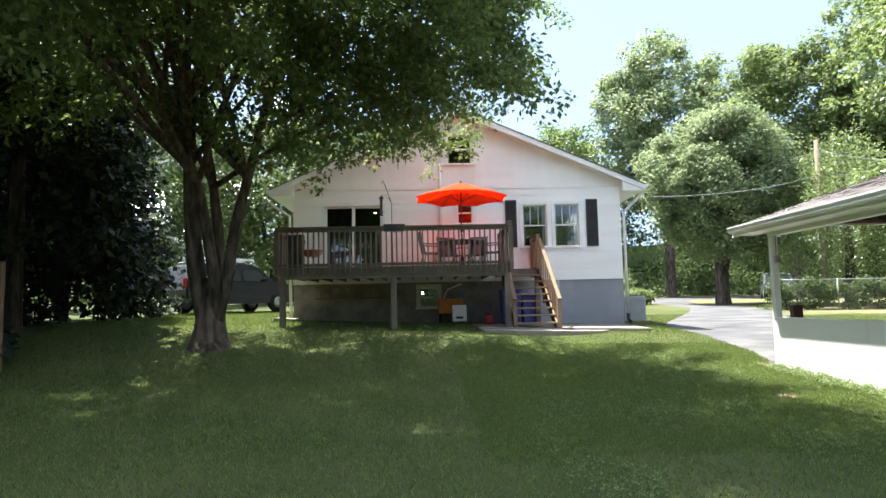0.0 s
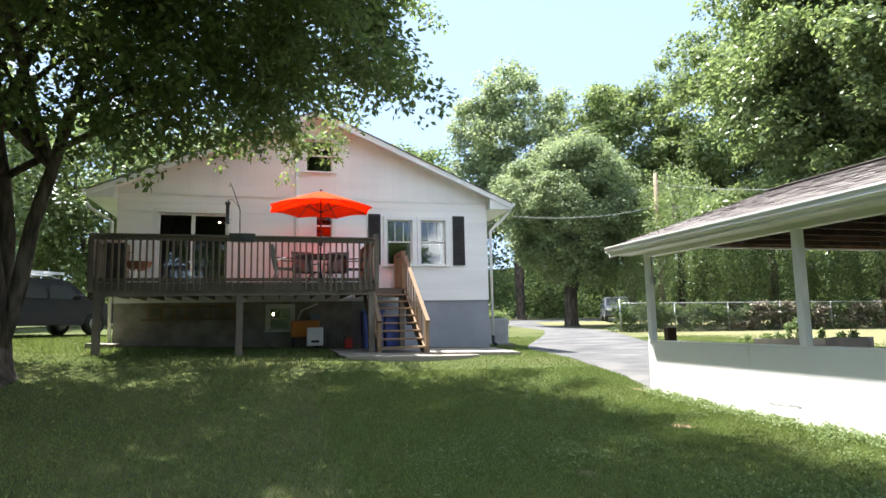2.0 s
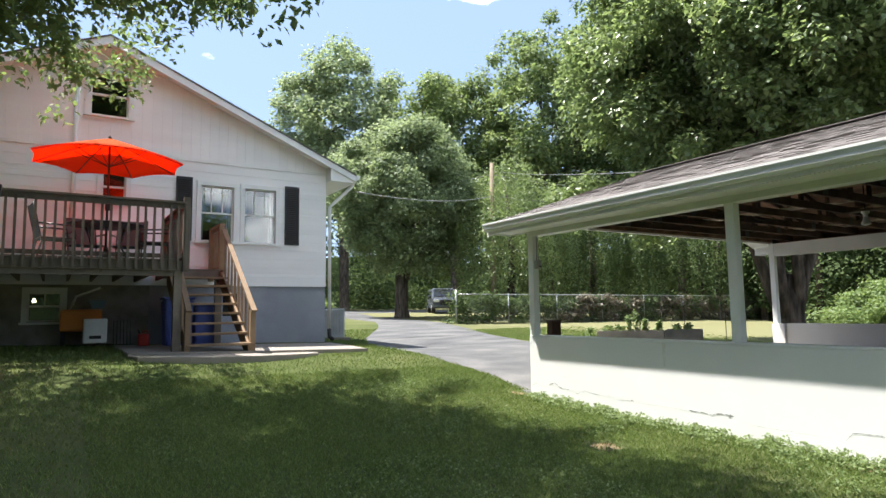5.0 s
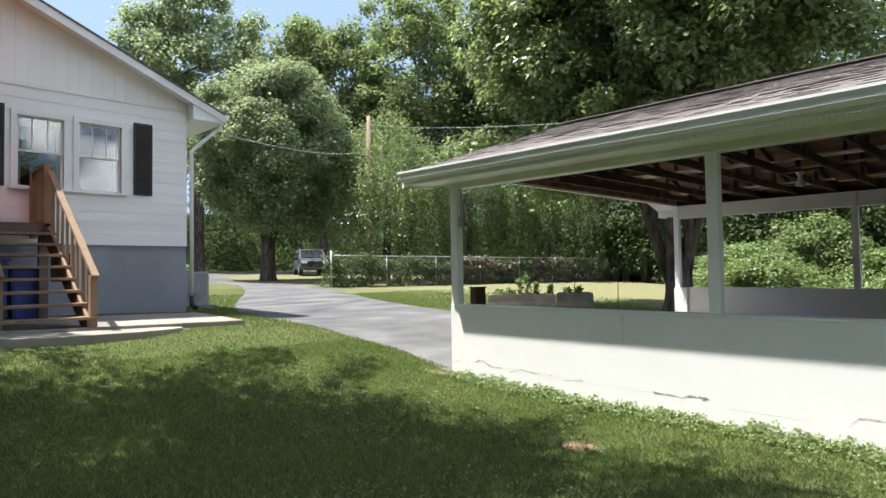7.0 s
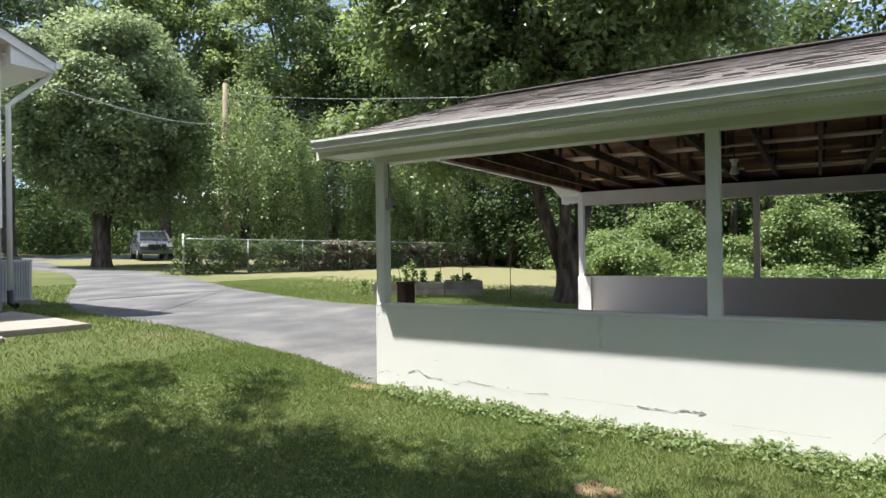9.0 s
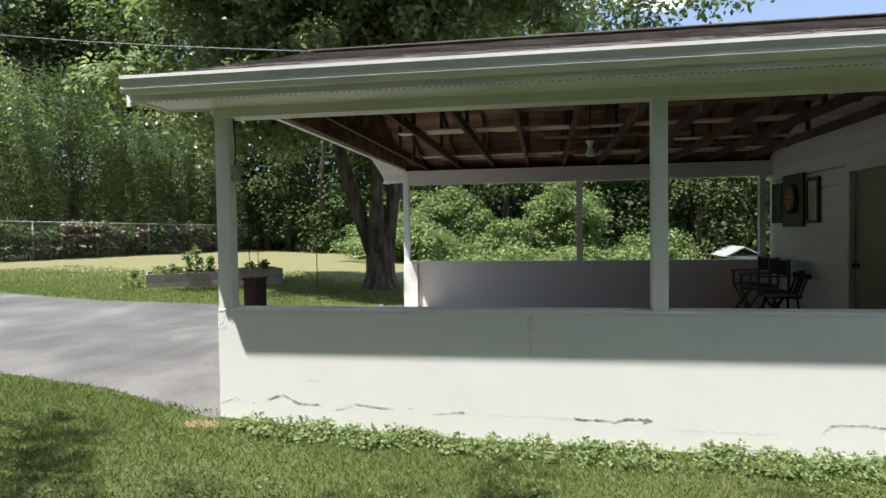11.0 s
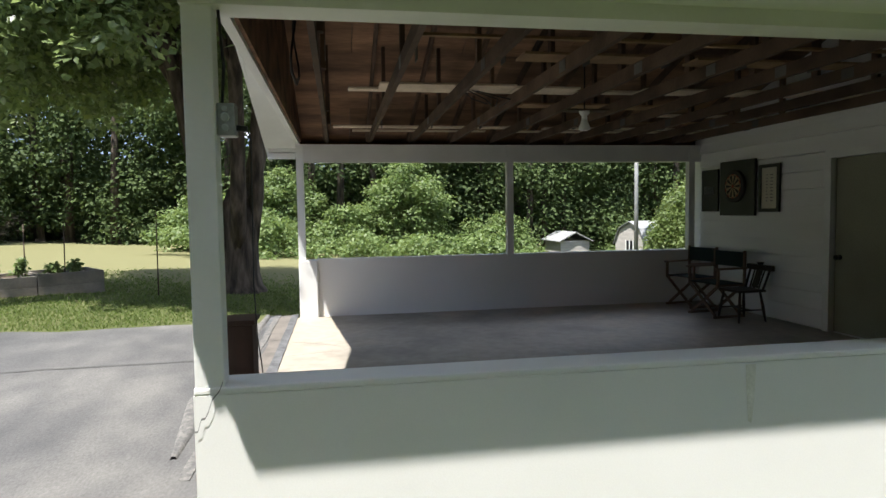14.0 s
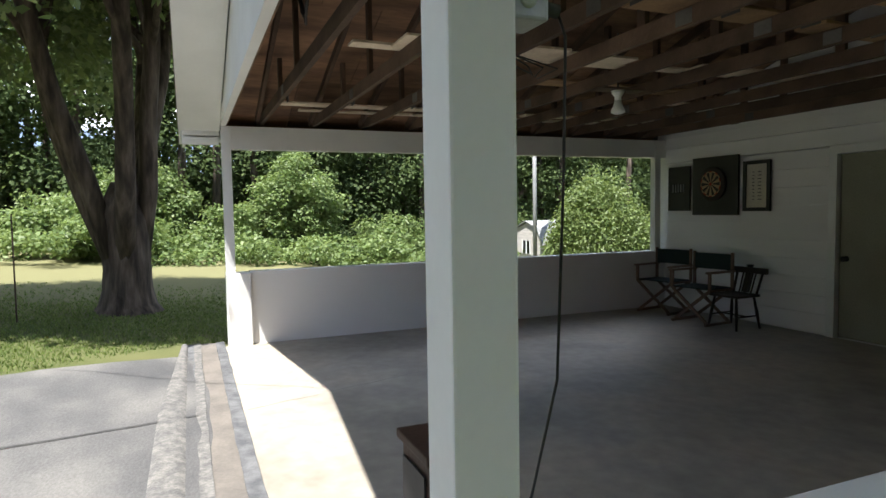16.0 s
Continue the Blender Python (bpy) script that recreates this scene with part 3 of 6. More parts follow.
def railing(a, b, parent, material, h=0.96, gap=0.125, end_posts=True):
    """Posts, rails and balusters between two points of the deck's edge."""
    a, b = Vector(a), Vector(b)
    d = (b - a).normalized()
    part("rail_cap", bar(a + Vector((0, 0, h)), b + Vector((0, 0, h)), 0.12, 0.035), material, parent)
    part("rail_top", bar(a + Vector((0, 0, h - 0.065)), b + Vector((0, 0, h - 0.065)), 0.04, 0.085), material, parent)
    n = int((b - a).length / gap)
    off = d.cross(Vector((0, 0, 1))) * 0.045
    me = mesh_of("baluster", bx(-0.018, 0.018, -0.018, 0.018, -0.16, h - 0.06), material)
    for k in range(n + 1):
        p = a + (b - a) * (k / n) + off
        piece("baluster", me, parent, pose(p.x, p.y, p.z, rnd.uniform(-0.5, 0.5), rnd.uniform(-0.5, 0.5), 0))
    part("baluster_rail", bar(a + Vector((0, 0, 0.05)) , b + Vector((0, 0, 0.05)), 0.03, 0.07), material, parent)


rnd = random.Random(4)
railing((DX0, DY, DZ), (DX1, DY, DZ), deck, M["deck"])
railing((DX0, 18.2, DZ), (DX0, DY, DZ), deck, M["deck"])
railing((DX1, DY, DZ), (DX1, 17.2, DZ), deck, M["deck"])
for x, y, h in ((DX0, DY, 0.98), (DX1, DY, 1.06), (DX1, 17.2, 0.98), (3.12, 17.25, 0.96), (3.12, 18.2, 0.96)):
    part("newel", bx(x - 0.05, x + 0.05, y - 0.05, y + 0.05, DZ - 0.2, DZ + h, 0.006), M["deck"] if x < 2.5 else M["stair"], deck)
railing((3.14, 17.25, DZ), (3.14, 18.2, DZ), deck, M["stair"])
part("privacy_board", bx(DX0 - 0.02, DX0 + 0.02, 16.2, 18.2, DZ, DZ + 1.15), M["stair"], deck, "tan plywood screen at the deck's end")

stairs = thing("wooden_stairs", (2.5, 14.7, 0.85), "tan open-riser wooden steps with sloped handrails", "stairs")
SZ, RISE, RUN = 0.86, 0.178, 0.28
for k in range(8):
    y, z = 14.95 + k * RUN, SZ + RISE * (k + 1)
    part("tread", bx(2.07, 3.18, y - 0.14, y + 0.14, z - 0.04, z, 0.005), M["stair"], stairs)
for x in (2.10, 3.10):
    st = bmesh.new()
    prism(st, [(14.86, SZ - 0.03), (15.05, SZ - 0.03), (17.24, DZ - 0.30), (17.24, DZ - 0.06), (17.0, DZ - 0.06), (14.86, SZ + 0.14)], x - 0.02, x + 0.02, "x")
    part("stringer", st, M["stair"], stairs)
for x in (2.09, 3.16):
    top_y, top_z = (17.22, DZ + 0.80) if x > 2.5 else (15.9, DZ - 0.12)
    part("handrail", bar((x, 14.78, SZ + 0.72), (x, top_y, top_z + 0.05), 0.09, 0.04), M["stair"], stairs)
    part("newel", bx(x - 0.045, x + 0.045, 14.85, 14.94, SZ, SZ + 0.74), M["stair"], stairs)
    for k in range(8):
        y = 15.12 + k * 0.27
        if y < top_y - 0.1:
            zt = SZ + 0.72 + (y - 14.78) / (top_y - 14.78) * (top_z + 0.05 - SZ - 0.72)
            zb = SZ + 0.05 + (y - 14.9) / RUN * RISE
            if zt > zb + 0.1:
                part("baluster", bx(x - 0.018, x + 0.018, y - 0.018, y + 0.018, zb, zt), M["stair"], stairs)

# ---- carport ----
CX0, CX1, CY0, CY1, FZ = 6.17, 12.55, 4.83, 10.99, 0.37
SILL = 1.157
lw = bmesh.new()
box(lw, CX0, CX0 + 0.20, CY0, CY1, 0.0, SILL - 0.03)
wall_w = structure("wall_west", lw, M["white_wall"], "low white stucco wall, cracked along its foot", "wall")
part("wall_cap", bx(CX0, CX0 + 0.2, CY0, CY1, SILL - 0.03, SILL, 0.009), M["white_wall"], wall_w)
fw = structure("wall_east", bx(CX1, CX1 + 0.2, CY0, 10.72, 0.2, 1.185), M["white_wall"], "low white stucco wall at the back of the carport", "wall")
part("pier", bx(CX1 - 0.07, CX1 + 0.22, 10.72, 10.975, 0.2, 1.175, 0.01), M["white_wall"], fw)
structure("floor", bx(CX0 + 0.2, CX1, CY0, CY1 + 0.02, 0.1, FZ), M["floor"], "smooth bare concrete carport floor", "floor")
DRAIN_X = (7.2, CX1 + 0.25)


def drain_band(name, y0, y1, z, m, label, wobble=0.012):
    """A band along the slab's mouth with worn, uneven edges."""
    bm, rows = bmesh.new(), []
    for k in range(61):
        x = DRAIN_X[0] + (DRAIN_X[-1] - DRAIN_X[0]) * k / 60
        a = y0 + wobble * noise.noise((x * 3.1, y0 * 9, 0))
        b = y1 + wobble * noise.noise((x * 3.1, y1 * 9, 4))
        zz = z + 0.004 * noise.noise((x * 2, y0 * 5, 2))
        rows.append([bm.verts.new(p) for p in ((x, a, 0.1), (x, a, zz), (x, b, zz), (x, b, 0.1))])
    for p, q in zip(rows, rows[1:]):
        for i in range(3):
            bm.faces.new((p[i], p[i + 1], q[i + 1], q[i]))
    for p in (rows[0], rows[-1]):
        bm.faces.new(p)
    bmesh.ops.recalc_face_normals(bm, faces=bm.faces[:])
    structure(name, bm, M[m], label, "drain")


drain_band("slab_kerb", CY1 + 0.022, 11.105, 0.378, "drain", "broken dark edge of the carport slab")
drain_band("drain_channel", 11.10, 11.27, 0.368, "channel", "smooth brown concrete drain channel")
drain_band("drain_rim", 11.265, 11.335, 0.376, "apron", "pale crumbling rim of the drain")
drain_band("drain_strip", 11.33, 11.40, 0.372, "drain", "dark patched strip beside the drain")
drain_band("drain_rim", 11.395, 11.425, 0.376, "apron", "pale rim of the drain")
strip("slab_apron", [(7.5, 11.40), (8.6, 11.40), (10.2, 11.40), (12.7, 11.40)], [(7.5, 11.44), (8.6, 11.60), (10.2, 11.60), (12.7, 11.46)], M["apron"], 0.045, "crumbling pale concrete apron beside the drain", "apron", 5)

carport = thing("carport", (CX0, CY1, 0.3), "white open-sided carport with a shingled gable roof", "carport")
for x, y, w in ((CX0 + 0.062, 10.93, 0.11), (CX0 + 0.08, 7.72, 0.105), (CX0 + 0.08, 4.95, 0.105)):
    part("post", bx(x - w / 2, x + w / 2, y - w / 2, y + w / 2, SILL, 2.63, 0.006), M["paint"], carport)
for y, w in ((10.925, 0.10), (7.905, 0.10), (4.99, 0.10)):
    part("post", bx(CX1 - 0.012, CX1 + 0.09, y - w / 2, y + w / 2, 1.17, 2.79, 0.005), M["paint"], carport)
part("beam", bx(CX0 - 0.004, CX0 + 0.16, CY0, CY1, 2.615, 2.80), M["paint"], carport)
part("beam", bx(CX1, CX1 + 0.16, CY0, CY1 - 0.02, 2.545, 2.793), M["paint"], carport)
RX, RZ, EX0, EX1, EZ = 9.40, 4.02, 5.74, 13.06, 2.825


def croof(x):
    return RZ - abs(x - RX) * (RZ - EZ) / (RX - EX0)


YN, YS = 11.37, -1.0
for xe, xw in ((EX0, CX0), (EX1, CX1 + 0.16)):
    s = -1 if xe < RX else 1
    part("soffit", bx(min(xe, xw), max(xe, xw), YS, YN - 0.03, 2.685, 2.70), M["paint"], carport)
    part("fascia", bx(xe - 0.012, xe + 0.012, YS, YN, 2.665, 2.82), M["paint"], carport)
    g = bmesh.new()
    prism(g, [(xe + s * 0.013, 2.822), (xe + s * 0.115, 2.822), (xe + s * 0.115, 2.80), (xe + s * 0.098, 2.76), (xe + s * 0.098, 2.735), (xe + s * 0.07, 2.705), (xe + s * 0.013, 2.705)], YS, YN, "y")
    part("gutter", g, M["paint"], carport, "white ogee gutter")
    eb = bmesh.new()
    rb = 2.67 if s < 0 else 2.60
    prism(eb, [(xe, rb), (xw, rb), (xw, croof(xw) - 0.06), (xe, croof(xe) - 0.03)], YN - 0.03, YN, "y")
    part("return_end", eb, M["paint"], carport)
    hv = bmesh.new()
    prism(hv, [(xw, rb), (xw, croof(xw) - 0.06), (xw + 0.012 * s, croof(xw) - 0.06), (xw + 0.012 * s, rb)], CY1, YN - 0.03, "y")
    part("return_side", hv, M["paint"], carport)
    rk = bmesh.new()
    prism(rk, [(RX, RZ - 0.035), (xe, croof(xe) - 0.035), (xe, croof(xe) - 0.19), (RX, RZ - 0.20)], YN, YN + 0.03, "y")
    part("rake_board", rk, M["paint"], carport)
    rs = bmesh.new()
    prism(rs, [(RX, RZ - 0.17), (xw, croof(xw) - 0.17), (xw, croof(xw) - 0.185), (RX, RZ - 0.185)], CY1 - 0.01, YN, "y")
    part("rake_soffit", rs, M["paint"], carport)
    # sheathing in sheets
    x_step = (RX - xe) / 3
    for i in range(3):
        xa, xb = xe + x_step * i, xe + x_step * (i + 1)
        y = CY1 - 0.06
        k = 0
        while y > CY0:
            y2 = max(CY0, y - (1.22 if k or i % 2 else 0.7))
            sh = bmesh.new()
            prism(sh, [(xa, croof(xa) - 0.048), (xb, croof(xb) - 0.048), (xb, croof(xb) - 0.03), (xa, croof(xa) - 0.03)], y2 + 0.003, y - 0.003, "y")
            part("sheathing", sh, M["ply"], carport)
            y, k = y2, k + 1
    sl = bmesh.new()
    prism(sl, [(RX, RZ), (xe - 0.03 * -s, croof(xe) - 0.0), (xe - 0.03 * -s, croof(xe) - 0.028), (RX, RZ - 0.028)], YS, YN + 0.04, "y")
    part("roof_deck", sl, M["shingle"], carport)
    # shingle courses, joined
    sg = []
    fc = []
    L = math.hypot(RX - xe, RZ - EZ)
    ux, uz = (xe - RX) / L, (EZ - RZ) / L
    nrm = Vector((-uz * (1 if ux > 0 else -1), 0, abs(ux)))
    ncourse = int(L / 0.14)
    rs_ = random.Random(9)
    for c in range(ncourse):
        d0, d1 = L - c * 0.14 + 0.02, L - (c + 1) * 0.14 - 0.02
        y = YN + 0.04 - rs_.uniform(0, 0.3)
        edges = [YN + 0.04]
        while y > YS:
            edges.append(y)
            y -= rs_.choice((0.16, 0.2, 0.3))
        edges.append(YS)
        for ya, yb in zip(edges, edges[1:]):
            lift = 0.010 + rs_.choice((0, 0, 0.005))
            q = []
            for d, h in ((d0, lift), (max(d1, 0), 0.003)):
                for yy in (ya - 0.002, yb + 0.002):
                    q.append((RX + ux * d + nrm.x * h, yy, RZ + uz * d + nrm.z * h))
            q += [(RX + ux * d0, ya - 0.002, RZ + uz * d0), (RX + ux * d0, yb + 0.002, RZ + uz * d0)]
            b0 = len(sg)
            sg += q
            fc += [(b0, b0 + 1, b0 + 3, b0 + 2), (b0, b0 + 4, b0 + 5, b0 + 1)]
    ob = quick("shingles", sg, fc, M["shingle"])
    ob.parent = carport
    ob.matrix_parent_inverse = carport.matrix_basis.inverted()
    tagged(ob, "brown-grey asphalt shingles", "", "", "stuff")
part("ridge_cap", bar((RX, YS, RZ + 0.012), (RX, YN + 0.04, RZ + 0.012), 0.24, 0.012), M["shingle"], carport)
part("header", bx(CX0 + 0.161, CX1 - 0.013, 10.92, 10.978, 2.79, 2.95), M["paint"], carport)
part("gable_wall", prism(bmesh.new(), [(CX0 + 0.17, 2.95), (CX1, 2.95), (CX1, croof(CX1) - 0.06), (RX, RZ - 0.06), (CX0 + 0.17, croof(CX0 + 0.17) - 0.06)], 10.94, 10.968, "y"), M["paint"], carport)
part("gable_lining", prism(bmesh.new(), [(CX0 + 0.17, 2.82), (CX1 - 0.01, 2.82), (CX1 - 0.01, croof(CX1) - 0.06), (RX, RZ - 0.06), (CX0 + 0.17, croof(CX0 + 0.17) - 0.06)], 10.895, 10.918, "y"), M["ply"], carport)
M["plate"] = mat("dull_nail_plate", (0.13, 0.128, 0.125), (0.09, 0.088, 0.086), rough=0.6, metal=0.3, bump=0.1, per_object=0.4)
# joists, rafters and webs
for k in range(10):
    y = 10.54 - k * 0.592
    if y < CY0 + 0.05:
        break
    part("ceiling_joist", bx(CX0 + 0.05, CX1 + 0.1, y - 0.02, y + 0.02, 2.82, 2.92), M["rafter"], carport)
    for xe in (CX0 + 0.05, CX1 + 0.1):
        r = bmesh.new()
        prism(r, [(RX, RZ - 0.05), (xe, croof(xe) - 0.05), (xe, croof(xe) - 0.13), (RX, RZ - 0.13)], y + 0.021, y + 0.06, "y")
        part("rafter", r, M["rafter"], carport)
        xm = (xe + RX) / 2
        part("gusset", bx(xm - 0.06, xm + 0.06, y - 0.064, y - 0.0605, 2.82, 2.93), M["plate"], carport)
rp = random.Random(3)
for xb, w, m, ya in ((9.20, 0.30, "pale", 10.66), (9.42, 0.12, "pale", 10.30), (8.05, 0.22, "tan", 9.1), (7.62, 0.05, "tan", 9.9), (10.06, 0.30, "tan", 8.5), (10.62, 0.14, "pale", 8.1), (11.80, 0.20, "pale", 10.45), (12.16, 0.13, "pale", 10.2), (7.1, 0.16, "tan", 7.4), (11.2, 0.1, "tan", 7.6)):
    y = ya
    while y > CY0 + 0.2:
        y2 = max(CY0 + 0.02, y - rp.choice((1.22, 0.62, 1.83, 1.0)))
        x, ww = xb + rp.uniform(-0.04, 0.04), w * rp.uniform(0.7, 1.1)
        z = 2.924 + (0.02 if xb == 9.42 else 0.0)
        if rp.random() < 0.86:
            part("loft_board", bx(x - ww / 2, x + ww / 2, y2 + 0.01, y, z, z + 0.018, 0.003), M[m], carport, "loose board laid across the joists")
        y = y2 - (0.0 if rp.random() < 0.6 else 0.35)
# upright webs between joists and rafters, and a nailer along the slope
for k in range(10):
    y = 10.54 - k * 0.592
    if y < CY0 + 0.05:
        break
    for x in (7.5, 8.45, 10.35, 11.3):
        part("web", bx(x - 0.035, x + 0.035, y - 0.058, y - 0.022, 2.90, croof(x) - 0.14), M["rafter"], carport)
    for x in (8.05, 10.75):
        part("tie_plate", bx(x - 0.06, x + 0.06, y + 0.0205, y + 0.0235, 2.83, 2.91), M["plate"], carport)

# garage wall with lapped boards and door
GD = (9.05, 9.93, FZ, 2.37)
gw = bmesh.new()
for c in cells(CX0 + 0.0, CX1 + 0.2, 0.1, 2.84, (GD,)):
    box(gw, c[0], c[1], CY0 - 0.14, CY0 - 0.02, c[2], c[3])
prism(gw, [(CX0, 2.84), (CX1 + 0.2, 2.84), (CX1 + 0.2, croof(CX1 + 0.2) - 0.05), (RX, RZ - 0.05), (CX0, croof(CX0) - 0.05)], CY0 - 0.14, CY0 - 0.02, "y")
wall_s = structure("wall_south", gw, M["siding"], "white lapped board wall of the garage room", "wall")
z = 0.40
while z < 2.80:
    z2 = min(z + 0.205, 2.82)
    for c in cells(CX0 + 0.21, CX1 - 0.002, z, z2, ((GD[0] - 0.09, GD[1] + 0.09, FZ, GD[3] + 0.09),)):
        part("siding_board", prism(bmesh.new(), [(CY0 - 0.02, c[2]), (CY0 + (0.034 if c[2] == z else 0.02), c[2]), (CY0 - 0.004, c[3] - 0.012), (CY0 - 0.02, c[3] - 0.012)], c[0], c[1], "x"), M["siding"], wall_s)
    z = z2
gd = bmesh.new()
for r in ((GD[0] - 0.09, GD[0], FZ, GD[3] + 0.09), (GD[1], GD[1] + 0.09, FZ, GD[3] + 0.09), (GD[0], GD[1], GD[3], GD[3] + 0.09)):
    box(gd, r[0], r[1], CY0 - 0.10, CY0 + 0.042, r[2], r[3])
door_1 = structure("door_1", gd, M["paint"], "plain flush door, shut, in a white frame", "door")
M["door"] = mat("olive_door_paint", (0.30, 0.30, 0.22), (0.26, 0.26, 0.19), rough=0.5, scale=2, bump=0.03)
part("leaf", bx(GD[0] + 0.004, GD[1] - 0.004, CY0 - 0.07, CY0 - 0.03, FZ + 0.01, GD[3] - 0.004), M["door"], door_1, "beige flush door leaf")
part("door_knob", lathe(bmesh.new(), [(0.03, 0), (0.03, 0.008), (0.012, 0.012), (0.012, 0.035), (0.028, 0.045), (0.03, 0.06), (0.018, 0.072)], 14), M["black"], door_1).matrix_basis = pose(9.85, CY0 - 0.03, 1.24, -90)
# garage room
rm = bmesh.new()
box(rm, CX0, CX0 + 0.2, -0.6, CY0 - 0.14, 0.0, 2.75)
box(rm, CX1, CX1 + 0.2, -0.6, CY0 - 0.14, 0.0, 2.75)
prism(rm, [(CX0, 0.0), (CX1 + 0.2, 0.0), (CX1 + 0.2, croof(CX1 + 0.2) - 0.05), (RX, RZ - 0.05), (CX0, croof(CX0) - 0.05)], -0.75, -0.6, "y")
structure("wall_garage", rm, M["white_wall"], "white stucco walls of the closed garage room", "wall")


# ---- trees ----
def leaves(centres, spread, count, size, seed, droop=0.0, flat=0.6, slim=0.34):
    """Leaf blades scattered round cluster centres: arrays of corners and faces."""
    g = np.random.default_rng(seed)
    c = np.asarray(centres, float)
    idx = g.integers(0, len(c), count)
    sp = np.asarray(spread, float)
    sp = sp[idx][:, None] if sp.ndim else sp
    off = g.normal(0, 1, (count, 3))
    unit = off / np.linalg.norm(off, axis=1)[:, None]
    off = unit * (1.45 * g.random(count) ** 0.45 + 0.25 * np.abs(g.normal(0, 1, count)))[:, None]
    p = c[idx] + off * sp * np.array((1, 1, flat))
    face = unit * 0.75 + g.normal(0, 0.5, (count, 3)) + np.array((0, 0, 0.75))
    d = g.normal(0, 0.8, (count, 3)) + unit * 0.6
    d[:, 2] -= droop
    d -= face * ((d * face).sum(1) / (face * face).sum(1))[:, None] * 0.85
    d /= np.linalg.norm(d, axis=1)[:, None]
    s = np.cross(d, face)
    s /= np.linalg.norm(s, axis=1)[:, None] + 1e-9
    k = (size * g.uniform(0.6, 1.25, count))[:, None]
    nrm = np.cross(s, d)
    v = np.stack([p, p + d * k * 0.5 + s * k * slim + nrm * k * 0.1, p + d * k, p + d * k * 0.5 - s * k * slim + nrm * k * 0.1], 1).reshape(-1, 3)
    b = np.arange(count)[:, None] * 4
    return v, np.concatenate([b + np.array((0, 1, 2)), b + np.array((0, 2, 3))], 0)


def crown(parent, v, f, material, name="crown"):
    me = bpy.data.meshes.new(name)
    me.vertices.add(len(v))
    me.vertices.foreach_set("co", v.astype(np.float32).ravel())
    n = len(f)
    me.loops.add(n * 3), me.polygons.add(n)
    me.loops.foreach_set("vertex_index", f.astype(np.int32).ravel())
    me.polygons.foreach_set("loop_start", np.arange(0, n * 3, 3, dtype=np.int32))
    me.update(calc_edges=True)
    me.materials.append(material)
    ob = new(name, me)
    if parent:
        ob.parent = parent
        if parent.type == "EMPTY":
            ob.matrix_parent_inverse = parent.matrix_basis.inverted()
    return ob


def limb(bm, start, direction, length, r0, r1, rnd, seg=7, sag=0.0, steps=7):
    """One bending limb; gives back the points along it."""
    p, d = Vector(start), Vector(direction).normalized()
    pts = [p.copy()]
    for k in range(steps):
        d = (d + Vector((rnd.uniform(-1, 1), rnd.uniform(-1, 1), rnd.uniform(-0.6, 0.8))) * 0.13 + Vector((0, 0, -sag))).normalized()
        p = p + d * (length / steps)
        pts.append(p.copy())
    tube(bm, pts, [r0 + (r1 - r0) * k / steps for k in range(steps + 1)], seg, 0.2)
    return pts


def blobs(centre, radii, count, rnd, shell=0.55, low=-1.0):
    """Cluster centres in an uneven ellipsoid, most near its skin."""
    out = []
    while len(out) < count:
        d = Vector((rnd.gauss(0, 1), rnd.gauss(0, 1), rnd.gauss(0, 1))).normalized()
        if d.z < low:
            continue
        r = (shell + (1 - shell) * rnd.random() ** 0.6) * (1 + 0.30 * noise.noise(d * 2.1 + Vector(centre) * 0.37))
        out.append((centre[0] + d.x * r * radii[0], centre[1] + d.y * r * radii[1], centre[2] + d.z * r * radii[2]))
    return out


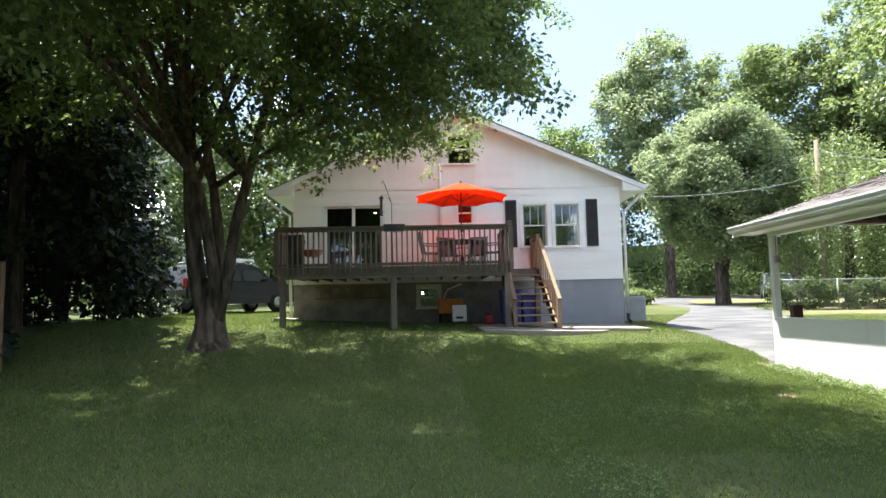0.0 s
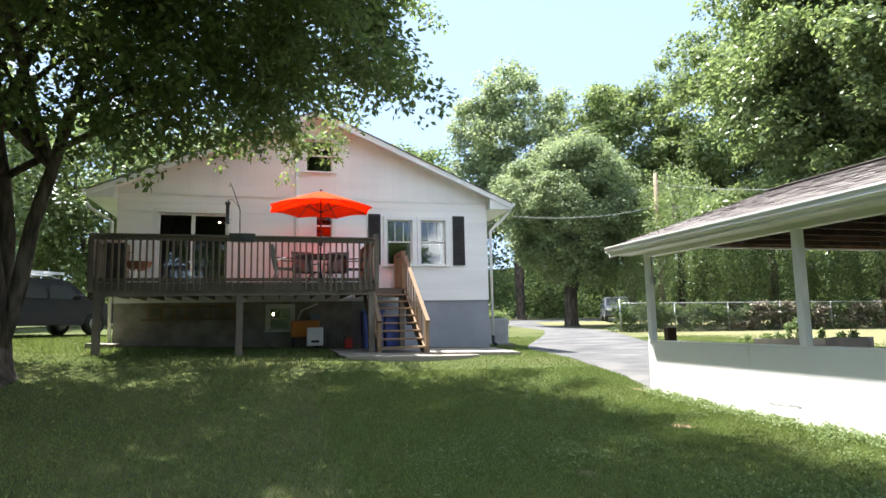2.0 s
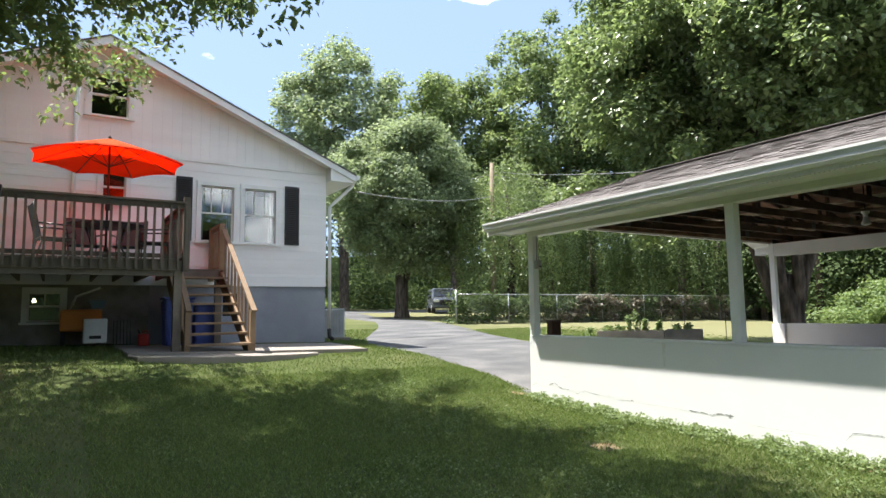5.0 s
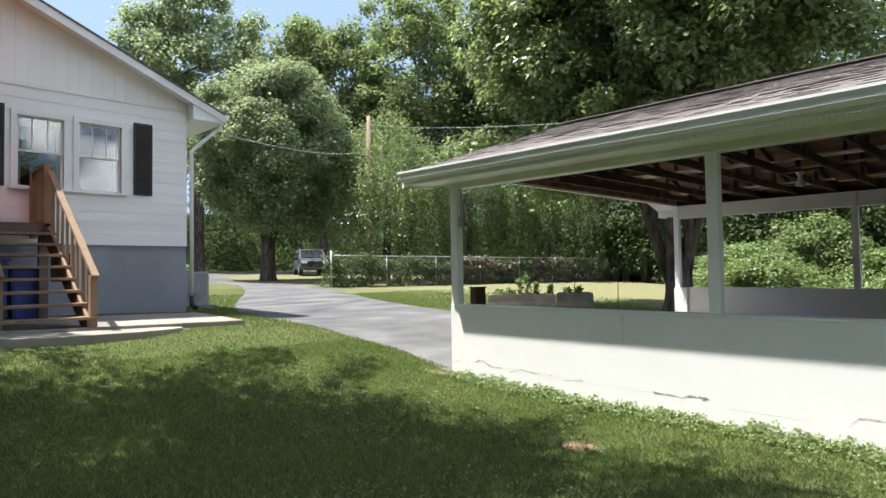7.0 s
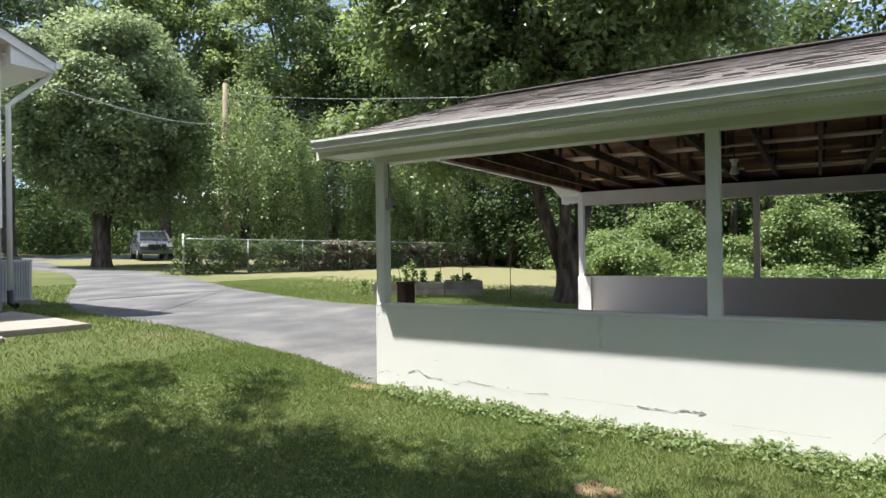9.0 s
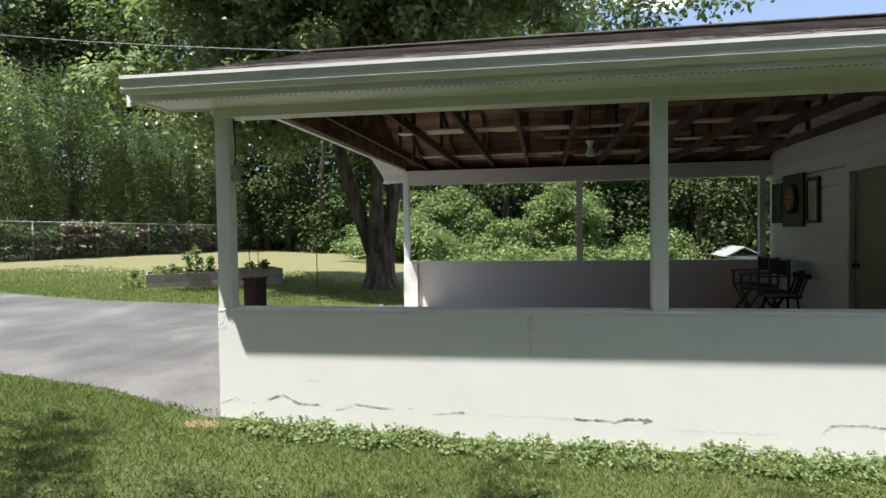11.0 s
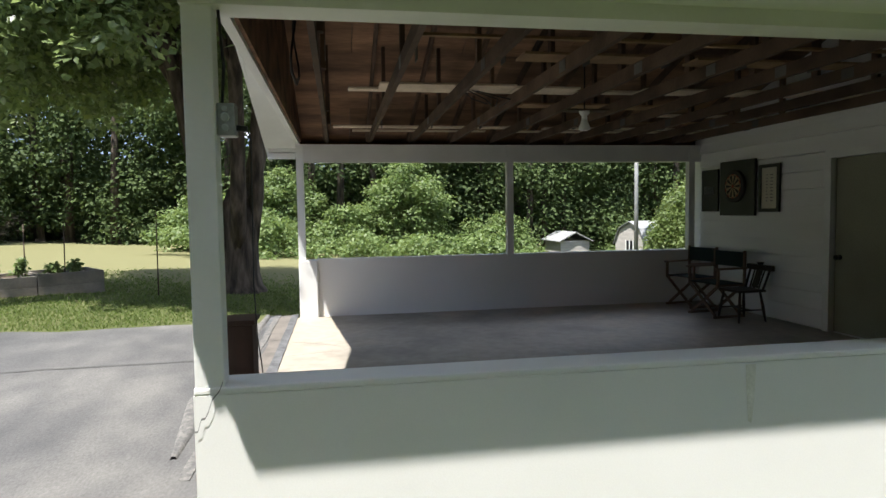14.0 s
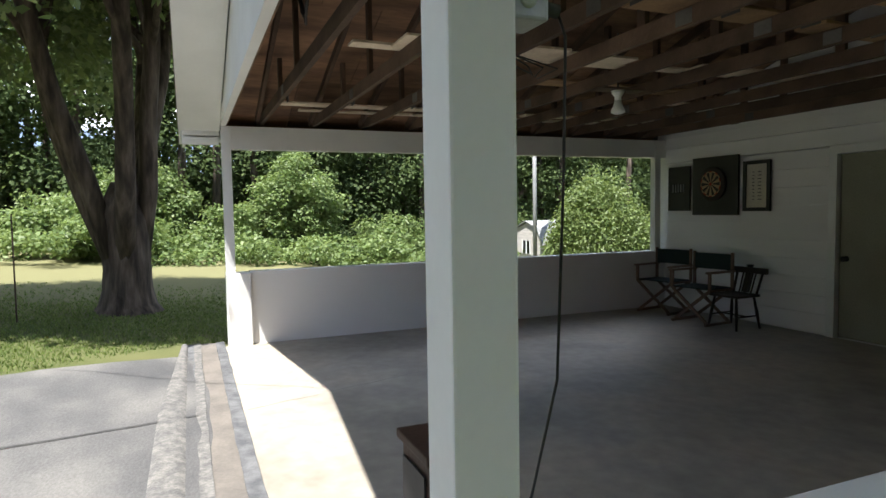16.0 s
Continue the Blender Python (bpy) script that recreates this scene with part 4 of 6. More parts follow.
def broad_tree(at, label, height, crown_c, crown_r, trunk_r, stems, n_clusters, n_leaves, leaf_size, material, seed, fork=1.4, spread=0.5, shell=0.5, low=-0.9, droop=0.1, extra=(), limbs=16, lean=0.35, twig=0.0, slim=0.34):
    """A tree: a forking trunk with limbs, and a crown of leaf clusters."""
    rnd = random.Random(seed)
    x, y = at
    z = ground(x, y)
    tree = thing("tree", (x, y, z), label, "tree")
    bm = bmesh.new()
    cl = blobs(crown_c, crown_r, n_clusters, rnd, shell, low) + list(extra)
    tops = []
    base = Vector((x, y, z - 0.15))
    if stems > 1:
        tube(bm, [base, base + Vector((0, 0, 0.14)), base + Vector((0, 0, 0.28)), base + Vector((0, 0, 0.5)), base + Vector((0, 0, 0.8)), base + Vector((0, 0, fork + 0.1)), base + Vector((0, 0, fork + 0.55))], [trunk_r * 1.85, trunk_r * 1.45, trunk_r * 1.16, trunk_r * 1.0, trunk_r * 0.95, trunk_r * 0.95, trunk_r * 0.45], 18, 0.22)
    else:
        tube(bm, [base, base + Vector((0, 0, 0.22)), base + Vector((0, 0, 0.6)), base + Vector((0, 0, fork + 0.3))], [trunk_r * 1.55, trunk_r * 1.2, trunk_r, trunk_r * 0.95], 14, 0.35)
    for k in range(stems):
        a = 2 * math.pi * k / stems + rnd.uniform(-0.4, 0.4) + 0.3
        d = Vector((math.cos(a) * lean, math.sin(a) * lean, 1))
        st = base + Vector((math.cos(a), math.sin(a), 0)) * trunk_r * 0.5 * (stems > 1) + Vector((0, 0, fork * (0.62 if stems > 1 else 0.8)))
        ln = (crown_c[2] + crown_r[2] * 0.55 - st.z) * rnd.uniform(0.85, 1.05)
        pts = limb(bm, st, d, ln, trunk_r * (0.43 if stems > 1 else 0.95), trunk_r * 0.13, rnd, 9, 0, 9)
        tops += pts[3:]
    trunk = part("trunk", bm, M["bark"], tree)
    for k in range(limbs):
        s = tops[rnd.randrange(len(tops))]
        t = Vector(cl[rnd.randrange(len(cl))])
        b2 = bmesh.new()
        mid = (s + t) / 2 + Vector((rnd.uniform(-0.3, 0.3), rnd.uniform(-0.3, 0.3), rnd.uniform(0.1, 0.6)))
        rr = trunk_r * rnd.uniform(0.14, 0.26)
        tube(b2, [s, (s + mid) / 2 + Vector((0, 0, 0.1)), mid, (mid + t) / 2, t], [rr, rr * 0.8, rr * 0.6, rr * 0.35, rr * 0.1], 6, 0.2)
        part("limb", b2, M["bark"], tree)
    if twig:
        sprays = []
        for c in cl:
            out = Vector((c[0] - crown_c[0], c[1] - crown_c[1], 0))
            out = out.normalized() if out.length > 0.1 else Vector((1, 0, 0))
            for q in range(3):
                d = (out + Vector((rnd.uniform(-0.9, 0.9), rnd.uniform(-0.9, 0.9), rnd.uniform(-0.9, 0.25)))).normalized()
                for m in range(4):
                    sprays.append(tuple(Vector(c) + d * (twig * (m / 3 - 0.3)) + Vector((0, 0, -0.12 * m * m / 9))))
        cl = sprays
    sp = [spread * rnd.uniform(0.7, 1.4) for _ in cl]
    v, f = leaves(cl, sp, n_leaves, leaf_size, seed, droop, 0.8, slim)
    crown(tree, v, f, material)
    return tree


rr = random.Random(31)
hang = [(-2.8 + rr.uniform(-0.4, 0.4) + 0.29 * k, 11.6 + rr.uniform(-1.2, 1.0), 4.5 + 0.14 * k + rr.uniform(-0.25, 0.3)) for k in range(14)]
hang += [(rr.uniform(-3.5, 1.6), rr.uniform(9.0, 13.0), rr.uniform(5.3, 6.6)) for k in range(34)]
hang += [(-8.5 + rr.uniform(0, 7), 6.0 + rr.uniform(0, 6), rr.uniform(4.9, 6.0)) for k in range(34)]
for k in range(17):
    q = k / 16 * 5.8 - 3.2
    hang.append((q + rr.uniform(-0.2, 0.2), 14.4 + rr.uniform(-1.0, 0.9), 5.6 + (0.08 * max(0, q + 1) if q < 1.1 else 0.17 + (q - 1.1) * 1.6) + rr.uniform(-0.15, 0.6)))
while len(hang) < 440:
    q = (rr.uniform(-8.0, 2.6), rr.uniform(2.2, 12.0), rr.uniform(6.6, 11.3))
    if q[2] > 2.6 + 0.6 * q[1] and q[0] < 2.5 - 0.25 * max(0, q[2] - 8) + 0.5 * noise.noise((q[1] * 0.5, 3, q[2] * 0.5)):
        hang.append(q)
hang += [(rr.uniform(0.2, 1.9), rr.uniform(11.0, 13.5), rr.uniform(6.5, 9.5)) for k in range(30)]
hang += [(rr.uniform(-11.5, -3.5), rr.uniform(4.5, 11.0), rr.uniform(6.3, 9.0)) for k in range(130)]
broad_tree((-4.5, 12.95), "large shade tree with a forked grey-brown trunk over the lawn", 12, (-4.6, 10.0, 8.8), (6.5, 6.5, 3.9), 0.30, 5, 640, 400000, 0.128, M["leaf"], 5, 1.0, 0.17, 0.40, -0.85, 0.4, hang, 90, 0.19, 1.15, 0.27)
low3 = [(15.0 + rr.uniform(-2.2, 2.6), 14.6 + rr.uniform(-2.0, 2.2), rr.uniform(4.2, 5.2)) for k in range(30)]
broad_tree((15.4, 12.2), "spreading multi-stemmed maple behind the carport", 13, (14.8, 12.5, 8.9), (3.3, 4.7, 4.7), 0.34, 6, 540, 240000, 0.15, M["leaf_mid"], 8, 1.5, 0.22, 0.5, -0.9, 0.35, low3, 46, 0.32, 1.2, 0.3)
broad_tree((16.1, 33.4), "round dense ornamental tree beside the driveway", 12, (16.3, 33.4, 7.9), (3.75, 3.75, 4.1), 0.36, 1, 420, 105000, 0.18, M["leaf_grey"], 12, 2.6, 0.4, 0.62, -0.95, 0.1, (), 12)
# dark evergreens at the lot's edge
def evergreen(x, y, h, r, seed, n=32000):
    rnd = random.Random(seed)
    z = ground(x, y)
    tree = thing("evergreen_tree", (x, y, z), "dense dark evergreen reaching down to the ground", "tree", "evergreens at the lot's edge")
    part("trunk", tb([(x, y, z - 0.1), (x, y, z + h * 0.5), (x, y, z + h * 0.95)], [0.2, 0.13, 0.03], 8), M["bark"], tree)
    cl = []
    for k in range(170):
        f = rnd.random() ** 0.8
        a, rr_ = rnd.uniform(0, 6.283), r * (1.02 - f * 0.8) * rnd.uniform(0.5, 1.05)
        cl.append((x + math.cos(a) * rr_, y + math.sin(a) * rr_, z + 0.25 + f * h))
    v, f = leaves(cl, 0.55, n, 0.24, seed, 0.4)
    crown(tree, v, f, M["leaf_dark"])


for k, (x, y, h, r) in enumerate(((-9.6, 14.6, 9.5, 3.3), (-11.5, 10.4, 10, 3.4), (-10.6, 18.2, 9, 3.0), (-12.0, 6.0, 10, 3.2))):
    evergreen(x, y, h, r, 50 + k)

for k, (x, y, c, r, m, n, s) in enumerate((
        ((21.5), 54, (21.5, 54, 17), (6.0, 5, 8.6), "leaf_grey", 34000, 0.36),
        (28.5, 47, (28.5, 47, 14.8), (5.6, 5, 7.4), "leaf_bright", 30000, 0.34),
        (33.5, 41, (33.5, 41, 16.2), (5.8, 5, 8.8), "leaf_bright", 34000, 0.34),
        (40, 34, (40, 34, 13.5), (6.5, 6, 8.0), "leaf", 26000, 0.36),
        (14, 62, (14, 62, 12), (6, 5, 7), "leaf", 17000, 0.42),
        (4, 58, (4, 58, 10.5), (6.5, 5, 6), "leaf", 17000, 0.42),
        (-9, 37, (-9, 37, 8.0), (4.5, 4.5, 5), "leaf_bright", 24000, 0.28),
        (-15, 31, (-15, 31, 8.0), (5.0, 4.5, 6), "leaf_bright", 24000, 0.28),
        (-3, 44, (-3, 44, 9.0), (5.5, 4.5, 6), "leaf_bright", 26000, 0.28),
        (-2, -19, (-2, -19, 7.5), (6, 5, 5), "leaf", 8000, 0.44),
        (8, -22, (8, -22, 7.0), (6, 5, 5), "leaf", 8000, 0.44),
        (-13, -15, (-13, -15, 8), (6, 5, 6), "leaf", 8000, 0.44))):
    broad_tree((x, y), "tall leafy deciduous tree at the edge of the neighbouring land", 20, c, r, 0.42, 2, 210, int(n * 1.15), s * 0.95, M[m], 70 + k, c[2] - r[2] * 0.9, 0.62, 0.45, -0.95, 0.1, (), 10, 0.16)


def mass(name, label, category, centres, spread, count, size, material, seed, droop=0.1, kind="stuff"):
    v, f = leaves(centres, spread, count, size, seed, droop)
    return tagged(crown(None, v, f, material, name), label, category, "", kind)


# woods that close the view
rw = random.Random(77)
far = []
for k in range(900):
    a = rw.uniform(0, 1)
    if a < 0.5:
        x, y = rw.uniform(33, 44), rw.uniform(-40, 36)
    elif a < 0.72:
        x, y = rw.uniform(16, 46), rw.uniform(34, 66)
        if y < 52 and x < 30:
            x += 14
    elif a < 0.88:
        x, y = rw.uniform(-50, 14), rw.uniform(58, 72)
    else:
        x, y = rw.uniform(-48, -20), rw.uniform(-10, 56)
    top = 9 + 6 * noise.noise((x * 0.11, y * 0.11, 2.0)) + (5.5 if x > 30 else 0)
    far.append((x, y, ground(x, y) + rw.random() ** 0.8 * max(5, top)))
mass("far_woods", "dense dark green woods behind the yards", "woods", far, 1.35, 260000, 0.36, M["leaf_deep"], 5)
under = [(x, y, ground(x, y) + rw.uniform(0, 3.0)) for x, y in [(rw.uniform(-60, 46), rw.uniform(56, 64)) for _ in range(170)] + [(rw.uniform(34, 44), rw.uniform(-40, 40)) for _ in range(90)] + [(rw.uniform(-46, -22), rw.uniform(-20, 56)) for _ in range(90)]]
mass("undergrowth", "low green undergrowth at the foot of the woods", "woods", under, 1.2, 38000, 0.42, M["leaf_deep"], 6)
bd = bmesh.new()
last = None
for k in range(97):
    q = 2 * math.pi * k / 96
    x, y = 8 + 92 * math.cos(q), 15 + 92 * math.sin(q)
    h = 10 + 4 * noise.noise((math.cos(q) * 6, math.sin(q) * 6, 0))
    cur = [bd.verts.new((x, y, -3)), bd.verts.new((x, y, h))]
    if last:
        bd.faces.new((last[0], cur[0], cur[1], last[1]))
    last = cur
M["woods"] = mat("distant_woods", (0.05, 0.075, 0.025), (0.02, 0.035, 0.012), rough=1.0, scale=0.35, fine=2.0, bump=0, contrast=0.35)
structure("backdrop", bd, M["woods"], "distant dark green tree line all round", "woods")
trunks = bmesh.new()
for k in range(70):
    x, y = rw.uniform(31, 40), rw.uniform(-20, 30)
    tube(trunks, [(x, y, ground(x, y) - 0.2), (x + rw.uniform(-0.4, 0.4), y + rw.uniform(-0.4, 0.4), 9)], [0.2, 0.08], 6)
tagged(new("wood_trunks", mesh_of("wood_trunks", trunks, M["bark"])), "grey trunks among the dark woods", "woods", "", "stuff")
# vine-covered mounds in front of the woods
vines = []
mounds = [(29.0, 7.6, 1.6, 3.9), (30.0, 3.6, 1.3, 2.8), (31.0, 13.0, 1.8, 3.4), (28.0, 10.0, 1.0, 1.9), (25.4, 13.5, 1.3, 1.5), (26.5, 5.2, 1.1, 1.5), (27.0, 0.5, 1.2, 1.3), (31.5, -4.0, 2.0, 3.0), (27.5, 15.0, 1.5, 2.0)]
for k in range(260):
    y = rw.uniform(-16, 16.5)
    x = rw.uniform(23.5, 31.0) + 0.12 * max(0, 14 - y)
    vines.append((x, y, max(-1.0, ground(x, y) * 0.7) + (0.55 + 0.5 * noise.noise((x * 0.6, y * 0.6, 1))) * rw.uniform(0.3, 1.3)))
for mx, my, mr, mh in mounds:
    for c in blobs((mx, my, ground(mx, my) + mh * 0.45), (mr, mr, mh * 0.52), int(14 * mr * mh), rw, 0.6, -0.6):
        vines.append(c)
mass("vine_thicket", "bright green vine thicket swallowing shrubs", "thicket", vines, 0.34, 130000, 0.145, M["leaf_vine"], 15)
drape = [(rw.uniform(31.5, 33.5), rw.uniform(-14, 25), rw.uniform(0.5, 8.5)) for k in range(480)]
mass("vine_curtain", "dark leafy vines hanging over tree edges", "vines", drape, 0.75, 105000, 0.2, M["leaf_deep"], 16, 0.5)


def weeping(x, y, h, r, seed, material, n_strands=260, per=70, label="weeping tree with long hanging green fronds"):
    """A tree whose fronds hang down in strands."""
    rnd = random.Random(seed)
    z = ground(x, y)
    tree = thing("weeping_tree", (x, y, z), label, "tree")
    tbm = bmesh.new()
    tube(tbm, [(x, y, z - 0.1), (x + 0.2, y, z + h * 0.4), (x, y + 0.2, z + h * 0.85)], [0.26, 0.18, 0.06], 9, 0.2)
    part("trunk", tbm, M["bark"], tree)
    cs = []
    for k in range(n_strands):
        a, q = rnd.uniform(0, 6.283), rnd.random() ** 0.5
        top = z + h * (1 - 0.45 * q * q) * rnd.uniform(0.85, 1.05)
        ln = rnd.uniform(0.35, 0.8) * (top - z)
        px, py = x + math.cos(a) * q * r, y + math.sin(a) * q * r
        for m in range(8):
            f = m / 7
            cs.append((px + math.cos(a) * f * 0.35, py + math.sin(a) * f * 0.35, top - f * ln))
    v, f = leaves(cs, 0.15, n_strands * per * 2, 0.14, seed, 1.1, 1.5, 0.26)
    crown(tree, v, f, material)
    return tree


weeping(20.5, 29.6, 8.6, 3.4, 3, M["leaf_mid"])
weeping(25.5, 28.6, 7.8, 3.6, 4, M["leaf_deep"])
weeping(31.0, 27.0, 6.8, 3.8, 6, M["leaf_deep"], 240)
weeping(23.9, -2.5, 4.7, 1.8, 7, M["leaf_willow"], 220, 70)
# shrubs beyond the house's corner and along the fence
for k, (x, y, r, h) in enumerate(((9.8, 37.0, 1.7, 2.6), (11.6, 40.5, 1.6, 2.2), (7.6, 34.0, 0.9, 1.0), (12.0, 35.5, 0.8, 0.7))):
    sh = thing("shrub", (x, y, ground(x, y)), "loose green multi-stemmed shrub on the lawn", "shrub")
    st = bmesh.new()
    for q in range(6):
        a = q * 1.05
        tube(st, [(x, y, ground(x, y) - 0.05), (x + math.cos(a) * r * 0.5, y + math.sin(a) * r * 0.5, ground(x, y) + h * 0.7)], [0.045, 0.015], 5)
    part("stems", st, M["bark"], sh)
    rs2 = random.Random(k)
    v, f = leaves(blobs((x, y, ground(x, y) + h * 0.68), (r, r, h * 0.42), 46, rs2, 0.3), 0.3, 8000, 0.14, 300 + k)
    crown(sh, v, f, M["leaf_bright"])

# ---- chain-link fence ----
fence = thing("chain_link_fence", (14.6, 25.7, ground(14.6, 25.7)), "grey chain-link fence with thin steel posts", "fence")
F0, F1 = Vector((14.6, 25.8, 0)), Vector((40, 22.4, 0))
fpost = lambda f: F0 + (F1 - F0) * f
NP = 11
for k in range(NP):
    p = fpost(k / (NP - 1))
    z = ground(p.x, p.y)
    part("post", tb([(p.x, p.y, z - 0.1), (p.x, p.y, z + (1.42 if k == 0 else 1.28))], 0.04 if k == 0 else 0.026, 8), M["galv"], fence)
part("top_rail", tb([(fpost(f / 20).x, fpost(f / 20).y, ground(fpost(f / 20).x, fpost(f / 20).y) + 1.25) for f in range(21)], 0.021, 6), M["galv"], fence)
wv, wf = [], []
L = (F1 - F0).length
step = 0.085
for d in (-1, 1):
    for k in range(int(L / step)):
        s0 = k * step
        s1 = s0 + d * 1.2
        if not 0 <= s1 <= L:
            continue
        a, b = fpost(s0 / L), fpost(s1 / L)
        za, zb = ground(a.x, a.y) + 0.03, ground(b.x, b.y) + 1.23
        i = len(wv)
        wv += [(a.x - 0.003, a.y, za), (a.x + 0.003, a.y, za), (b.x + 0.003, b.y, zb), (b.x - 0.003, b.y, zb)]
        wf.append((i, i + 1, i + 2, i + 3))
w = quick("wire_mesh", wv, wf, M["galv"])
w.parent, w.matrix_parent_inverse = fence, fence.matrix_basis.inverted()
tagged(w, "woven steel wire", "", "", "stuff")
M["dead"] = leaf_mat("dry_vine", (0.11, 0.095, 0.065), (0.20, 0.175, 0.12), 0.2)
fv = [(fpost(f).x + rw.uniform(-0.1, 0.1), fpost(f).y + 0.25 + rw.uniform(-0.15, 0.3), ground(fpost(f).x, fpost(f).y) + rw.uniform(0.05, 1.2)) for f in [rw.random() for _ in range(210)]]
mass("fence_vines", "tangled green vines along the wire fence", "vines", fv, 0.28, 26000, 0.13, M["leaf_deep"], 44, 0.4)
fv = [(fpost(f).x, fpost(f).y + 0.12, ground(fpost(f).x, fpost(f).y) + rw.uniform(0.2, 1.2)) for f in [rw.uniform(0.2, 0.8) for _ in range(90)]]
mass("dead_vines", "dry brown vine stems on the wire fence", "vines", fv, 0.2, 8000, 0.16, M["dead"], 45, 1.2)

# ---- utility pole and wires ----
PX, PY = 18.7, 28.6
pole = thing("utility_pole", (PX, PY, ground(PX, PY)), "weathered wooden utility pole with overhead wires", "pole")
M["pole"] = mat("weathered_pole", (0.28, 0.23, 0.15), (0.20, 0.16, 0.11), rough=0.9, stretch=(4, 4, 0.4), bump=0.4)
part("shaft", tb([(PX, PY, ground(PX, PY) - 0.3), (PX, PY, 5), (PX + 0.05, PY, 9.0)], [0.15, 0.13, 0.10], 10), M["pole"], pole)


def wire(name, a, b, sag, r, parent, material):
    a, b = Vector(a), Vector(b)
    pts = [a + (b - a) * (k / 16) - Vector((0, 0, sag * 4 * (k / 16) * (1 - k / 16))) for k in range(17)]
    return part(name, tb(pts, r, 6), material, parent)


M["cable"] = mat("grey_cable", (0.30, 0.30, 0.30), (0.22, 0.22, 0.22), rough=0.6, bump=0)
wire("wire", (6.6, 18.2, 4.6), (PX, PY, 7.3), 0.25, 0.014, pole, M["cable"])
wire("wire", (PX, PY, 8.6), (9.4, 11.4, 4.05), 0.12, 0.006, pole, M["cable"])
wire("wire", (PX, PY, 7.3), (44, 24, 9.0), 0.8, 0.016, pole, M["cable"])
wire("wire", (PX, PY, 8.4), (44, 26, 9.5), 0.7, 0.012, pole, M["cable"])
wire("wire", (PX, PY, 8.4), (6, 60, 9.5), 0.7, 0.012, pole, M["cable"])

# ---- sheds beyond the carport ----
# white boards toned down to grey: shade on the near faces, in the colour
M["shed"] = mat("shade_toned_white_boards", (0.46, 0.43, 0.41), (0.38, 0.36, 0.345), rough=0.8, stretch=(1, 1, 4))
M["tin"] = mat("pale_metal_roof", (0.30, 0.305, 0.31), (0.24, 0.245, 0.25), rough=0.7, metal=0.1, bump=0.05)
SX, SY, SG = 27.3, -1.35, -0.95
shed = thing("shed", (SX, SY, SG), "small white barn-shaped shed with a window", "shed")
prof = [(-1.25, 0), (1.25, 0), (1.25, 1.85), (0.85, 2.55), (0, 2.9), (-0.85, 2.55), (-1.25, 1.85)]
bm = prism(bmesh.new(), prof, 0, 2.8, "x")
bmesh.ops.transform(bm, matrix=pose(SX, SY, SG, 0, 0, -78) @ Matrix.Scale(0.76, 4), verts=bm.verts[:])
part("body", bm, M["shed"], shed)
for a, b in (((-1.33, 1.72), (-0.88, 2.60)), ((-0.88, 2.60), (0, 2.97)), ((0, 2.97), (0.88, 2.60)), ((0.88, 2.60), (1.33, 1.72))):
    bm = prism(bmesh.new(), [a, b, (b[0], b[1] + 0.04), (a[0], a[1] + 0.04)], -0.12, 2.95, "x")
    bmesh.ops.transform(bm, matrix=pose(SX, SY, SG, 0, 0, -78) @ Matrix.Scale(0.76, 4), verts=bm.verts[:])
    part("roof", bm, M["tin"], shed)
bm = bx(-0.04, 0.0, -0.3, 0.3, 1.25, 1.95)
bmesh.ops.transform(bm, matrix=pose(SX, SY, SG, 0, 0, -78) @ Matrix.Scale(0.76, 4), verts=bm.verts[:])
wdw = part("window", bm, M["dark_glass"], shed)
for q in (-0.3, 0.0, 0.3):
    bm = bx(-0.06, -0.04, q - 0.03, q + 0.03, 1.22, 1.98)
    bmesh.ops.transform(bm, matrix=pose(SX, SY, SG, 0, 0, -78) @ Matrix.Scale(0.76, 4), verts=bm.verts[:])
    part("muntin", bm, M["paint"], wdw)
low = thing("lean_to_shed", (29.5, 0.4, SG), "low white shed with a pitched grey metal roof", "shed")
part("body", bx(29.0, 31.0, -0.3, 1.0, SG - 0.6, SG + 1.45), M["shed"], low)
for s in (-1, 1):
    part("roof", bar((28.85, 0.35 + s * 0.38, SG + 1.62), (31.2, 0.35 + s * 0.38, SG + 1.62), 0.04, 0.9, (0, 1, -s * 0.5)), M["tin"], low)
mast = thing("white_pole", (25.9, -0.9, -1.5), "tall pale grey metal pole in the next yard", "pole")
part("shaft", tb([(25.9, -0.9, -1.6), (25.9, -0.9, 6.5)], [0.09, 0.07], 10), M["tin"], mast)


# ---- parked cars ----
M["suv_grey"] = mat("dark_grey_car_paint", (0.022, 0.022, 0.025), (0.02, 0.02, 0.022), rough=0.35, bump=0, spec=0.35)
M["suv_silver"] = mat("silver_blue_car_paint", (0.13, 0.145, 0.17), (0.12, 0.135, 0.16), rough=0.25, bump=0, metal=0.4)
M["tyre"] = mat("tyre_rubber", (0.02, 0.02, 0.02), (0.028, 0.028, 0.028), rough=0.9)
M["lamp_glass"] = mat("lamp_glass", (0.75, 0.75, 0.75), (0.65, 0.65, 0.65), rough=0.15, bump=0)
M["red_lamp"] = mat("red_lamp", (0.5, 0.02, 0.02), (0.45, 0.02, 0.02), rough=0.2, bump=0)


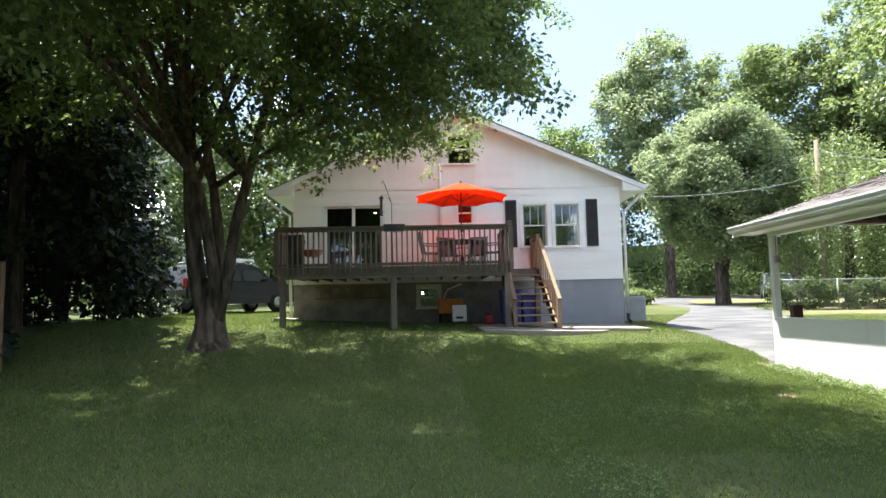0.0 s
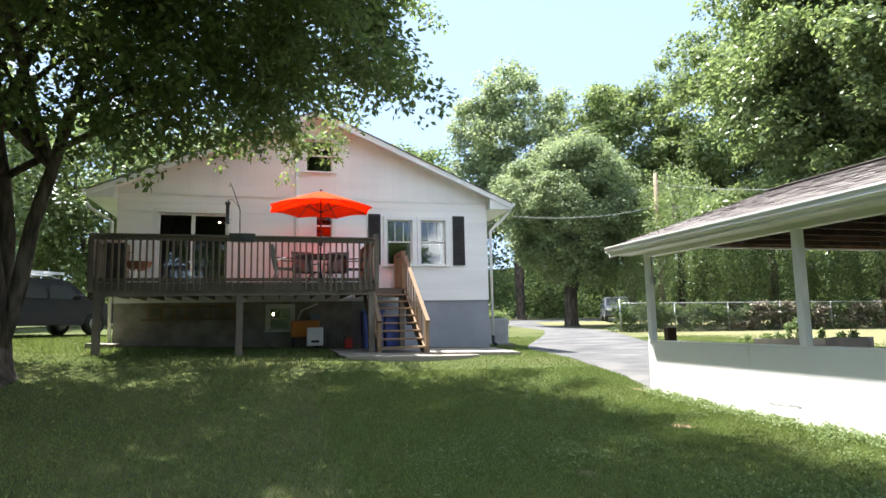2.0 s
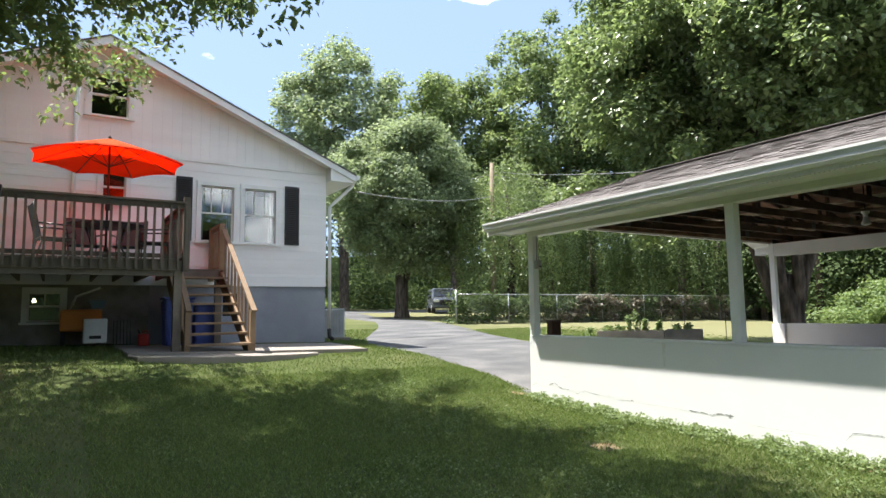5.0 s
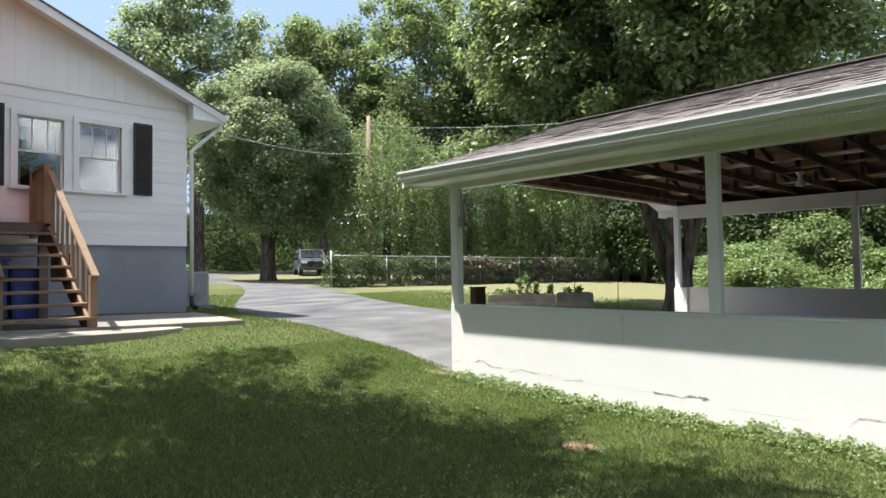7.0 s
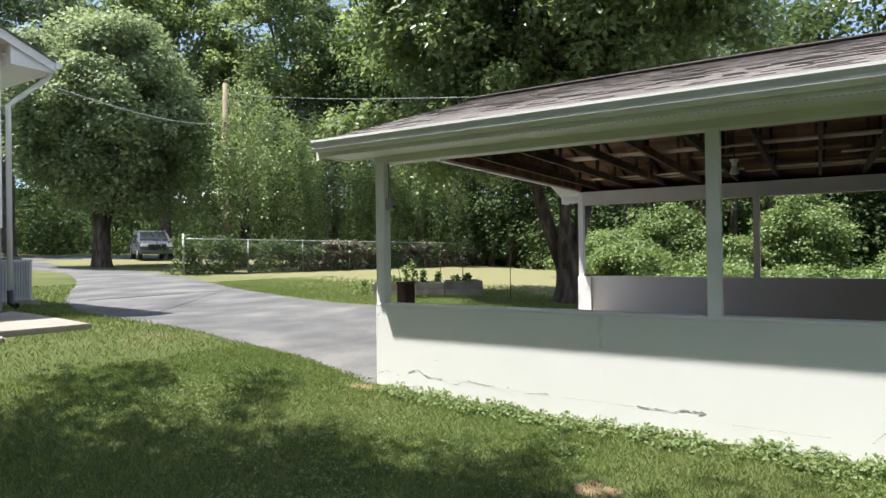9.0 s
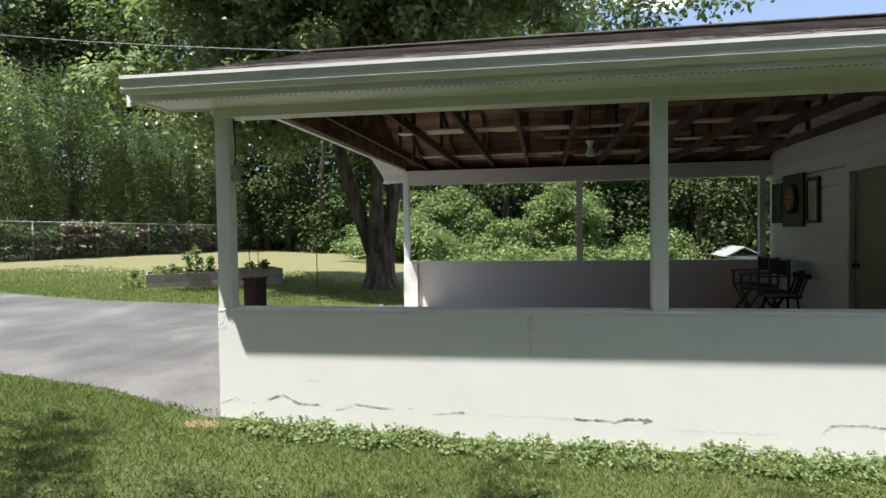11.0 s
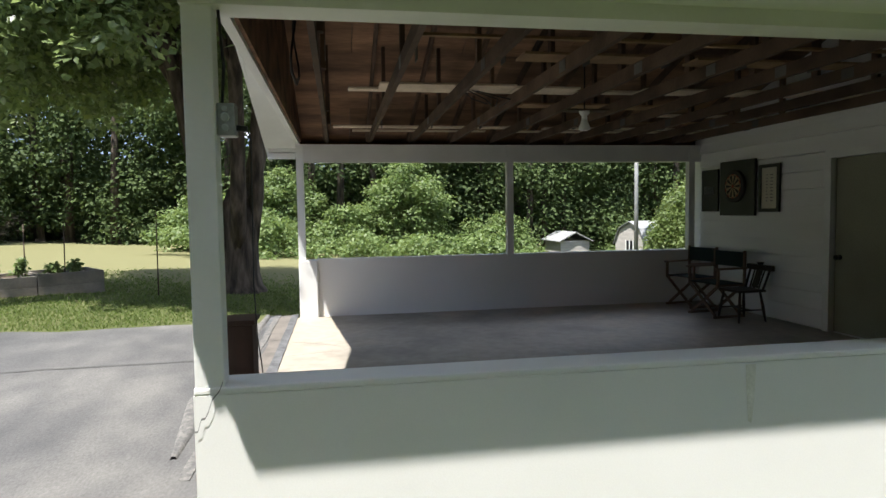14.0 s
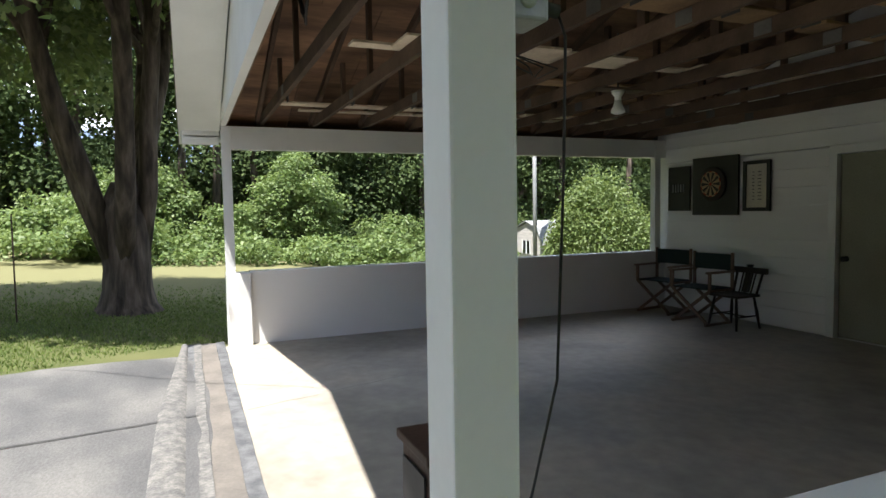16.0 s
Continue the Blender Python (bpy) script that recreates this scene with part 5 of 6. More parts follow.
def car(m, paint, label, rack):
    """A parked sport utility vehicle along its own x axis, front at +x."""
    th = new("car")
    th.matrix_basis = m
    tagged(th, label, "car")

    def sub(name, bm, material, parent=None, lab=""):
        ob = new(name, mesh_of(name, bm, material))
        ob.parent = parent or th
        return tagged(ob, lab)

    side = [(-2.3, 0.42), (-2.35, 0.8), (-2.28, 1.08), (-2.05, 1.62), (-1.85, 1.72), (0.35, 1.74), (0.62, 1.66), (1.25, 1.12), (2.15, 1.0), (2.32, 0.82), (2.34, 0.42), (1.95, 0.32), (-1.95, 0.32)]
    bm = prism(bmesh.new(), side, -0.9, 0.9, "y")
    for v in bm.verts:
        if v.co.z > 1.1:
            v.co.y *= 1 - (v.co.z - 1.1) * 0.24
    bmesh.ops.bevel(bm, geom=[e for e in bm.edges if abs(e.verts[0].co.y - e.verts[1].co.y) < 0.05], offset=0.05, segments=2, affect="EDGES")
    sub("body", bm, paint)
    for s in (-1, 1):
        for a, b in ((-1.95, -1.15), (-1.08, -0.2), (-0.12, 0.95)):
            g = bmesh.new()
            yb, yt = s * 0.905, s * 0.79
            q = [(a, yb, 1.13), (b, yb, 1.13), (b if b < 0.5 else 0.5, yt, 1.6), (a + 0.06, yt, 1.6)]
            vs = [g.verts.new(p) for p in q] + [g.verts.new((p[0], p[1] - s * 0.03, p[2])) for p in q]
            for f in ((0, 1, 2, 3), (4, 5, 6, 7), (0, 1, 5, 4), (1, 2, 6, 5), (2, 3, 7, 6), (3, 0, 4, 7)):
                g.faces.new([vs[i] for i in f])
            sub("side_window", g, M["dark_glass"])
        sub("mirror", bx(0.75, 0.92, s * 0.9, s * 1.08, 1.1, 1.26, 0.03), paint)
        sub("headlight", bx(2.2, 2.345, s * 0.5, s * 0.84, 0.74, 0.90, 0.02), M["lamp_glass"])
        sub("tail_light", bx(-2.345, -2.28, s * 0.68, s * 0.86, 0.85, 1.2, 0.02), M["red_lamp"])
        for x in (-1.4, 1.42):
            wheel = sub("wheel", lathe(bmesh.new(), [(0.2, -0.12), (0.33, -0.12), (0.36, -0.08), (0.36, 0.08), (0.33, 0.12), (0.2, 0.12)], 24), M["tyre"])
            wheel.matrix_basis = pose(x, s * 0.82, 0.36, 90)
            rim = sub("rim", lathe(bmesh.new(), [(0.06, -0.13), (0.21, -0.125), (0.21, 0.125), (0.06, 0.13)], 20), M["galv"], wheel)
    ws = bmesh.new()
    q = [(1.23, -0.76, 1.15), (1.23, 0.76, 1.15), (0.64, 0.68, 1.65), (0.64, -0.68, 1.65)]
    vs = [ws.verts.new((p[0] + 0.02, p[1], p[2] + 0.02)) for p in q] + [ws.verts.new(p) for p in q]
    for f in ((0, 1, 2, 3), (4, 5, 6, 7), (0, 1, 5, 4), (1, 2, 6, 5), (2, 3, 7, 6), (3, 0, 4, 7)):
        ws.faces.new([vs[i] for i in f])
    sub("windscreen", ws, M["dark_glass"])
    sub("grille", bx(2.33, 2.36, -0.45, 0.45, 0.55, 0.88, 0.01), M["black"])
    sub("bumper", bx(2.25, 2.42, -0.86, 0.86, 0.36, 0.54, 0.04), paint)
    if rack:
        for s in (-1, 1):
            sub("roof_rail", tb([(-1.8, s * 0.62, 1.72), (-1.7, s * 0.62, 1.82), (0.1, s * 0.62, 1.82), (0.3, s * 0.62, 1.74)], 0.025, 8), M["galv"])
        for x in (-1.5, -0.7, 0.0):
            sub("crossbar", bx(x - 0.05, x + 0.05, -0.7, 0.7, 1.84, 1.9), M["paint"])
        sub("ladder_rail", bx(-2.0, 0.6, -0.5, -0.42, 1.9, 1.98), M["paint"])
        sub("ladder_rail", bx(-2.0, 0.6, 0.1, 0.18, 1.9, 1.98), M["paint"])
    return th


car(pose(-7.3, 23.2, ground(-7.3, 23.2) + 0.02, 0, 0, 52), M["suv_grey"], "dark grey utility car with a loaded white roof rack", True)
car(pose(23.8, 41.6, ground(23.8, 41.6) + 0.02, 0, 0, -115), M["suv_silver"], "silver-blue utility car parked beyond the lawn", False)

# ---- things on the deck ----
UX, UY = 0.95, 16.6
umb = thing("patio_umbrella", (UX, UY, DZ), "orange-red market umbrella standing open on the deck", "umbrella")
part("pole", tb([(UX, UY, DZ), (UX, UY, 4.83)], 0.02, 10), M["black"], umb)
part("base", lathe(bmesh.new(), [(0.24, 0), (0.24, 0.05), (0.06, 0.09), (0.035, 0.32), (0.02, 0.34)], 24, (UX, UY, DZ)), M["black"], umb)
part("finial", lathe(bmesh.new(), [(0.02, 0), (0.03, 0.03), (0.012, 0.07)], 12, (UX, UY, 4.79)), M["black"], umb)
M["umbrella"] = leaf_mat("orange_red_canvas", (0.80, 0.115, 0.035), (0.76, 0.10, 0.030), 0.42, 0.8, 0.1)
cn = bmesh.new()
R8, Z0, Z1 = 1.30, 4.36, 4.80
ang = [2 * math.pi * (k + 0.5) / 8 for k in range(8)]
for k in range(8):
    a, b = ang[k], ang[(k + 1) % 8]
    grid = []
    for i in range(7):
        r = 0.02 + (R8 - 0.02) * i / 6
        z = Z1 - (Z1 - Z0) * (i / 6) ** 1.1
        row = []
        for j in range(5):
            f = j / 4
            sag = -0.035 * math.sin(math.pi * f) * (i / 6) ** 2
            p = Vector((math.cos(a), math.sin(a), 0)).lerp(Vector((math.cos(b), math.sin(b), 0)), f) * r
            row.append(cn.verts.new((UX + p.x * (1 - 0.03 * math.sin(math.pi * f) * (i / 6)), UY + p.y * (1 - 0.03 * math.sin(math.pi * f) * (i / 6)), z - sag)))
        grid.append(row)
    for i in range(6):
        for j in range(4):
            cn.faces.new((grid[i][j], grid[i + 1][j], grid[i + 1][j + 1], grid[i][j + 1])).smooth = True
    val = []
    for j in range(5):
        v = grid[6][j]
        val.append(cn.verts.new((v.co.x, v.co.y, v.co.z - 0.025)))
    for j in range(4):
        cn.faces.new((grid[6][j], val[j], val[j + 1], grid[6][j + 1]))
canopy = part("canopy", cn, M["umbrella"], umb, "orange-red canvas canopy with a narrow hem")
canopy.data.materials[0].node_tree.nodes["Principled BSDF"].inputs["Roughness"].default_value = 0.9
for k in range(8):
    c, s = math.cos(ang[k]), math.sin(ang[k])
    rib = part("rib", tb([(UX + c * 0.03, UY + s * 0.03, Z1 - 0.03), (UX + c * 0.7, UY + s * 0.7, Z1 - 0.03 - (Z1 - Z0) * 0.47), (UX + c * R8 * 0.98, UY + s * R8 * 0.98, Z0 - 0.02)], 0.009, 6), M["black"], umb)
    part("strut", tb([(UX + c * 0.03, UY + s * 0.03, 4.28), (UX + c * 0.62, UY + s * 0.62, 4.555)], 0.007, 6), M["black"], rib)
part("crank", bx(UX - 0.04, UX + 0.04, UY - 0.07, UY - 0.02, 3.45, 3.58, 0.01), M["black"], umb)

table = thing("patio_table", (UX, UY, DZ), "round black metal patio table under the umbrella", "table")
M["steel_dark"] = mat("dark_grey_metal", (0.05, 0.05, 0.055), (0.08, 0.08, 0.085), rough=0.4, metal=0.3, bump=0.05)
tt = bmesh.new()
lathe(tt, [(0.60, 0), (0.64, 0.012), (0.64, 0.03), (0.03, 0.034)], 32, (UX, UY, DZ + 0.70))
part("tabletop", tt, M["steel_dark"], table)
for k in range(4):
    a = math.pi / 4 + k * math.pi / 2
    part("leg", tb([(UX + 0.45 * math.cos(a), UY + 0.45 * math.sin(a), DZ + 0.70), (UX + 0.30 * math.cos(a), UY + 0.30 * math.sin(a), DZ + 0.35), (UX + 0.5 * math.cos(a), UY + 0.5 * math.sin(a), DZ)], 0.016, 8), M["steel_dark"], table)
M["sling"] = mat("grey_green_sling", (0.10, 0.14, 0.145), (0.08, 0.115, 0.12), rough=0.8, fine=200, bump=0.2)


def sling_chair():
    """A metal garden chair with a stretched fabric seat and back, facing +y at the origin."""
    ch = thing("patio_chair", (0, 0, 0), "grey-green sling patio chair with a dark metal frame", "chair", "chairs round the patio table")
    part("seat", bx(-0.25, 0.25, -0.24, 0.26, 0.405, 0.425, 0.008), M["sling"], ch)
    bk = bmesh.new()
    prism(bk, [(-0.25, 0.43), (-0.235, 0.43), (-0.36, 0.98), (-0.375, 0.98)], -0.25, 0.25, "x")
    part("backrest", bk, M["sling"], ch)
    for s in (-1, 1):
        part("side_frame", tb([(s * 0.27, 0.28, 0), (s * 0.27, 0.26, 0.41), (s * 0.27, -0.24, 0.41), (s * 0.27, -0.37, 1.0)], 0.014, 8), M["steel_dark"], ch)
        part("leg", tb([(s * 0.27, -0.22, 0.41), (s * 0.27, -0.30, 0)], 0.014, 8), M["steel_dark"], ch)
        part("armrest", tb([(s * 0.28, 0.27, 0.40), (s * 0.28, 0.24, 0.63), (s * 0.28, -0.28, 0.65)], 0.017, 8), M["steel_dark"], ch)
    return ch


ch0 = sling_chair()
ch0.matrix_basis = pose(UX - 0.80, UY - 0.15, DZ, 0, 0, -80)
for c in ch0.children:
    c.matrix_parent_inverse = Matrix()
for x, y, a in ((UX + 0.80, UY - 0.1, 82), (UX - 0.3, UY + 0.85, 195), (UX + 0.45, UY + 0.85, 165)):
    copy_thing(ch0, pose(x, y, DZ, 0, 0, a))

M["copper"] = mat("rusty_copper", (0.16, 0.065, 0.03), (0.10, 0.045, 0.022), rough=0.5, metal=0.3, scale=5)
bowl = thing("fire_bowl", (-2.95, 15.9, DZ), "rusty copper round fire pot on a pale stand", "fire pot")
part("pot", lathe(bmesh.new(), [(0.04, 0.30), (0.16, 0.33), (0.24, 0.40), (0.27, 0.48), (0.28, 0.50), (0.255, 0.50), (0.20, 0.44), (0.02, 0.40)], 24, (-2.95, 15.9, DZ)), M["copper"], bowl)
for k in range(3):
    a = k * 2.094 + 0.4
    part("leg", bar((-2.95 + 0.12 * math.cos(a), 15.9 + 0.12 * math.sin(a), DZ + 0.36), (-2.95 + 0.30 * math.cos(a), 15.9 + 0.30 * math.sin(a), DZ), 0.03, 0.03), M["paint"], bowl)
bag = thing("folded_chair", (-3.25, 16.0, DZ), "dark folded garden chair leaning on the rail", "chair")
part("frame", bar((-3.3, 15.6, DZ), (-3.32, 15.4, DZ + 0.85), 0.4, 0.05), M["steel_dark"], bag)

pb = thing("rail_planter", (-0.78, DY - 0.06, DZ + 0.80), "dark box hung on the deck railing", "planter")
part("box", prism(bmesh.new(), [(-1.02, DZ + 0.83), (-0.54, DZ + 0.83), (-0.52, DZ + 1.0), (-1.04, DZ + 1.0)], DY - 0.19, DY - 0.03, "y"), M["steel_dark"], pb)
part("bracket", bx(-0.80, -0.77, DY - 0.03, DY + 0.04, DZ + 0.82, DZ + 0.99), M["black"], pb)
fp = thing("feeder_pole", (-0.85, DY + 0.06, DZ), "thin black crook pole with a tube bird feeder", "bird feeder")
part("crook", tb([(-0.83, DY + 0.07, DZ - 0.2), (-0.85, DY + 0.07, 4.0), (-1.0, DY + 0.07, 4.45), (-1.06, DY + 0.07, 4.58), (-1.08, DY + 0.07, 4.5)], 0.010, 6), M["black"], fp)
fd = part("feeder_tube", lathe(bmesh.new(), [(0.05, 0), (0.05, 0.02), (0.035, 0.03), (0.035, 0.40), (0.06, 0.42), (0.05, 0.46), (0.012, 0.50)], 14, (-1.10, DY + 0.07, 3.70)), M["steel_dark"], fp)
part("hook", tb([(-0.87, DY + 0.07, 4.05), (-1.0, DY + 0.07, 4.22), (-1.10, DY + 0.07, 4.20)], 0.006, 6), M["black"], fp)
part("perch", bx(-1.18, -1.02, DY + 0.06, DY + 0.08, 3.78, 3.79), M["black"], fd)

# ---- under the deck ----
lad = thing("wooden_ladder", (-2.0, 18.2, 1.75), "old wooden ladder hung flat against the foundation", "ladder")
for z in (1.72, 2.05):
    part("rail", bx(-3.3, -1.0, 18.22, 18.26, z, z + 0.05), M["stair"], lad)
for k in range(8):
    part("rung", bx(-3.15 + k * 0.29, -3.11 + k * 0.29, 18.225, 18.255, 1.77, 2.05), M["stair"], lad)
M["orange"] = mat("orange_plastic", (0.60, 0.20, 0.03), (0.5, 0.16, 0.03), rough=0.5)
M["blue"] = mat("blue_plastic", (0.07, 0.11, 0.38), (0.05, 0.085, 0.30), rough=0.45, bump=0.05)
gen = thing("garden_machine", (0.75, 17.9, 0.92), "orange and white garden machine stored under the deck", "machine")
GZ = ground(0.75, 17.6)
part("body", bx(0.30, 1.0, 17.6, 18.1, GZ + 0.28, GZ + 0.70, 0.05), M["orange"], gen)
part("panel", bx(0.68, 1.08, 17.40, 17.58, GZ + 0.06, GZ + 0.52, 0.03), M["paint"], gen, "white front panel")
part("grille", bx(0.78, 0.98, 17.39, 17.40, GZ + 0.14, GZ + 0.20), M["black"], gen)
part("handle", tb([(0.45, 17.7, GZ + 0.7), (0.55, 17.6, GZ + 0.95), (0.95, 17.55, GZ + 1.12)], 0.022, 8), M["paint"], gen)
for x in (0.36, 0.96):
    wl_ = part("wheel", lathe(bmesh.new(), [(0.05, -0.04), (0.17, -0.04), (0.18, 0), (0.17, 0.04), (0.05, 0.04)], 18), M["tyre"], gen)
    wl_.matrix_parent_inverse = gen.matrix_basis.inverted()
    wl_.matrix_basis = pose(x, 17.85, GZ + 0.18, 0, 90, 0)
M["pale_blue"] = mat("faded_blue_plastic", (0.22, 0.30, 0.40), (0.18, 0.25, 0.34), rough=0.5)
tub = thing("storage_tub", (0.95, 18.0, GZ + 0.72), "small pale basket on the stored machine", "basket")
part("basket", prism(bmesh.new(), [(0.82, GZ + 0.72), (1.02, GZ + 0.72), (1.07, GZ + 0.88), (0.77, GZ + 0.88)], 17.7, 17.95, "y"), M["pale_blue"], tub)


def bin_at(x, y, w, h, seed):
    z = 0.875 - 0.028 * (x - 2)
    b = thing("waste_bin", (x, y, z), "blue plastic wheeled bin behind the steps", "bin", "bins behind the steps")
    bm = bmesh.new()
    lo, hi = w * 0.42, w * 0.5
    vs = [bm.verts.new((x + sx * q, y + sy * q, z + zz)) for q, zz in ((lo, 0.03), (hi, h)) for sx, sy in ((-1, -1), (1, -1), (1, 1), (-1, 1))]
    for f in ((3, 2, 1, 0), (4, 5, 6, 7), (0, 1, 5, 4), (1, 2, 6, 5), (2, 3, 7, 6), (3, 0, 4, 7)):
        bm.faces.new([vs[i] for i in f])
    bmesh.ops.bevel(bm, geom=bm.edges[:], offset=0.03, segments=2, affect="EDGES")
    part("body", bm, M["blue"], b)
    part("lid", bx(x - hi - 0.02, x + hi + 0.02, y - hi - 0.03, y + hi + 0.02, z + h, z + h + 0.05, 0.02), M["blue"], b)
    part("handle", tb([(x - 0.2, y + hi + 0.06, z + h - 0.03), (x + 0.2, y + hi + 0.06, z + h - 0.03)], 0.015, 8), M["blue"], b)


bin_at(2.35, 17.62, 0.56, 0.98, 1)
bin_at(2.92, 17.70, 0.50, 0.86, 2)
M["red"] = mat("red_plastic", (0.5, 0.03, 0.025), (0.4, 0.025, 0.02), rough=0.5)
can = thing("fuel_can", (1.70, 17.5, ground(1.7, 17.5)), "small red plastic fuel can", "can")
cz = ground(1.7, 17.5)
part("body", bx(1.62, 1.82, 17.4, 17.55, cz, cz + 0.24, 0.03), M["red"], can)
part("spout", tb([(1.66, 17.47, cz + 0.23), (1.62, 17.47, cz + 0.33)], 0.018, 8), M["black"], can)
part("handle", tb([(1.70, 17.47, cz + 0.24), (1.72, 17.47, cz + 0.29), (1.79, 17.47, cz + 0.29), (1.80, 17.47, cz + 0.24)], 0.012, 6), M["red"], can)
rk = thing("wire_rack", (1.35, 17.8, ground(1.35, 17.8)), "dark wire rack standing under the deck", "rack")
for k in range(6):
    part("rod", tb([(1.22 + k * 0.06, 17.8, ground(1.3, 17.8)), (1.22 + k * 0.06, 17.9, ground(1.3, 17.8) + 0.5)], 0.008, 5), M["steel_dark"], rk)
blk = thing("splash_block", (-4.05, 17.6, ground(-4.05, 17.6)), "pale concrete splash block below the downspout", "splash block")
part("block", prism(bmesh.new(), [(-4.25, 0), (-3.7, 0), (-3.7, 0.08), (-4.25, 0.12)], 17.2, 18.0, "y"), M["concrete"], blk).location.z = ground(-4.05, 17.6)
cb = thing("cellar_bulb", (-0.15, 18.75, 1.9), "bare lit light bulb inside the cellar window", "light bulb")
M["glow"] = bpy.data.materials.new("lit_bulb")
M["glow"].use_nodes = True
M["glow"].node_tree.nodes["Principled BSDF"].inputs["Emission Color"].default_value = (1, 0.8, 0.5, 1)
M["glow"].node_tree.nodes["Principled BSDF"].inputs["Emission Strength"].default_value = 4
part("bulb", lathe(bmesh.new(), [(0.012, 0.05), (0.02, 0.03), (0.035, 0), (0.03, -0.03), (0.01, -0.045)], 14, (-0.15, 18.75, 1.86)), M["glow"], cb)
part("cord", tb([(-0.15, 18.75, 1.9), (-0.15, 18.75, 2.15)], 0.006, 6), M["black"], cb)
lp = thing("room_lamp", (-1.62, 19.4, 4.7), "small lit ceiling lamp inside the patio door", "lamp")
part("shade", lathe(bmesh.new(), [(0.04, 0), (0.035, 0.02), (0.015, 0.03)], 16, (-1.62, 19.4, 4.42)), M["glow"], lp)
part("rod", tb([(-1.62, 19.4, 4.46), (-1.62, 19.4, 4.85)], 0.008, 6), M["black"], lp)

ac = thing("air_conditioner", (6.75, 20.4, ground(6.75, 20.4)), "grey outdoor air-conditioning unit beside the house", "air conditioner")
az = ground(6.75, 20.4)
M["ac"] = mat("grey_enamel", (0.42, 0.45, 0.45), (0.36, 0.39, 0.39), rough=0.5)
part("pad", bx(6.3, 7.2, 19.95, 20.85, az - 0.05, az + 0.06), M["concrete"], ac)
part("cabinet", bx(6.4, 7.1, 20.05, 20.75, az + 0.06, az + 0.85, 0.02), M["ac"], ac)
for k in range(14):
    part("louvre", bx(6.44 + k * 0.045, 6.455 + k * 0.045, 20.035, 20.05, az + 0.12, az + 0.80), M["galv"], ac)
part("fan_guard", lathe(bmesh.new(), [(0.30, 0), (0.30, 0.02), (0.05, 0.04)], 20, (6.75, 20.4, az + 0.85)), M["black"], ac)

# ---- things in the carport ----
WY = CY0 + 0.036
db = thing("dartboard_cabinet", (11.58, WY, 1.71), "square black backing panel with a dartboard", "dartboard")
part("backing", bx(11.20, 11.96, WY, WY + 0.035, 1.71, 2.48, 0.006), M["black"], db)
M["sisal_dark"] = mat("dark_sisal", (0.04, 0.035, 0.03), (0.05, 0.045, 0.04), rough=0.9, fine=200)
M["sisal_pale"] = mat("tan_sisal", (0.42, 0.32, 0.18), (0.36, 0.27, 0.15), rough=0.9, fine=200)
M["dart_red"] = mat("dart_red", (0.35, 0.06, 0.03), (0.3, 0.05, 0.03), rough=0.9)
BX, BZ = 11.60, 2.12


def disc(r0, r1, a0, a1, y, steps=4):
    bm = bmesh.new()
    last = None
    for k in range(steps + 1):
        a = a0 + (a1 - a0) * k / steps
        p = [bm.verts.new((BX + r * math.cos(a), y, BZ + r * math.sin(a))) for r in (r0, r1)]
        q = [bm.verts.new((BX + r * math.cos(a), y - 0.006, BZ + r * math.sin(a))) for r in (r0, r1)]
        cur = p + q
        if last:
            bm.faces.new((last[0], last[1], cur[1], cur[0]))
            bm.faces.new((last[1], last[3], cur[3], cur[1]))
            bm.faces.new((last[0], cur[0], cur[2], last[2]))
        last = cur
    return bm


bmd = bmesh.new()
lathe(bmd, [(0.225, 0), (0.225, 0.03), (0.21, 0.035)], 32)
bo = part("board", bmd, M["sisal_dark"], db)
bo.matrix_basis = pose(BX, WY + 0.035, BZ, -90)
for k in range(20):
    a0, a1 = 2 * math.pi * (k - 0.5) / 20, 2 * math.pi * (k + 0.5) / 20
    part("segment", disc(0.02, 0.165, a0, a1, WY + 0.078), M["sisal_pale"] if k % 2 else M["sisal_dark"], db)
    part("double_ring", disc(0.155, 0.168, a0, a1, WY + 0.081), M["sisal_pale"] if k % 2 == 0 else M["dart_red"], db)
part("bullseye", disc(0.0, 0.02, 0, 6.283, WY + 0.082, 16), M["dart_red"], db)
pl_ = thing("dart_rack", (12.22, WY, 1.77), "black wall panel holding a row of darts", "dart rack")
part("panel", bx(12.02, 12.43, WY, WY + 0.03, 1.77, 2.39, 0.006), M["black"], pl_)
for k in range(5):
    part("dart", bx(12.12 + k * 0.05, 12.13 + k * 0.05, WY + 0.03, WY + 0.045, 2.03, 2.14), M["galv"], pl_)
M["paper"] = mat("cream_paper", (0.60, 0.56, 0.46), (0.54, 0.5, 0.41), rough=0.8)
sb = thing("scoreboard", (10.93, WY, 1.76), "cream score sheet in a black frame", "picture")
part("sheet", bx(10.78, 11.09, WY, WY + 0.012, 1.80, 2.34), M["paper"], sb)
fr_ = bmesh.new()
for r in ((10.74, 10.785, 1.76, 2.38), (11.085, 11.13, 1.76, 2.38), (10.785, 11.085, 1.76, 1.805), (10.785, 11.085, 2.335, 2.38)):
    box(fr_, r[0], r[1], WY, WY + 0.03, r[2], r[3])
part("frame", fr_, M["black"], sb)
for k in range(9):
    for x, w in ((10.97, 0.03), (10.87, 0.05)):
        part("writing", bx(x, x + w, WY + 0.0125, WY + 0.0135, 1.90 + k * 0.042, 1.91 + k * 0.042), M["steel_dark"], sb)

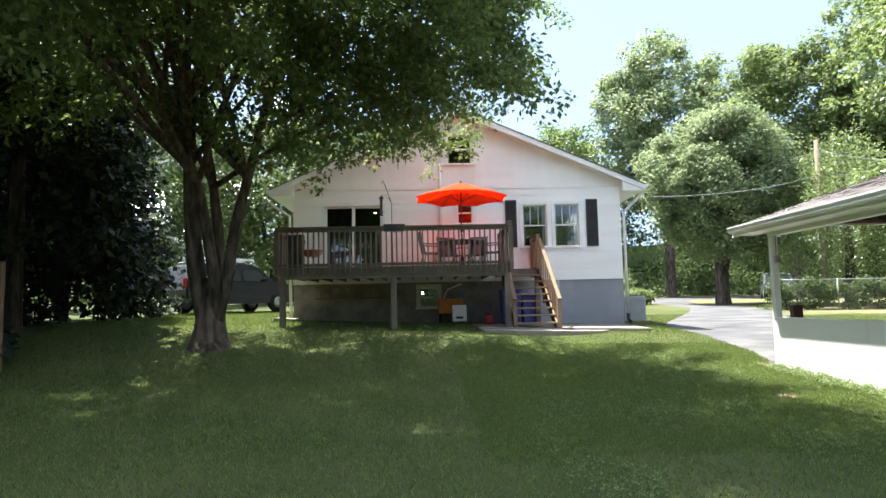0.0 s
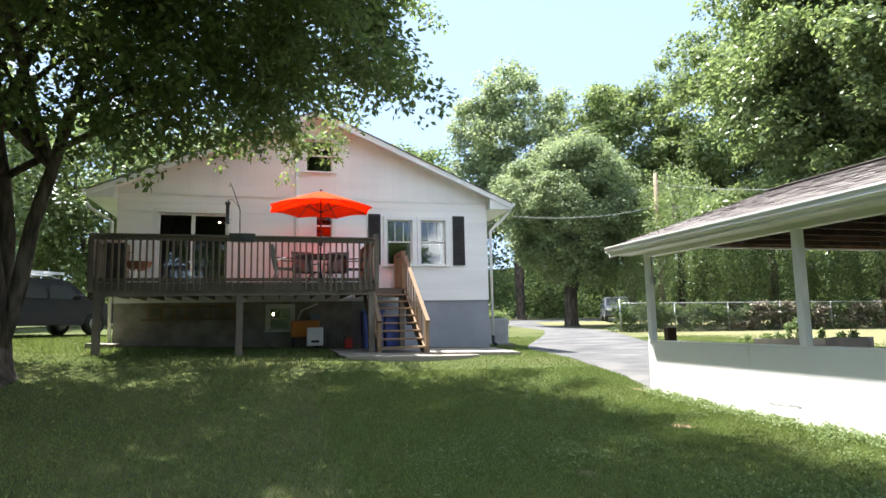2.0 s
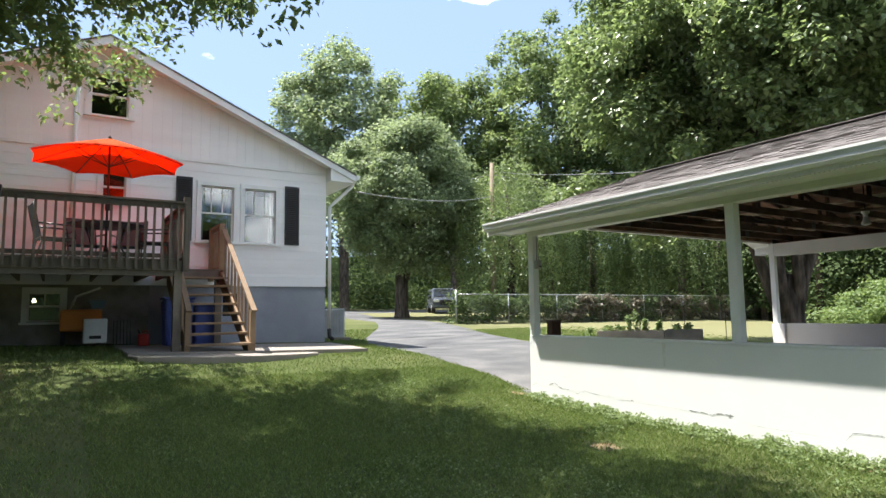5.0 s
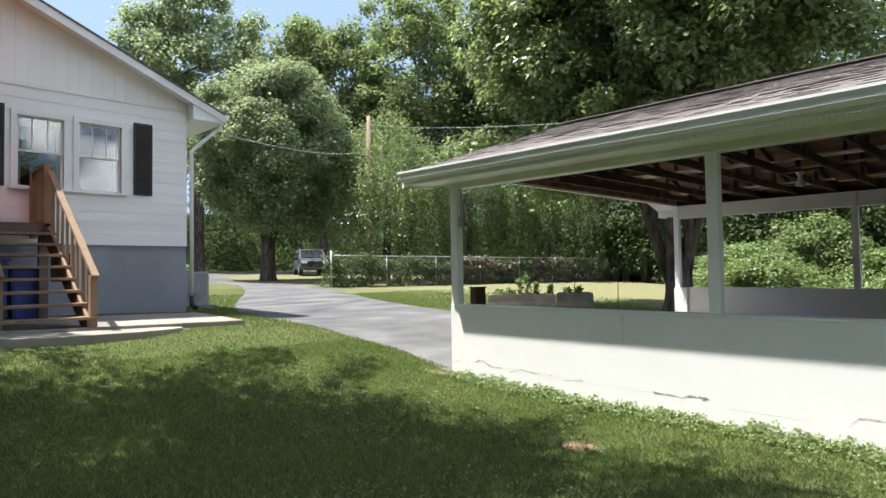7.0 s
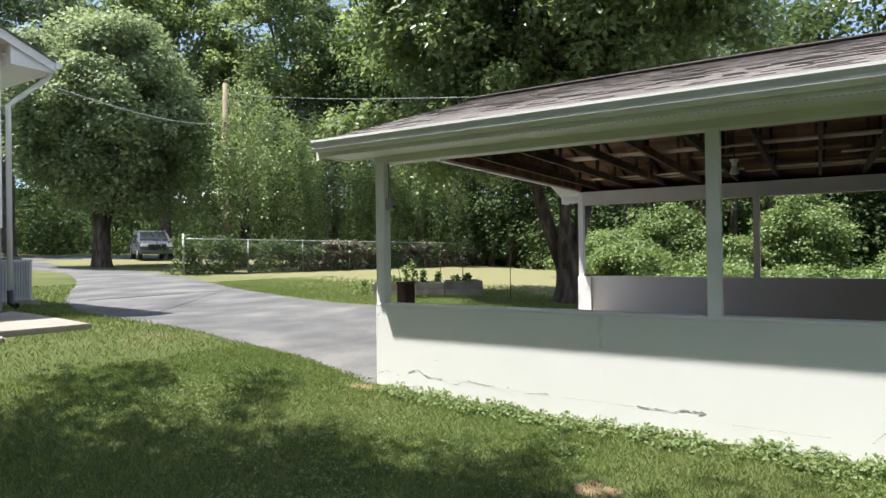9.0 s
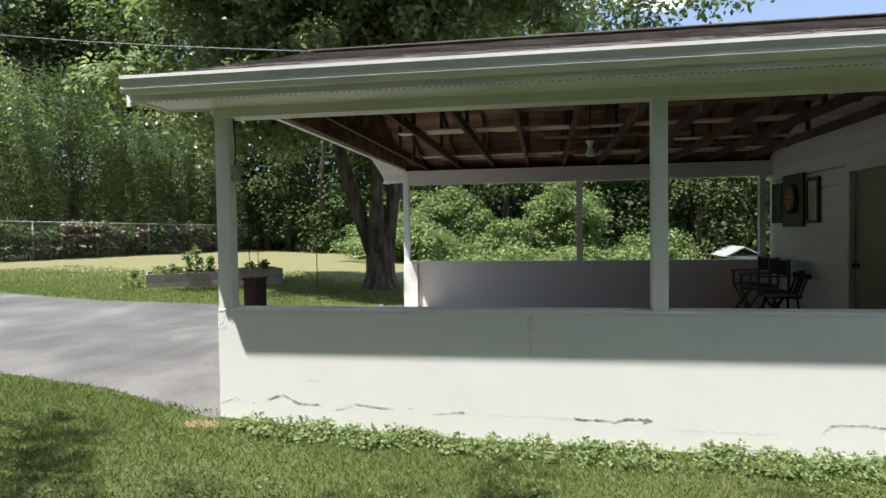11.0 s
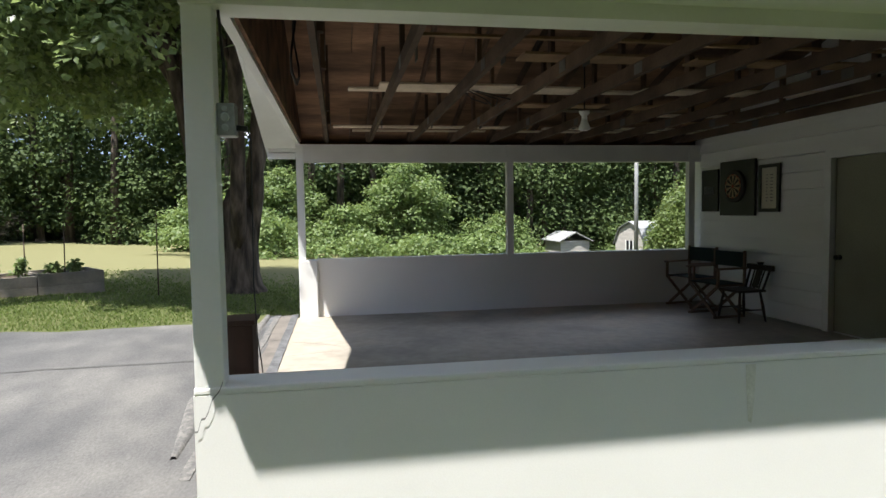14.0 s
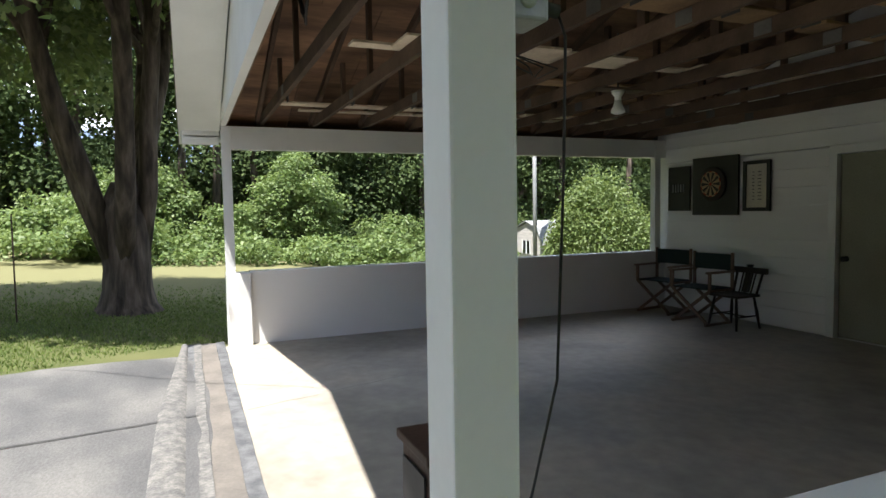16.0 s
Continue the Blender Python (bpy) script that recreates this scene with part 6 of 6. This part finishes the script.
M["chair_wood"] = mat("reddish_chair_wood", (0.20, 0.125, 0.085), (0.13, 0.08, 0.055), rough=0.6, stretch=(1, 1, 0.3))
M["canvas"] = mat("dark_green_canvas", (0.014, 0.03, 0.028), (0.011, 0.024, 0.022), rough=0.9, fine=250, bump=0.3)


def director_chair():
    """A folding canvas chair on crossed legs, facing +y at the origin."""
    ch = thing("director_chair", (0, 0, 0), "folding director chair with dark green canvas and crossed wooden legs", "chair", "director chairs")
    part("seat", bx(-0.27, 0.27, -0.2, 0.2, 0.44, 0.455), M["canvas"], ch)
    bk = bmesh.new()
    prism(bk, [(-0.29, -0.20), (0.29, -0.20), (0.29, -0.215), (0.1, -0.235), (-0.1, -0.235), (-0.29, -0.215)], 0.66, 0.86, "z")
    part("backrest", bk, M["canvas"], ch)
    for s in (-1, 1):
        part("post", bx(s * 0.28 - 0.015, s * 0.28 + 0.015, -0.225, -0.195, 0.44, 0.88), M["chair_wood"], ch)
        part("front_post", bx(s * 0.28 - 0.015, s * 0.28 + 0.015, 0.19, 0.22, 0.44, 0.64), M["chair_wood"], ch)
        part("armrest", bx(s * 0.28 - 0.03, s * 0.28 + 0.03, -0.24, 0.25, 0.64, 0.665, 0.008), M["chair_wood"], ch)
        part("seat_rail", bx(s * 0.28 - 0.015, s * 0.28 + 0.015, -0.22, 0.22, 0.42, 0.445), M["chair_wood"], ch)
        for y in (-0.19, 0.2):
            part("crossed_leg", bar((s * 0.27, y + s * 0.012, 0.43), (-s * 0.25, y + s * 0.012, 0.03), 0.022, 0.035), M["chair_wood"], ch)
        part("foot_rail", bx(s * 0.25 - 0.015, s * 0.25 + 0.015, -0.23, 0.24, 0.0, 0.03), M["chair_wood"], ch)
    return ch


d0 = director_chair()
d0.matrix_basis = pose(12.13, 5.24, FZ, 0, 0, 10)
for c in d0.children:
    c.matrix_parent_inverse = Matrix()
copy_thing(d0, pose(11.30, 5.38, FZ, 0, 0, 6))
wc = thing("wooden_chair", (0, 0, 0), "dark wooden chair with turned legs and a slatted back", "chair")
M["dark_wood"] = mat("dark_chair_wood", (0.035, 0.022, 0.016), (0.025, 0.016, 0.012), rough=0.5)
part("seat", bx(-0.23, 0.23, -0.22, 0.22, 0.42, 0.455, 0.015), M["dark_wood"], wc)
for sx in (-1, 1):
    for sy in (-1, 1):
        part("leg", tb([(sx * 0.17, sy * 0.16, 0.43), (sx * 0.20, sy * 0.19, 0.2), (sx * 0.225, sy * 0.215, 0)], [0.014, 0.022, 0.013], 9), M["dark_wood"], wc)
    part("stretcher", tb([(sx * 0.20, -0.19, 0.17), (sx * 0.20, 0.19, 0.17)], 0.011, 8), M["dark_wood"], wc)
part("stretcher", tb([(-0.2, 0, 0.17), (0.2, 0, 0.17)], 0.011, 8), M["dark_wood"], wc)
for k in range(5):
    x = -0.18 + 0.09 * k
    part("back_spindle", tb([(x, -0.2, 0.45), (x * 1.1, -0.30, 0.74)], 0.011 if 0 < k < 4 else 0.016, 8), M["dark_wood"], wc)
part("back_splat", bar((0, -0.205, 0.46), (0, -0.30, 0.74), 0.12, 0.012, (0, 1, 0)), M["dark_wood"], wc)
part("crest_rail", bx(-0.26, 0.26, -0.33, -0.27, 0.71, 0.79, 0.015), M["dark_wood"], wc)
wc.matrix_basis = pose(10.86, 5.31, FZ, 0, 0, 2) @ Matrix.Scale(0.9, 4)
for c in wc.children:
    c.matrix_parent_inverse = Matrix()
cup = thing("ashtray", (11.05, 5.05, 1.30), "small dark dish on the chair's crest rail", "dish")
cup.matrix_basis = pose(10.87, 5.04, FZ + 0.711)
part("dish", lathe(bmesh.new(), [(0.03, 0), (0.045, 0.03), (0.04, 0.03), (0.02, 0.01)], 14, (10.87, 5.04, FZ + 0.711)), M["black"], cup)

lh = thing("ceiling_bulb", (9.70, 7.93, 2.64), "white lampholder with an unlit bulb under the joists", "light bulb")
part("lampholder", lathe(bmesh.new(), [(0.055, 0.18), (0.05, 0.16), (0.028, 0.13), (0.03, 0.10)], 18, (9.70, 7.93, 2.64)), M["paint"], lh)
part("bulb", lathe(bmesh.new(), [(0.028, 0.10), (0.035, 0.07), (0.058, 0.02), (0.06, 0.0), (0.03, -0.015)], 18, (9.70, 7.93, 2.64)), M["paint"], lh)
part("cord", tb([(9.70, 7.93, 2.82), (9.70, 7.93, 3.3)], 0.008, 6), M["black"], lh)
part("batten", bx(9.62, 9.78, 7.70, 8.2, 2.82, 2.835), M["rafter"], lh)
eb_ = thing("electrical_box", (6.24, 10.83, 2.1), "grey metal outlet box with knockouts on the post", "electrical box")
part("box", bx(6.20, 6.28, 10.805, 10.872, 2.13, 2.255, 0.005), M["galv"], eb_)
for z, r in ((2.232, 0.011), (2.2, 0.018), (2.16, 0.014)):
    k_ = part("knockout", lathe(bmesh.new(), [(r, 0), (r, 0.004), (r * 0.7, 0.005)], 16), M["ac"], eb_)
    k_.matrix_basis = pose(6.20, 10.842, z, 0, -90)
part("plug", tb([(6.24, 10.806, 2.165), (6.24, 10.765, 2.16)], 0.012, 8), M["black"], eb_)
part("conduit", tb([(6.23, 10.855, 2.24), (6.235, 10.845, 2.4), (6.24, 10.86, 2.62)], 0.006, 6), M["black"], eb_)
cord = thing("extension_cord", (6.37, 10.8, 1.17), "black extension cord hanging beside the post", "cord")
part("cable", tb([(6.24, 10.765, 2.16), (6.236, 10.752, 2.12), (6.238, 10.755, 1.9), (6.25, 10.762, 1.55), (6.33, 10.765, 1.32), (6.398, 10.76, 1.19), (6.43, 10.73, 0.8), (6.55, 10.6, 0.39)], 0.0026, 6), M["black"], cord)
M["cab"] = mat("dark_brown_cabinet", (0.06, 0.028, 0.018), (0.035, 0.018, 0.012), rough=0.6, stretch=(1, 1, 0.3))
ped = thing("white_stand", (6.6, 10.8, FZ), "white painted block stand against the low wall", "stand")
part("block", bx(6.40, 6.74, 10.70, 10.95, FZ, 0.96, 0.01), M["white_wall"], ped)
cab = thing("wooden_box", (6.52, 10.83, 0.96), "dark brown wooden box standing on a white stand", "box")
part("body", bx(6.45, 6.62, 10.80, 10.92, 0.96, 1.35, 0.008), M["cab"], cab)
part("lid", bx(6.44, 6.63, 10.79, 10.93, 1.35, 1.37, 0.004), M["cab"], cab)
part("front", bx(6.47, 6.60, 10.921, 10.926, 1.0, 1.32), M["black"], cab)
coil = thing("wire_coil", (8.4, 10.6, 3.0), "coil of dark wire hung under the roof", "wire coil")
cp = [(8.7 + 0.24 * math.cos(k * 0.5) * (1 + 0.1 * math.sin(k * 1.7)), 10.72 + 0.02 * math.sin(k), 3.1 + 0.24 * math.sin(k * 0.5) * (1 + 0.1 * math.cos(k * 2.3))) for k in range(90)]
part("coil", tb(cp, 0.008, 5), M["black"], coil)
nl = thing("hanging_wires", (9.3, 9.0, 3.0), "loose black wire ends under the joists", "wire")
for k in range(4):
    part("strand", tb([(9.2 + 0.02 * k, 9.3 - 0.05 * k, 2.92), (9.22, 9.2 - 0.12 * k, 2.84), (9.25 + 0.05 * k, 9.05 - 0.05 * k, 2.80)], 0.006, 5), M["black"], nl)

# ---- raised beds, stakes and plants ----
M["bed"] = mat("grey_weathered_plank", (0.30, 0.27, 0.23), (0.20, 0.18, 0.155), rough=0.9, stretch=(1, 0.3, 1), fine=40, bump=0.4, per_object=0.15)
M["earth"] = mat("dark_earth", (0.07, 0.05, 0.035), (0.045, 0.033, 0.025), rough=1.0, fine=30, bump=0.8)


BED = pose(14.52, 15.19, 0, 0, 0, 35)


def on_bed(u, v):
    """A place beside the beds' near corner: u back from the driveway, v along them."""
    p = BED @ Vector((u, v, 0))
    return p.x, p.y


def raised_bed(u1, v0, v1, h, label, material):
    x, y = on_bed(u1 / 2, (v0 + v1) / 2)
    z = ground(x, y) - 0.06
    b = thing("raised_bed", (x, y, z), label, "garden bed", "garden beds")

    def put(name, mat_, *r):
        bm = bx(*r, 0.004)
        bmesh.ops.transform(bm, matrix=BED, verts=bm.verts[:])
        part(name, bm, mat_, b)

    for k in range(2):
        a, c = z + k * h / 2 + 0.002, z + (k + 1) * h / 2
        put("plank", material, 0, 0.04, v0, v1, a, c)
        put("plank", material, u1 - 0.04, u1, v0, v1, a, c)
        put("plank", material, 0.041, u1 - 0.041, v0, v0 + 0.04, a, c)
        put("plank", material, 0.041, u1 - 0.041, v1 - 0.04, v1, a, c)
    put("soil", M["earth"], 0.042, u1 - 0.042, v0 + 0.042, v1 - 0.042, z, z + h - 0.05)
    return z + h - 0.05


bz = raised_bed(1.1, 0.02, 1.85, 0.36, "long grey plank garden bed with leafy plants", M["bed"])
bz2 = raised_bed(1.0, -0.97, 0.0, 0.42, "dark plank garden bed in the tree's shade", M["bed"])


def bed_plant(x, y, z, h, r, seed, size=0.1, label="leafy green garden plant"):
    p = thing("garden_plant", (x, y, z), label, "plant", "plants in the garden beds")
    part("stem", tb([(x, y, z - 0.02), (x + 0.02, y, z + h)], [0.012, 0.005], 6), M["leaf_vine"], p)
    rn = random.Random(seed)
    cs = [(x + rn.uniform(-r, r) * (1 - k / 30), y + rn.uniform(-r, r) * (1 - k / 30), z + 0.06 + (h - 0.04) * k / 24) for k in range(24)]
    v, f = leaves(cs, 0.03, 190, size * 0.8, seed, 0.2)
    crown(p, v, f, M["leaf_vine"], "foliage")


for k, (u, v, h, r) in enumerate(((0.4, 1.0, 0.5, 0.13), (0.55, 0.82, 0.62, 0.12), (0.4, 0.55, 0.36, 0.07), (0.3, 0.15, 0.3, 0.14), (0.4, 1.6, 0.14, 0.2), (0.35, -0.3, 0.14, 0.12), (0.5, 1.3, 0.16, 0.15), (0.3, -0.6, 0.2, 0.1))):
    bed_plant(*on_bed(u, v), bz if v > 0 else bz2, h, r, 400 + k)
wx, wy = on_bed(0.2, 2.1)
bed_plant(wx, wy, ground(wx, wy), 0.35, 0.22, 420, 0.1, "green weed clump beside the garden bed")
M["stake"] = mat("rusty_stake", (0.09, 0.06, 0.045), (0.06, 0.04, 0.03), rough=0.8)
for x, y, h in ((*on_bed(0.4, 0.1), 1.15), (*on_bed(0.5, -0.5), 1.15), (14.6, 13.4, 1.4)):
    st = thing("garden_stake", (x, y, ground(x, y)), "thin dark metal garden stake", "stake", "garden stakes")
    part("rod", tb([(x, y, ground(x, y) - 0.05), (x + 0.03, y, ground(x, y) + h)], 0.010, 6), M["stake"], st)

# slatted wooden screen at the lot's edge
scr = thing("wooden_screen", (-7.95, 11.4, ground(-7.95, 11.4)), "tan wooden slat screen beside the evergreens", "fence")
sz = ground(-7.95, 11.4)
part("post", bx(-7.80, -7.70, 11.36, 11.46, sz - 0.1, sz + 2.0), M["stair"], scr)
part("post", bx(-9.4, -9.3, 11.36, 11.46, sz - 0.1, sz + 2.0), M["stair"], scr)
for k in range(12):
    part("slat", bx(-9.4, -7.69, 11.34, 11.358, sz + 0.08 + k * 0.16, sz + 0.21 + k * 0.16), M["stair"], scr)

# ---- wear on the low wall ----
M["crack"] = mat("dark_crack", (0.30, 0.30, 0.29), (0.20, 0.20, 0.195), rough=1.0, bump=0.3)
rc = random.Random(12)


def wall_crack(nodes, w):
    """A broken dark line of changing width over the low wall, through (y, z) nodes."""
    bm, last = bmesh.new(), None
    for (ya, za), (yb, zb) in zip(nodes, nodes[1:]):
        n = max(4, int(abs(yb - ya) / 0.016))
        for k in range(n):
            f = k / n
            y, z = ya + (yb - ya) * f, za + (zb - za) * f + rc.uniform(-0.006, 0.006)
            h = w * rc.choice((0.15, 0.3, 0.5, 0.7, 1.0))
            cur = [bm.verts.new((CX0 - 0.003, y, z + h / 2)), bm.verts.new((CX0 - 0.003, y, z - h / 2))]
            if last:
                bm.faces.new((last[0], last[1], cur[1], cur[0]))
            last = cur
    part("crack", bm, M["crack"], wall_w)


wall_crack(((10.97, 0.432), (10.853, 0.47), (10.80, 0.455)), 0.006)
wall_crack(((10.736, 0.438), (10.69, 0.432)), 0.004)
wall_crack(((10.60, 0.462), (10.572, 0.474), (10.482, 0.508), (10.35, 0.445), (10.171, 0.441)), 0.013)
wall_crack(((10.06, 0.408), (10.021, 0.41), (9.90, 0.449), (9.687, 0.426), (9.60, 0.428)), 0.008)
wall_crack(((9.50, 0.428), (9.46, 0.430)), 0.005)
wall_crack(((9.319, 0.39), (9.20, 0.405), (9.071, 0.418)), 0.008)
wall_crack(((8.95, 0.40), (8.6, 0.40), (8.311, 0.396)), 0.0025)
wall_crack(((8.311, 0.396), (8.029, 0.384), (7.95, 0.405), (7.784, 0.408), (7.86, 0.375)), 0.014)
wall_crack(((7.70, 0.36), (7.573, 0.338), (7.2, 0.335), (6.95, 0.33)), 0.0025)
wall_crack(((7.16, 0.221), (7.02, 0.225), (6.92, 0.214), (7.08, 0.205)), 0.006)
wall_crack(((6.721, 0.332), (6.66, 0.40), (6.60, 0.418), (6.502, 0.415), (6.1, 0.39)), 0.009)
wall_crack(((10.29, 0.615), (10.23, 0.62), (10.18, 0.605)), 0.003)
bm = bmesh.new()
last = None
for k in range(9):
    y, z = 10.99 - k * 0.014, 0.98 + k * 0.025 + rc.uniform(-0.015, 0.015)
    cur = [bm.verts.new((CX0 - 0.010, y, z + 0.004)), bm.verts.new((CX0 - 0.010, y, z - 0.004))]
    if last:
        bm.faces.new((last[0], last[1], cur[1], cur[0]))
    last = cur
part("crack", bm, M["crack"], wall_w)
M["stain"] = mat("water_stain", (0.66, 0.655, 0.59), (0.76, 0.755, 0.72), rough=0.8, scale=9, bump=0.05)
part("stain", prism(bmesh.new(), [(8.585, 1.12), (8.635, 1.12), (8.628, 0.98), (8.62, 0.86), (8.605, 0.85), (8.592, 0.95)], CX0 - 0.0035, CX0 - 0.0005, "x"), M["stain"], wall_w)
bm = bmesh.new()
last = None
for k in range(22):
    y = 10.98 - k * 0.075
    x = 10.13 + k * 0.022 + 0.03 * noise.noise((k * 0.4, 2, 0))
    cur = [bm.verts.new((x - 0.005, y, FZ + 0.003)), bm.verts.new((x + 0.005, y, FZ + 0.003))]
    if last:
        bm.faces.new((last[0], last[1], cur[1], cur[0]))
    last = cur
structure("floor_crack", bm, M["crack"], "thin dark crack across the concrete floor", "crack")
# perforated strip along the carport's soffit
vent = mesh_of("vent_slot", bx(EX0 + 0.10, EX0 + 0.112, -0.008, 0.008, 2.6825, 2.6848), M["black"])
for k in range(150):
    piece("vent_slot", vent, carport, pose(0, 5.0 + k * 0.0425, 0))
M["bare"] = mat("bare_orange_soil", (0.22, 0.155, 0.085), (0.13, 0.11, 0.055), rough=1.0, fine=30, bump=0.6)
BARE = ((4.75, 8.22, 0.26), (6.0, 11.02, 0.22), (2.6, 6.6, 0.14), (5.98, 6.5, 0.2))
for x, y, r in BARE:
    bm = bmesh.new()
    c = bm.verts.new((x, y, near_ground(x, y) + 0.005))
    ring = []
    for k in range(20):
        a = 2 * math.pi * k / 20
        q = r * (1 + 0.45 * noise.noise((math.cos(a) * 2 + x, math.sin(a) * 2 + y, 1)))
        px, py = x + math.cos(a) * q, y + math.sin(a) * q
        ring.append(bm.verts.new((px, py, near_ground(px, py) - 0.004)))
    for k in range(20):
        bm.faces.new((c, ring[k], ring[(k + 1) % 20]))
    structure("bare_patch", bm, M["bare"], "bare orange-brown soil patch in the lawn", "soil")

# ---- grass and weeds ----
def on_lawn(x, y):
    edge = float(np.interp(y, (11.0, 11.05, 11.4, 12.3, 13.6, 16.0, 18.4, 20.6, 25), (6.12, 6.24, 6.26, 6.40, 6.32, 6.42, 7.02, 7.97, 10.6)))
    if x > edge + 0.02:
        return False
    if 1.25 < x < 5.45 + max(0, y - 15) * 0.17 and y > np.interp(x, (1.3, 2.0, 2.9, 3.6, 4.2, 4.5, 5.42), (14.6, 14.05, 13.95, 14.1, 14.45, 14.8, 14.95)) - 0.01:
        return False
    return not (y > 17.5 and -4 < x < 5.9)


def grass(count, x0, x1, y0, y1, h, w, seed, keep):
    g = np.random.default_rng(seed)
    pts = []
    while len(pts) < count:
        x, y = g.uniform(x0, x1), y0 + (y1 - y0) * g.random()
        if keep(x, y) and all((x - a) ** 2 + (y - b) ** 2 > (c * 0.9) ** 2 or g.random() < 0.35 for a, b, c in BARE) and noise.noise((x * 1.1, y * 1.1, 5)) > -0.55 + 0.5 * g.random() - 0.3:
            pts.append((x, y, near_ground(x, y) - 0.004))
    p = np.array(pts)
    n = len(p)
    a = g.uniform(0, 6.283, n)
    tall = (h * g.uniform(0.5, 1.3, n))[:, None]
    side = np.stack([np.cos(a), np.sin(a), np.zeros(n)], 1) * w
    b = g.uniform(0, 6.283, n)
    lean = np.stack([np.cos(b), np.sin(b), np.zeros(n)], 1) * tall * g.uniform(0.2, 0.9, n)[:, None]
    up = np.zeros((n, 3))
    up[:, 2] = tall[:, 0]
    v = np.stack([p - side, p + side, p + side * 0.7 + lean * 0.4 + up * 0.65, p + lean + up], 1).reshape(-1, 3)
    i = np.arange(n)[:, None] * 4
    return v, np.concatenate([i + np.array((0, 1, 2)), i + np.array((0, 2, 3))], 0)


v, f = grass(230000, -8.5, 6.7, 1.6, 15.0, 0.036, 0.004, 1, on_lawn)
tagged(crown(None, v, f, M["grass"], "grass"), "short mown green grass", "grass", "", "stuff")
v, f = grass(150000, 0.5, 6.3, 5.5, 13.0, 0.032, 0.0032, 8, on_lawn)
tagged(crown(None, v, f, M["grass"], "grass"), "short mown green grass", "grass", "", "stuff")
v, f = grass(30000, -9, 10.5, 15, 24, 0.06, 0.007, 2, on_lawn)
tagged(crown(None, v, f, M["grass"], "grass"), "mown grass beside the house", "grass", "", "stuff")
v, f = grass(80000, 11.2, 22, 10.5, 23, 0.036, 0.006, 3, lambda x, y: x > np.interp(y, (10.5, 11.4, 12.6, 13.6, 15.8, 18.7, 22), (12.85, 12.9, 11.95, 11.35, 11.15, 11.95, 12.7)) and x < 17.0 + 4.5 * noise.noise((y * 11, x * 11, 0)) + 1.5 * noise.noise((y, x, 3)) and not (-0.05 < (BED.inverted() @ Vector((x, y, 0))).x < 1.15 and -1.0 < (BED.inverted() @ Vector((x, y, 0))).y < 1.9))
tagged(crown(None, v, f, M["grass"], "grass"), "mown grass beyond the driveway", "grass", "", "stuff")
rg_ = random.Random(21)
wd = [(rg_.uniform(5.80, 6.13), rg_.uniform(5.3, 10.75), 0) for _ in range(380)]
wd = [(x, y, near_ground(x, y) + 0.01 + rg_.random() * 0.05 * (0.3 + (x - 5.7) * 2.2)) for x, y, _ in wd]
M["leaf_weed"] = leaf_mat("weed_leaf", (0.10, 0.15, 0.05), (0.22, 0.28, 0.12), 0.35)
mass("wall_weeds", "low round-leaved weeds along the wall's foot", "weeds", wd, 0.035, 7000, 0.036, M["leaf_weed"], 61, -0.2)
cv = [(rg_.uniform(1.0, 6.0), rg_.uniform(3.0, 12.0), 0) for _ in range(900)]
cv = [(x, y, near_ground(x, y) + 0.03) for x, y, _ in cv if noise.noise((x * 0.6, y * 0.6, 9)) > 0.0]
mass("clover", "patches of clover in the lawn", "clover", cv, 0.10, 20000, 0.026, M["leaf_vine"], 62, -0.2, "stuff")
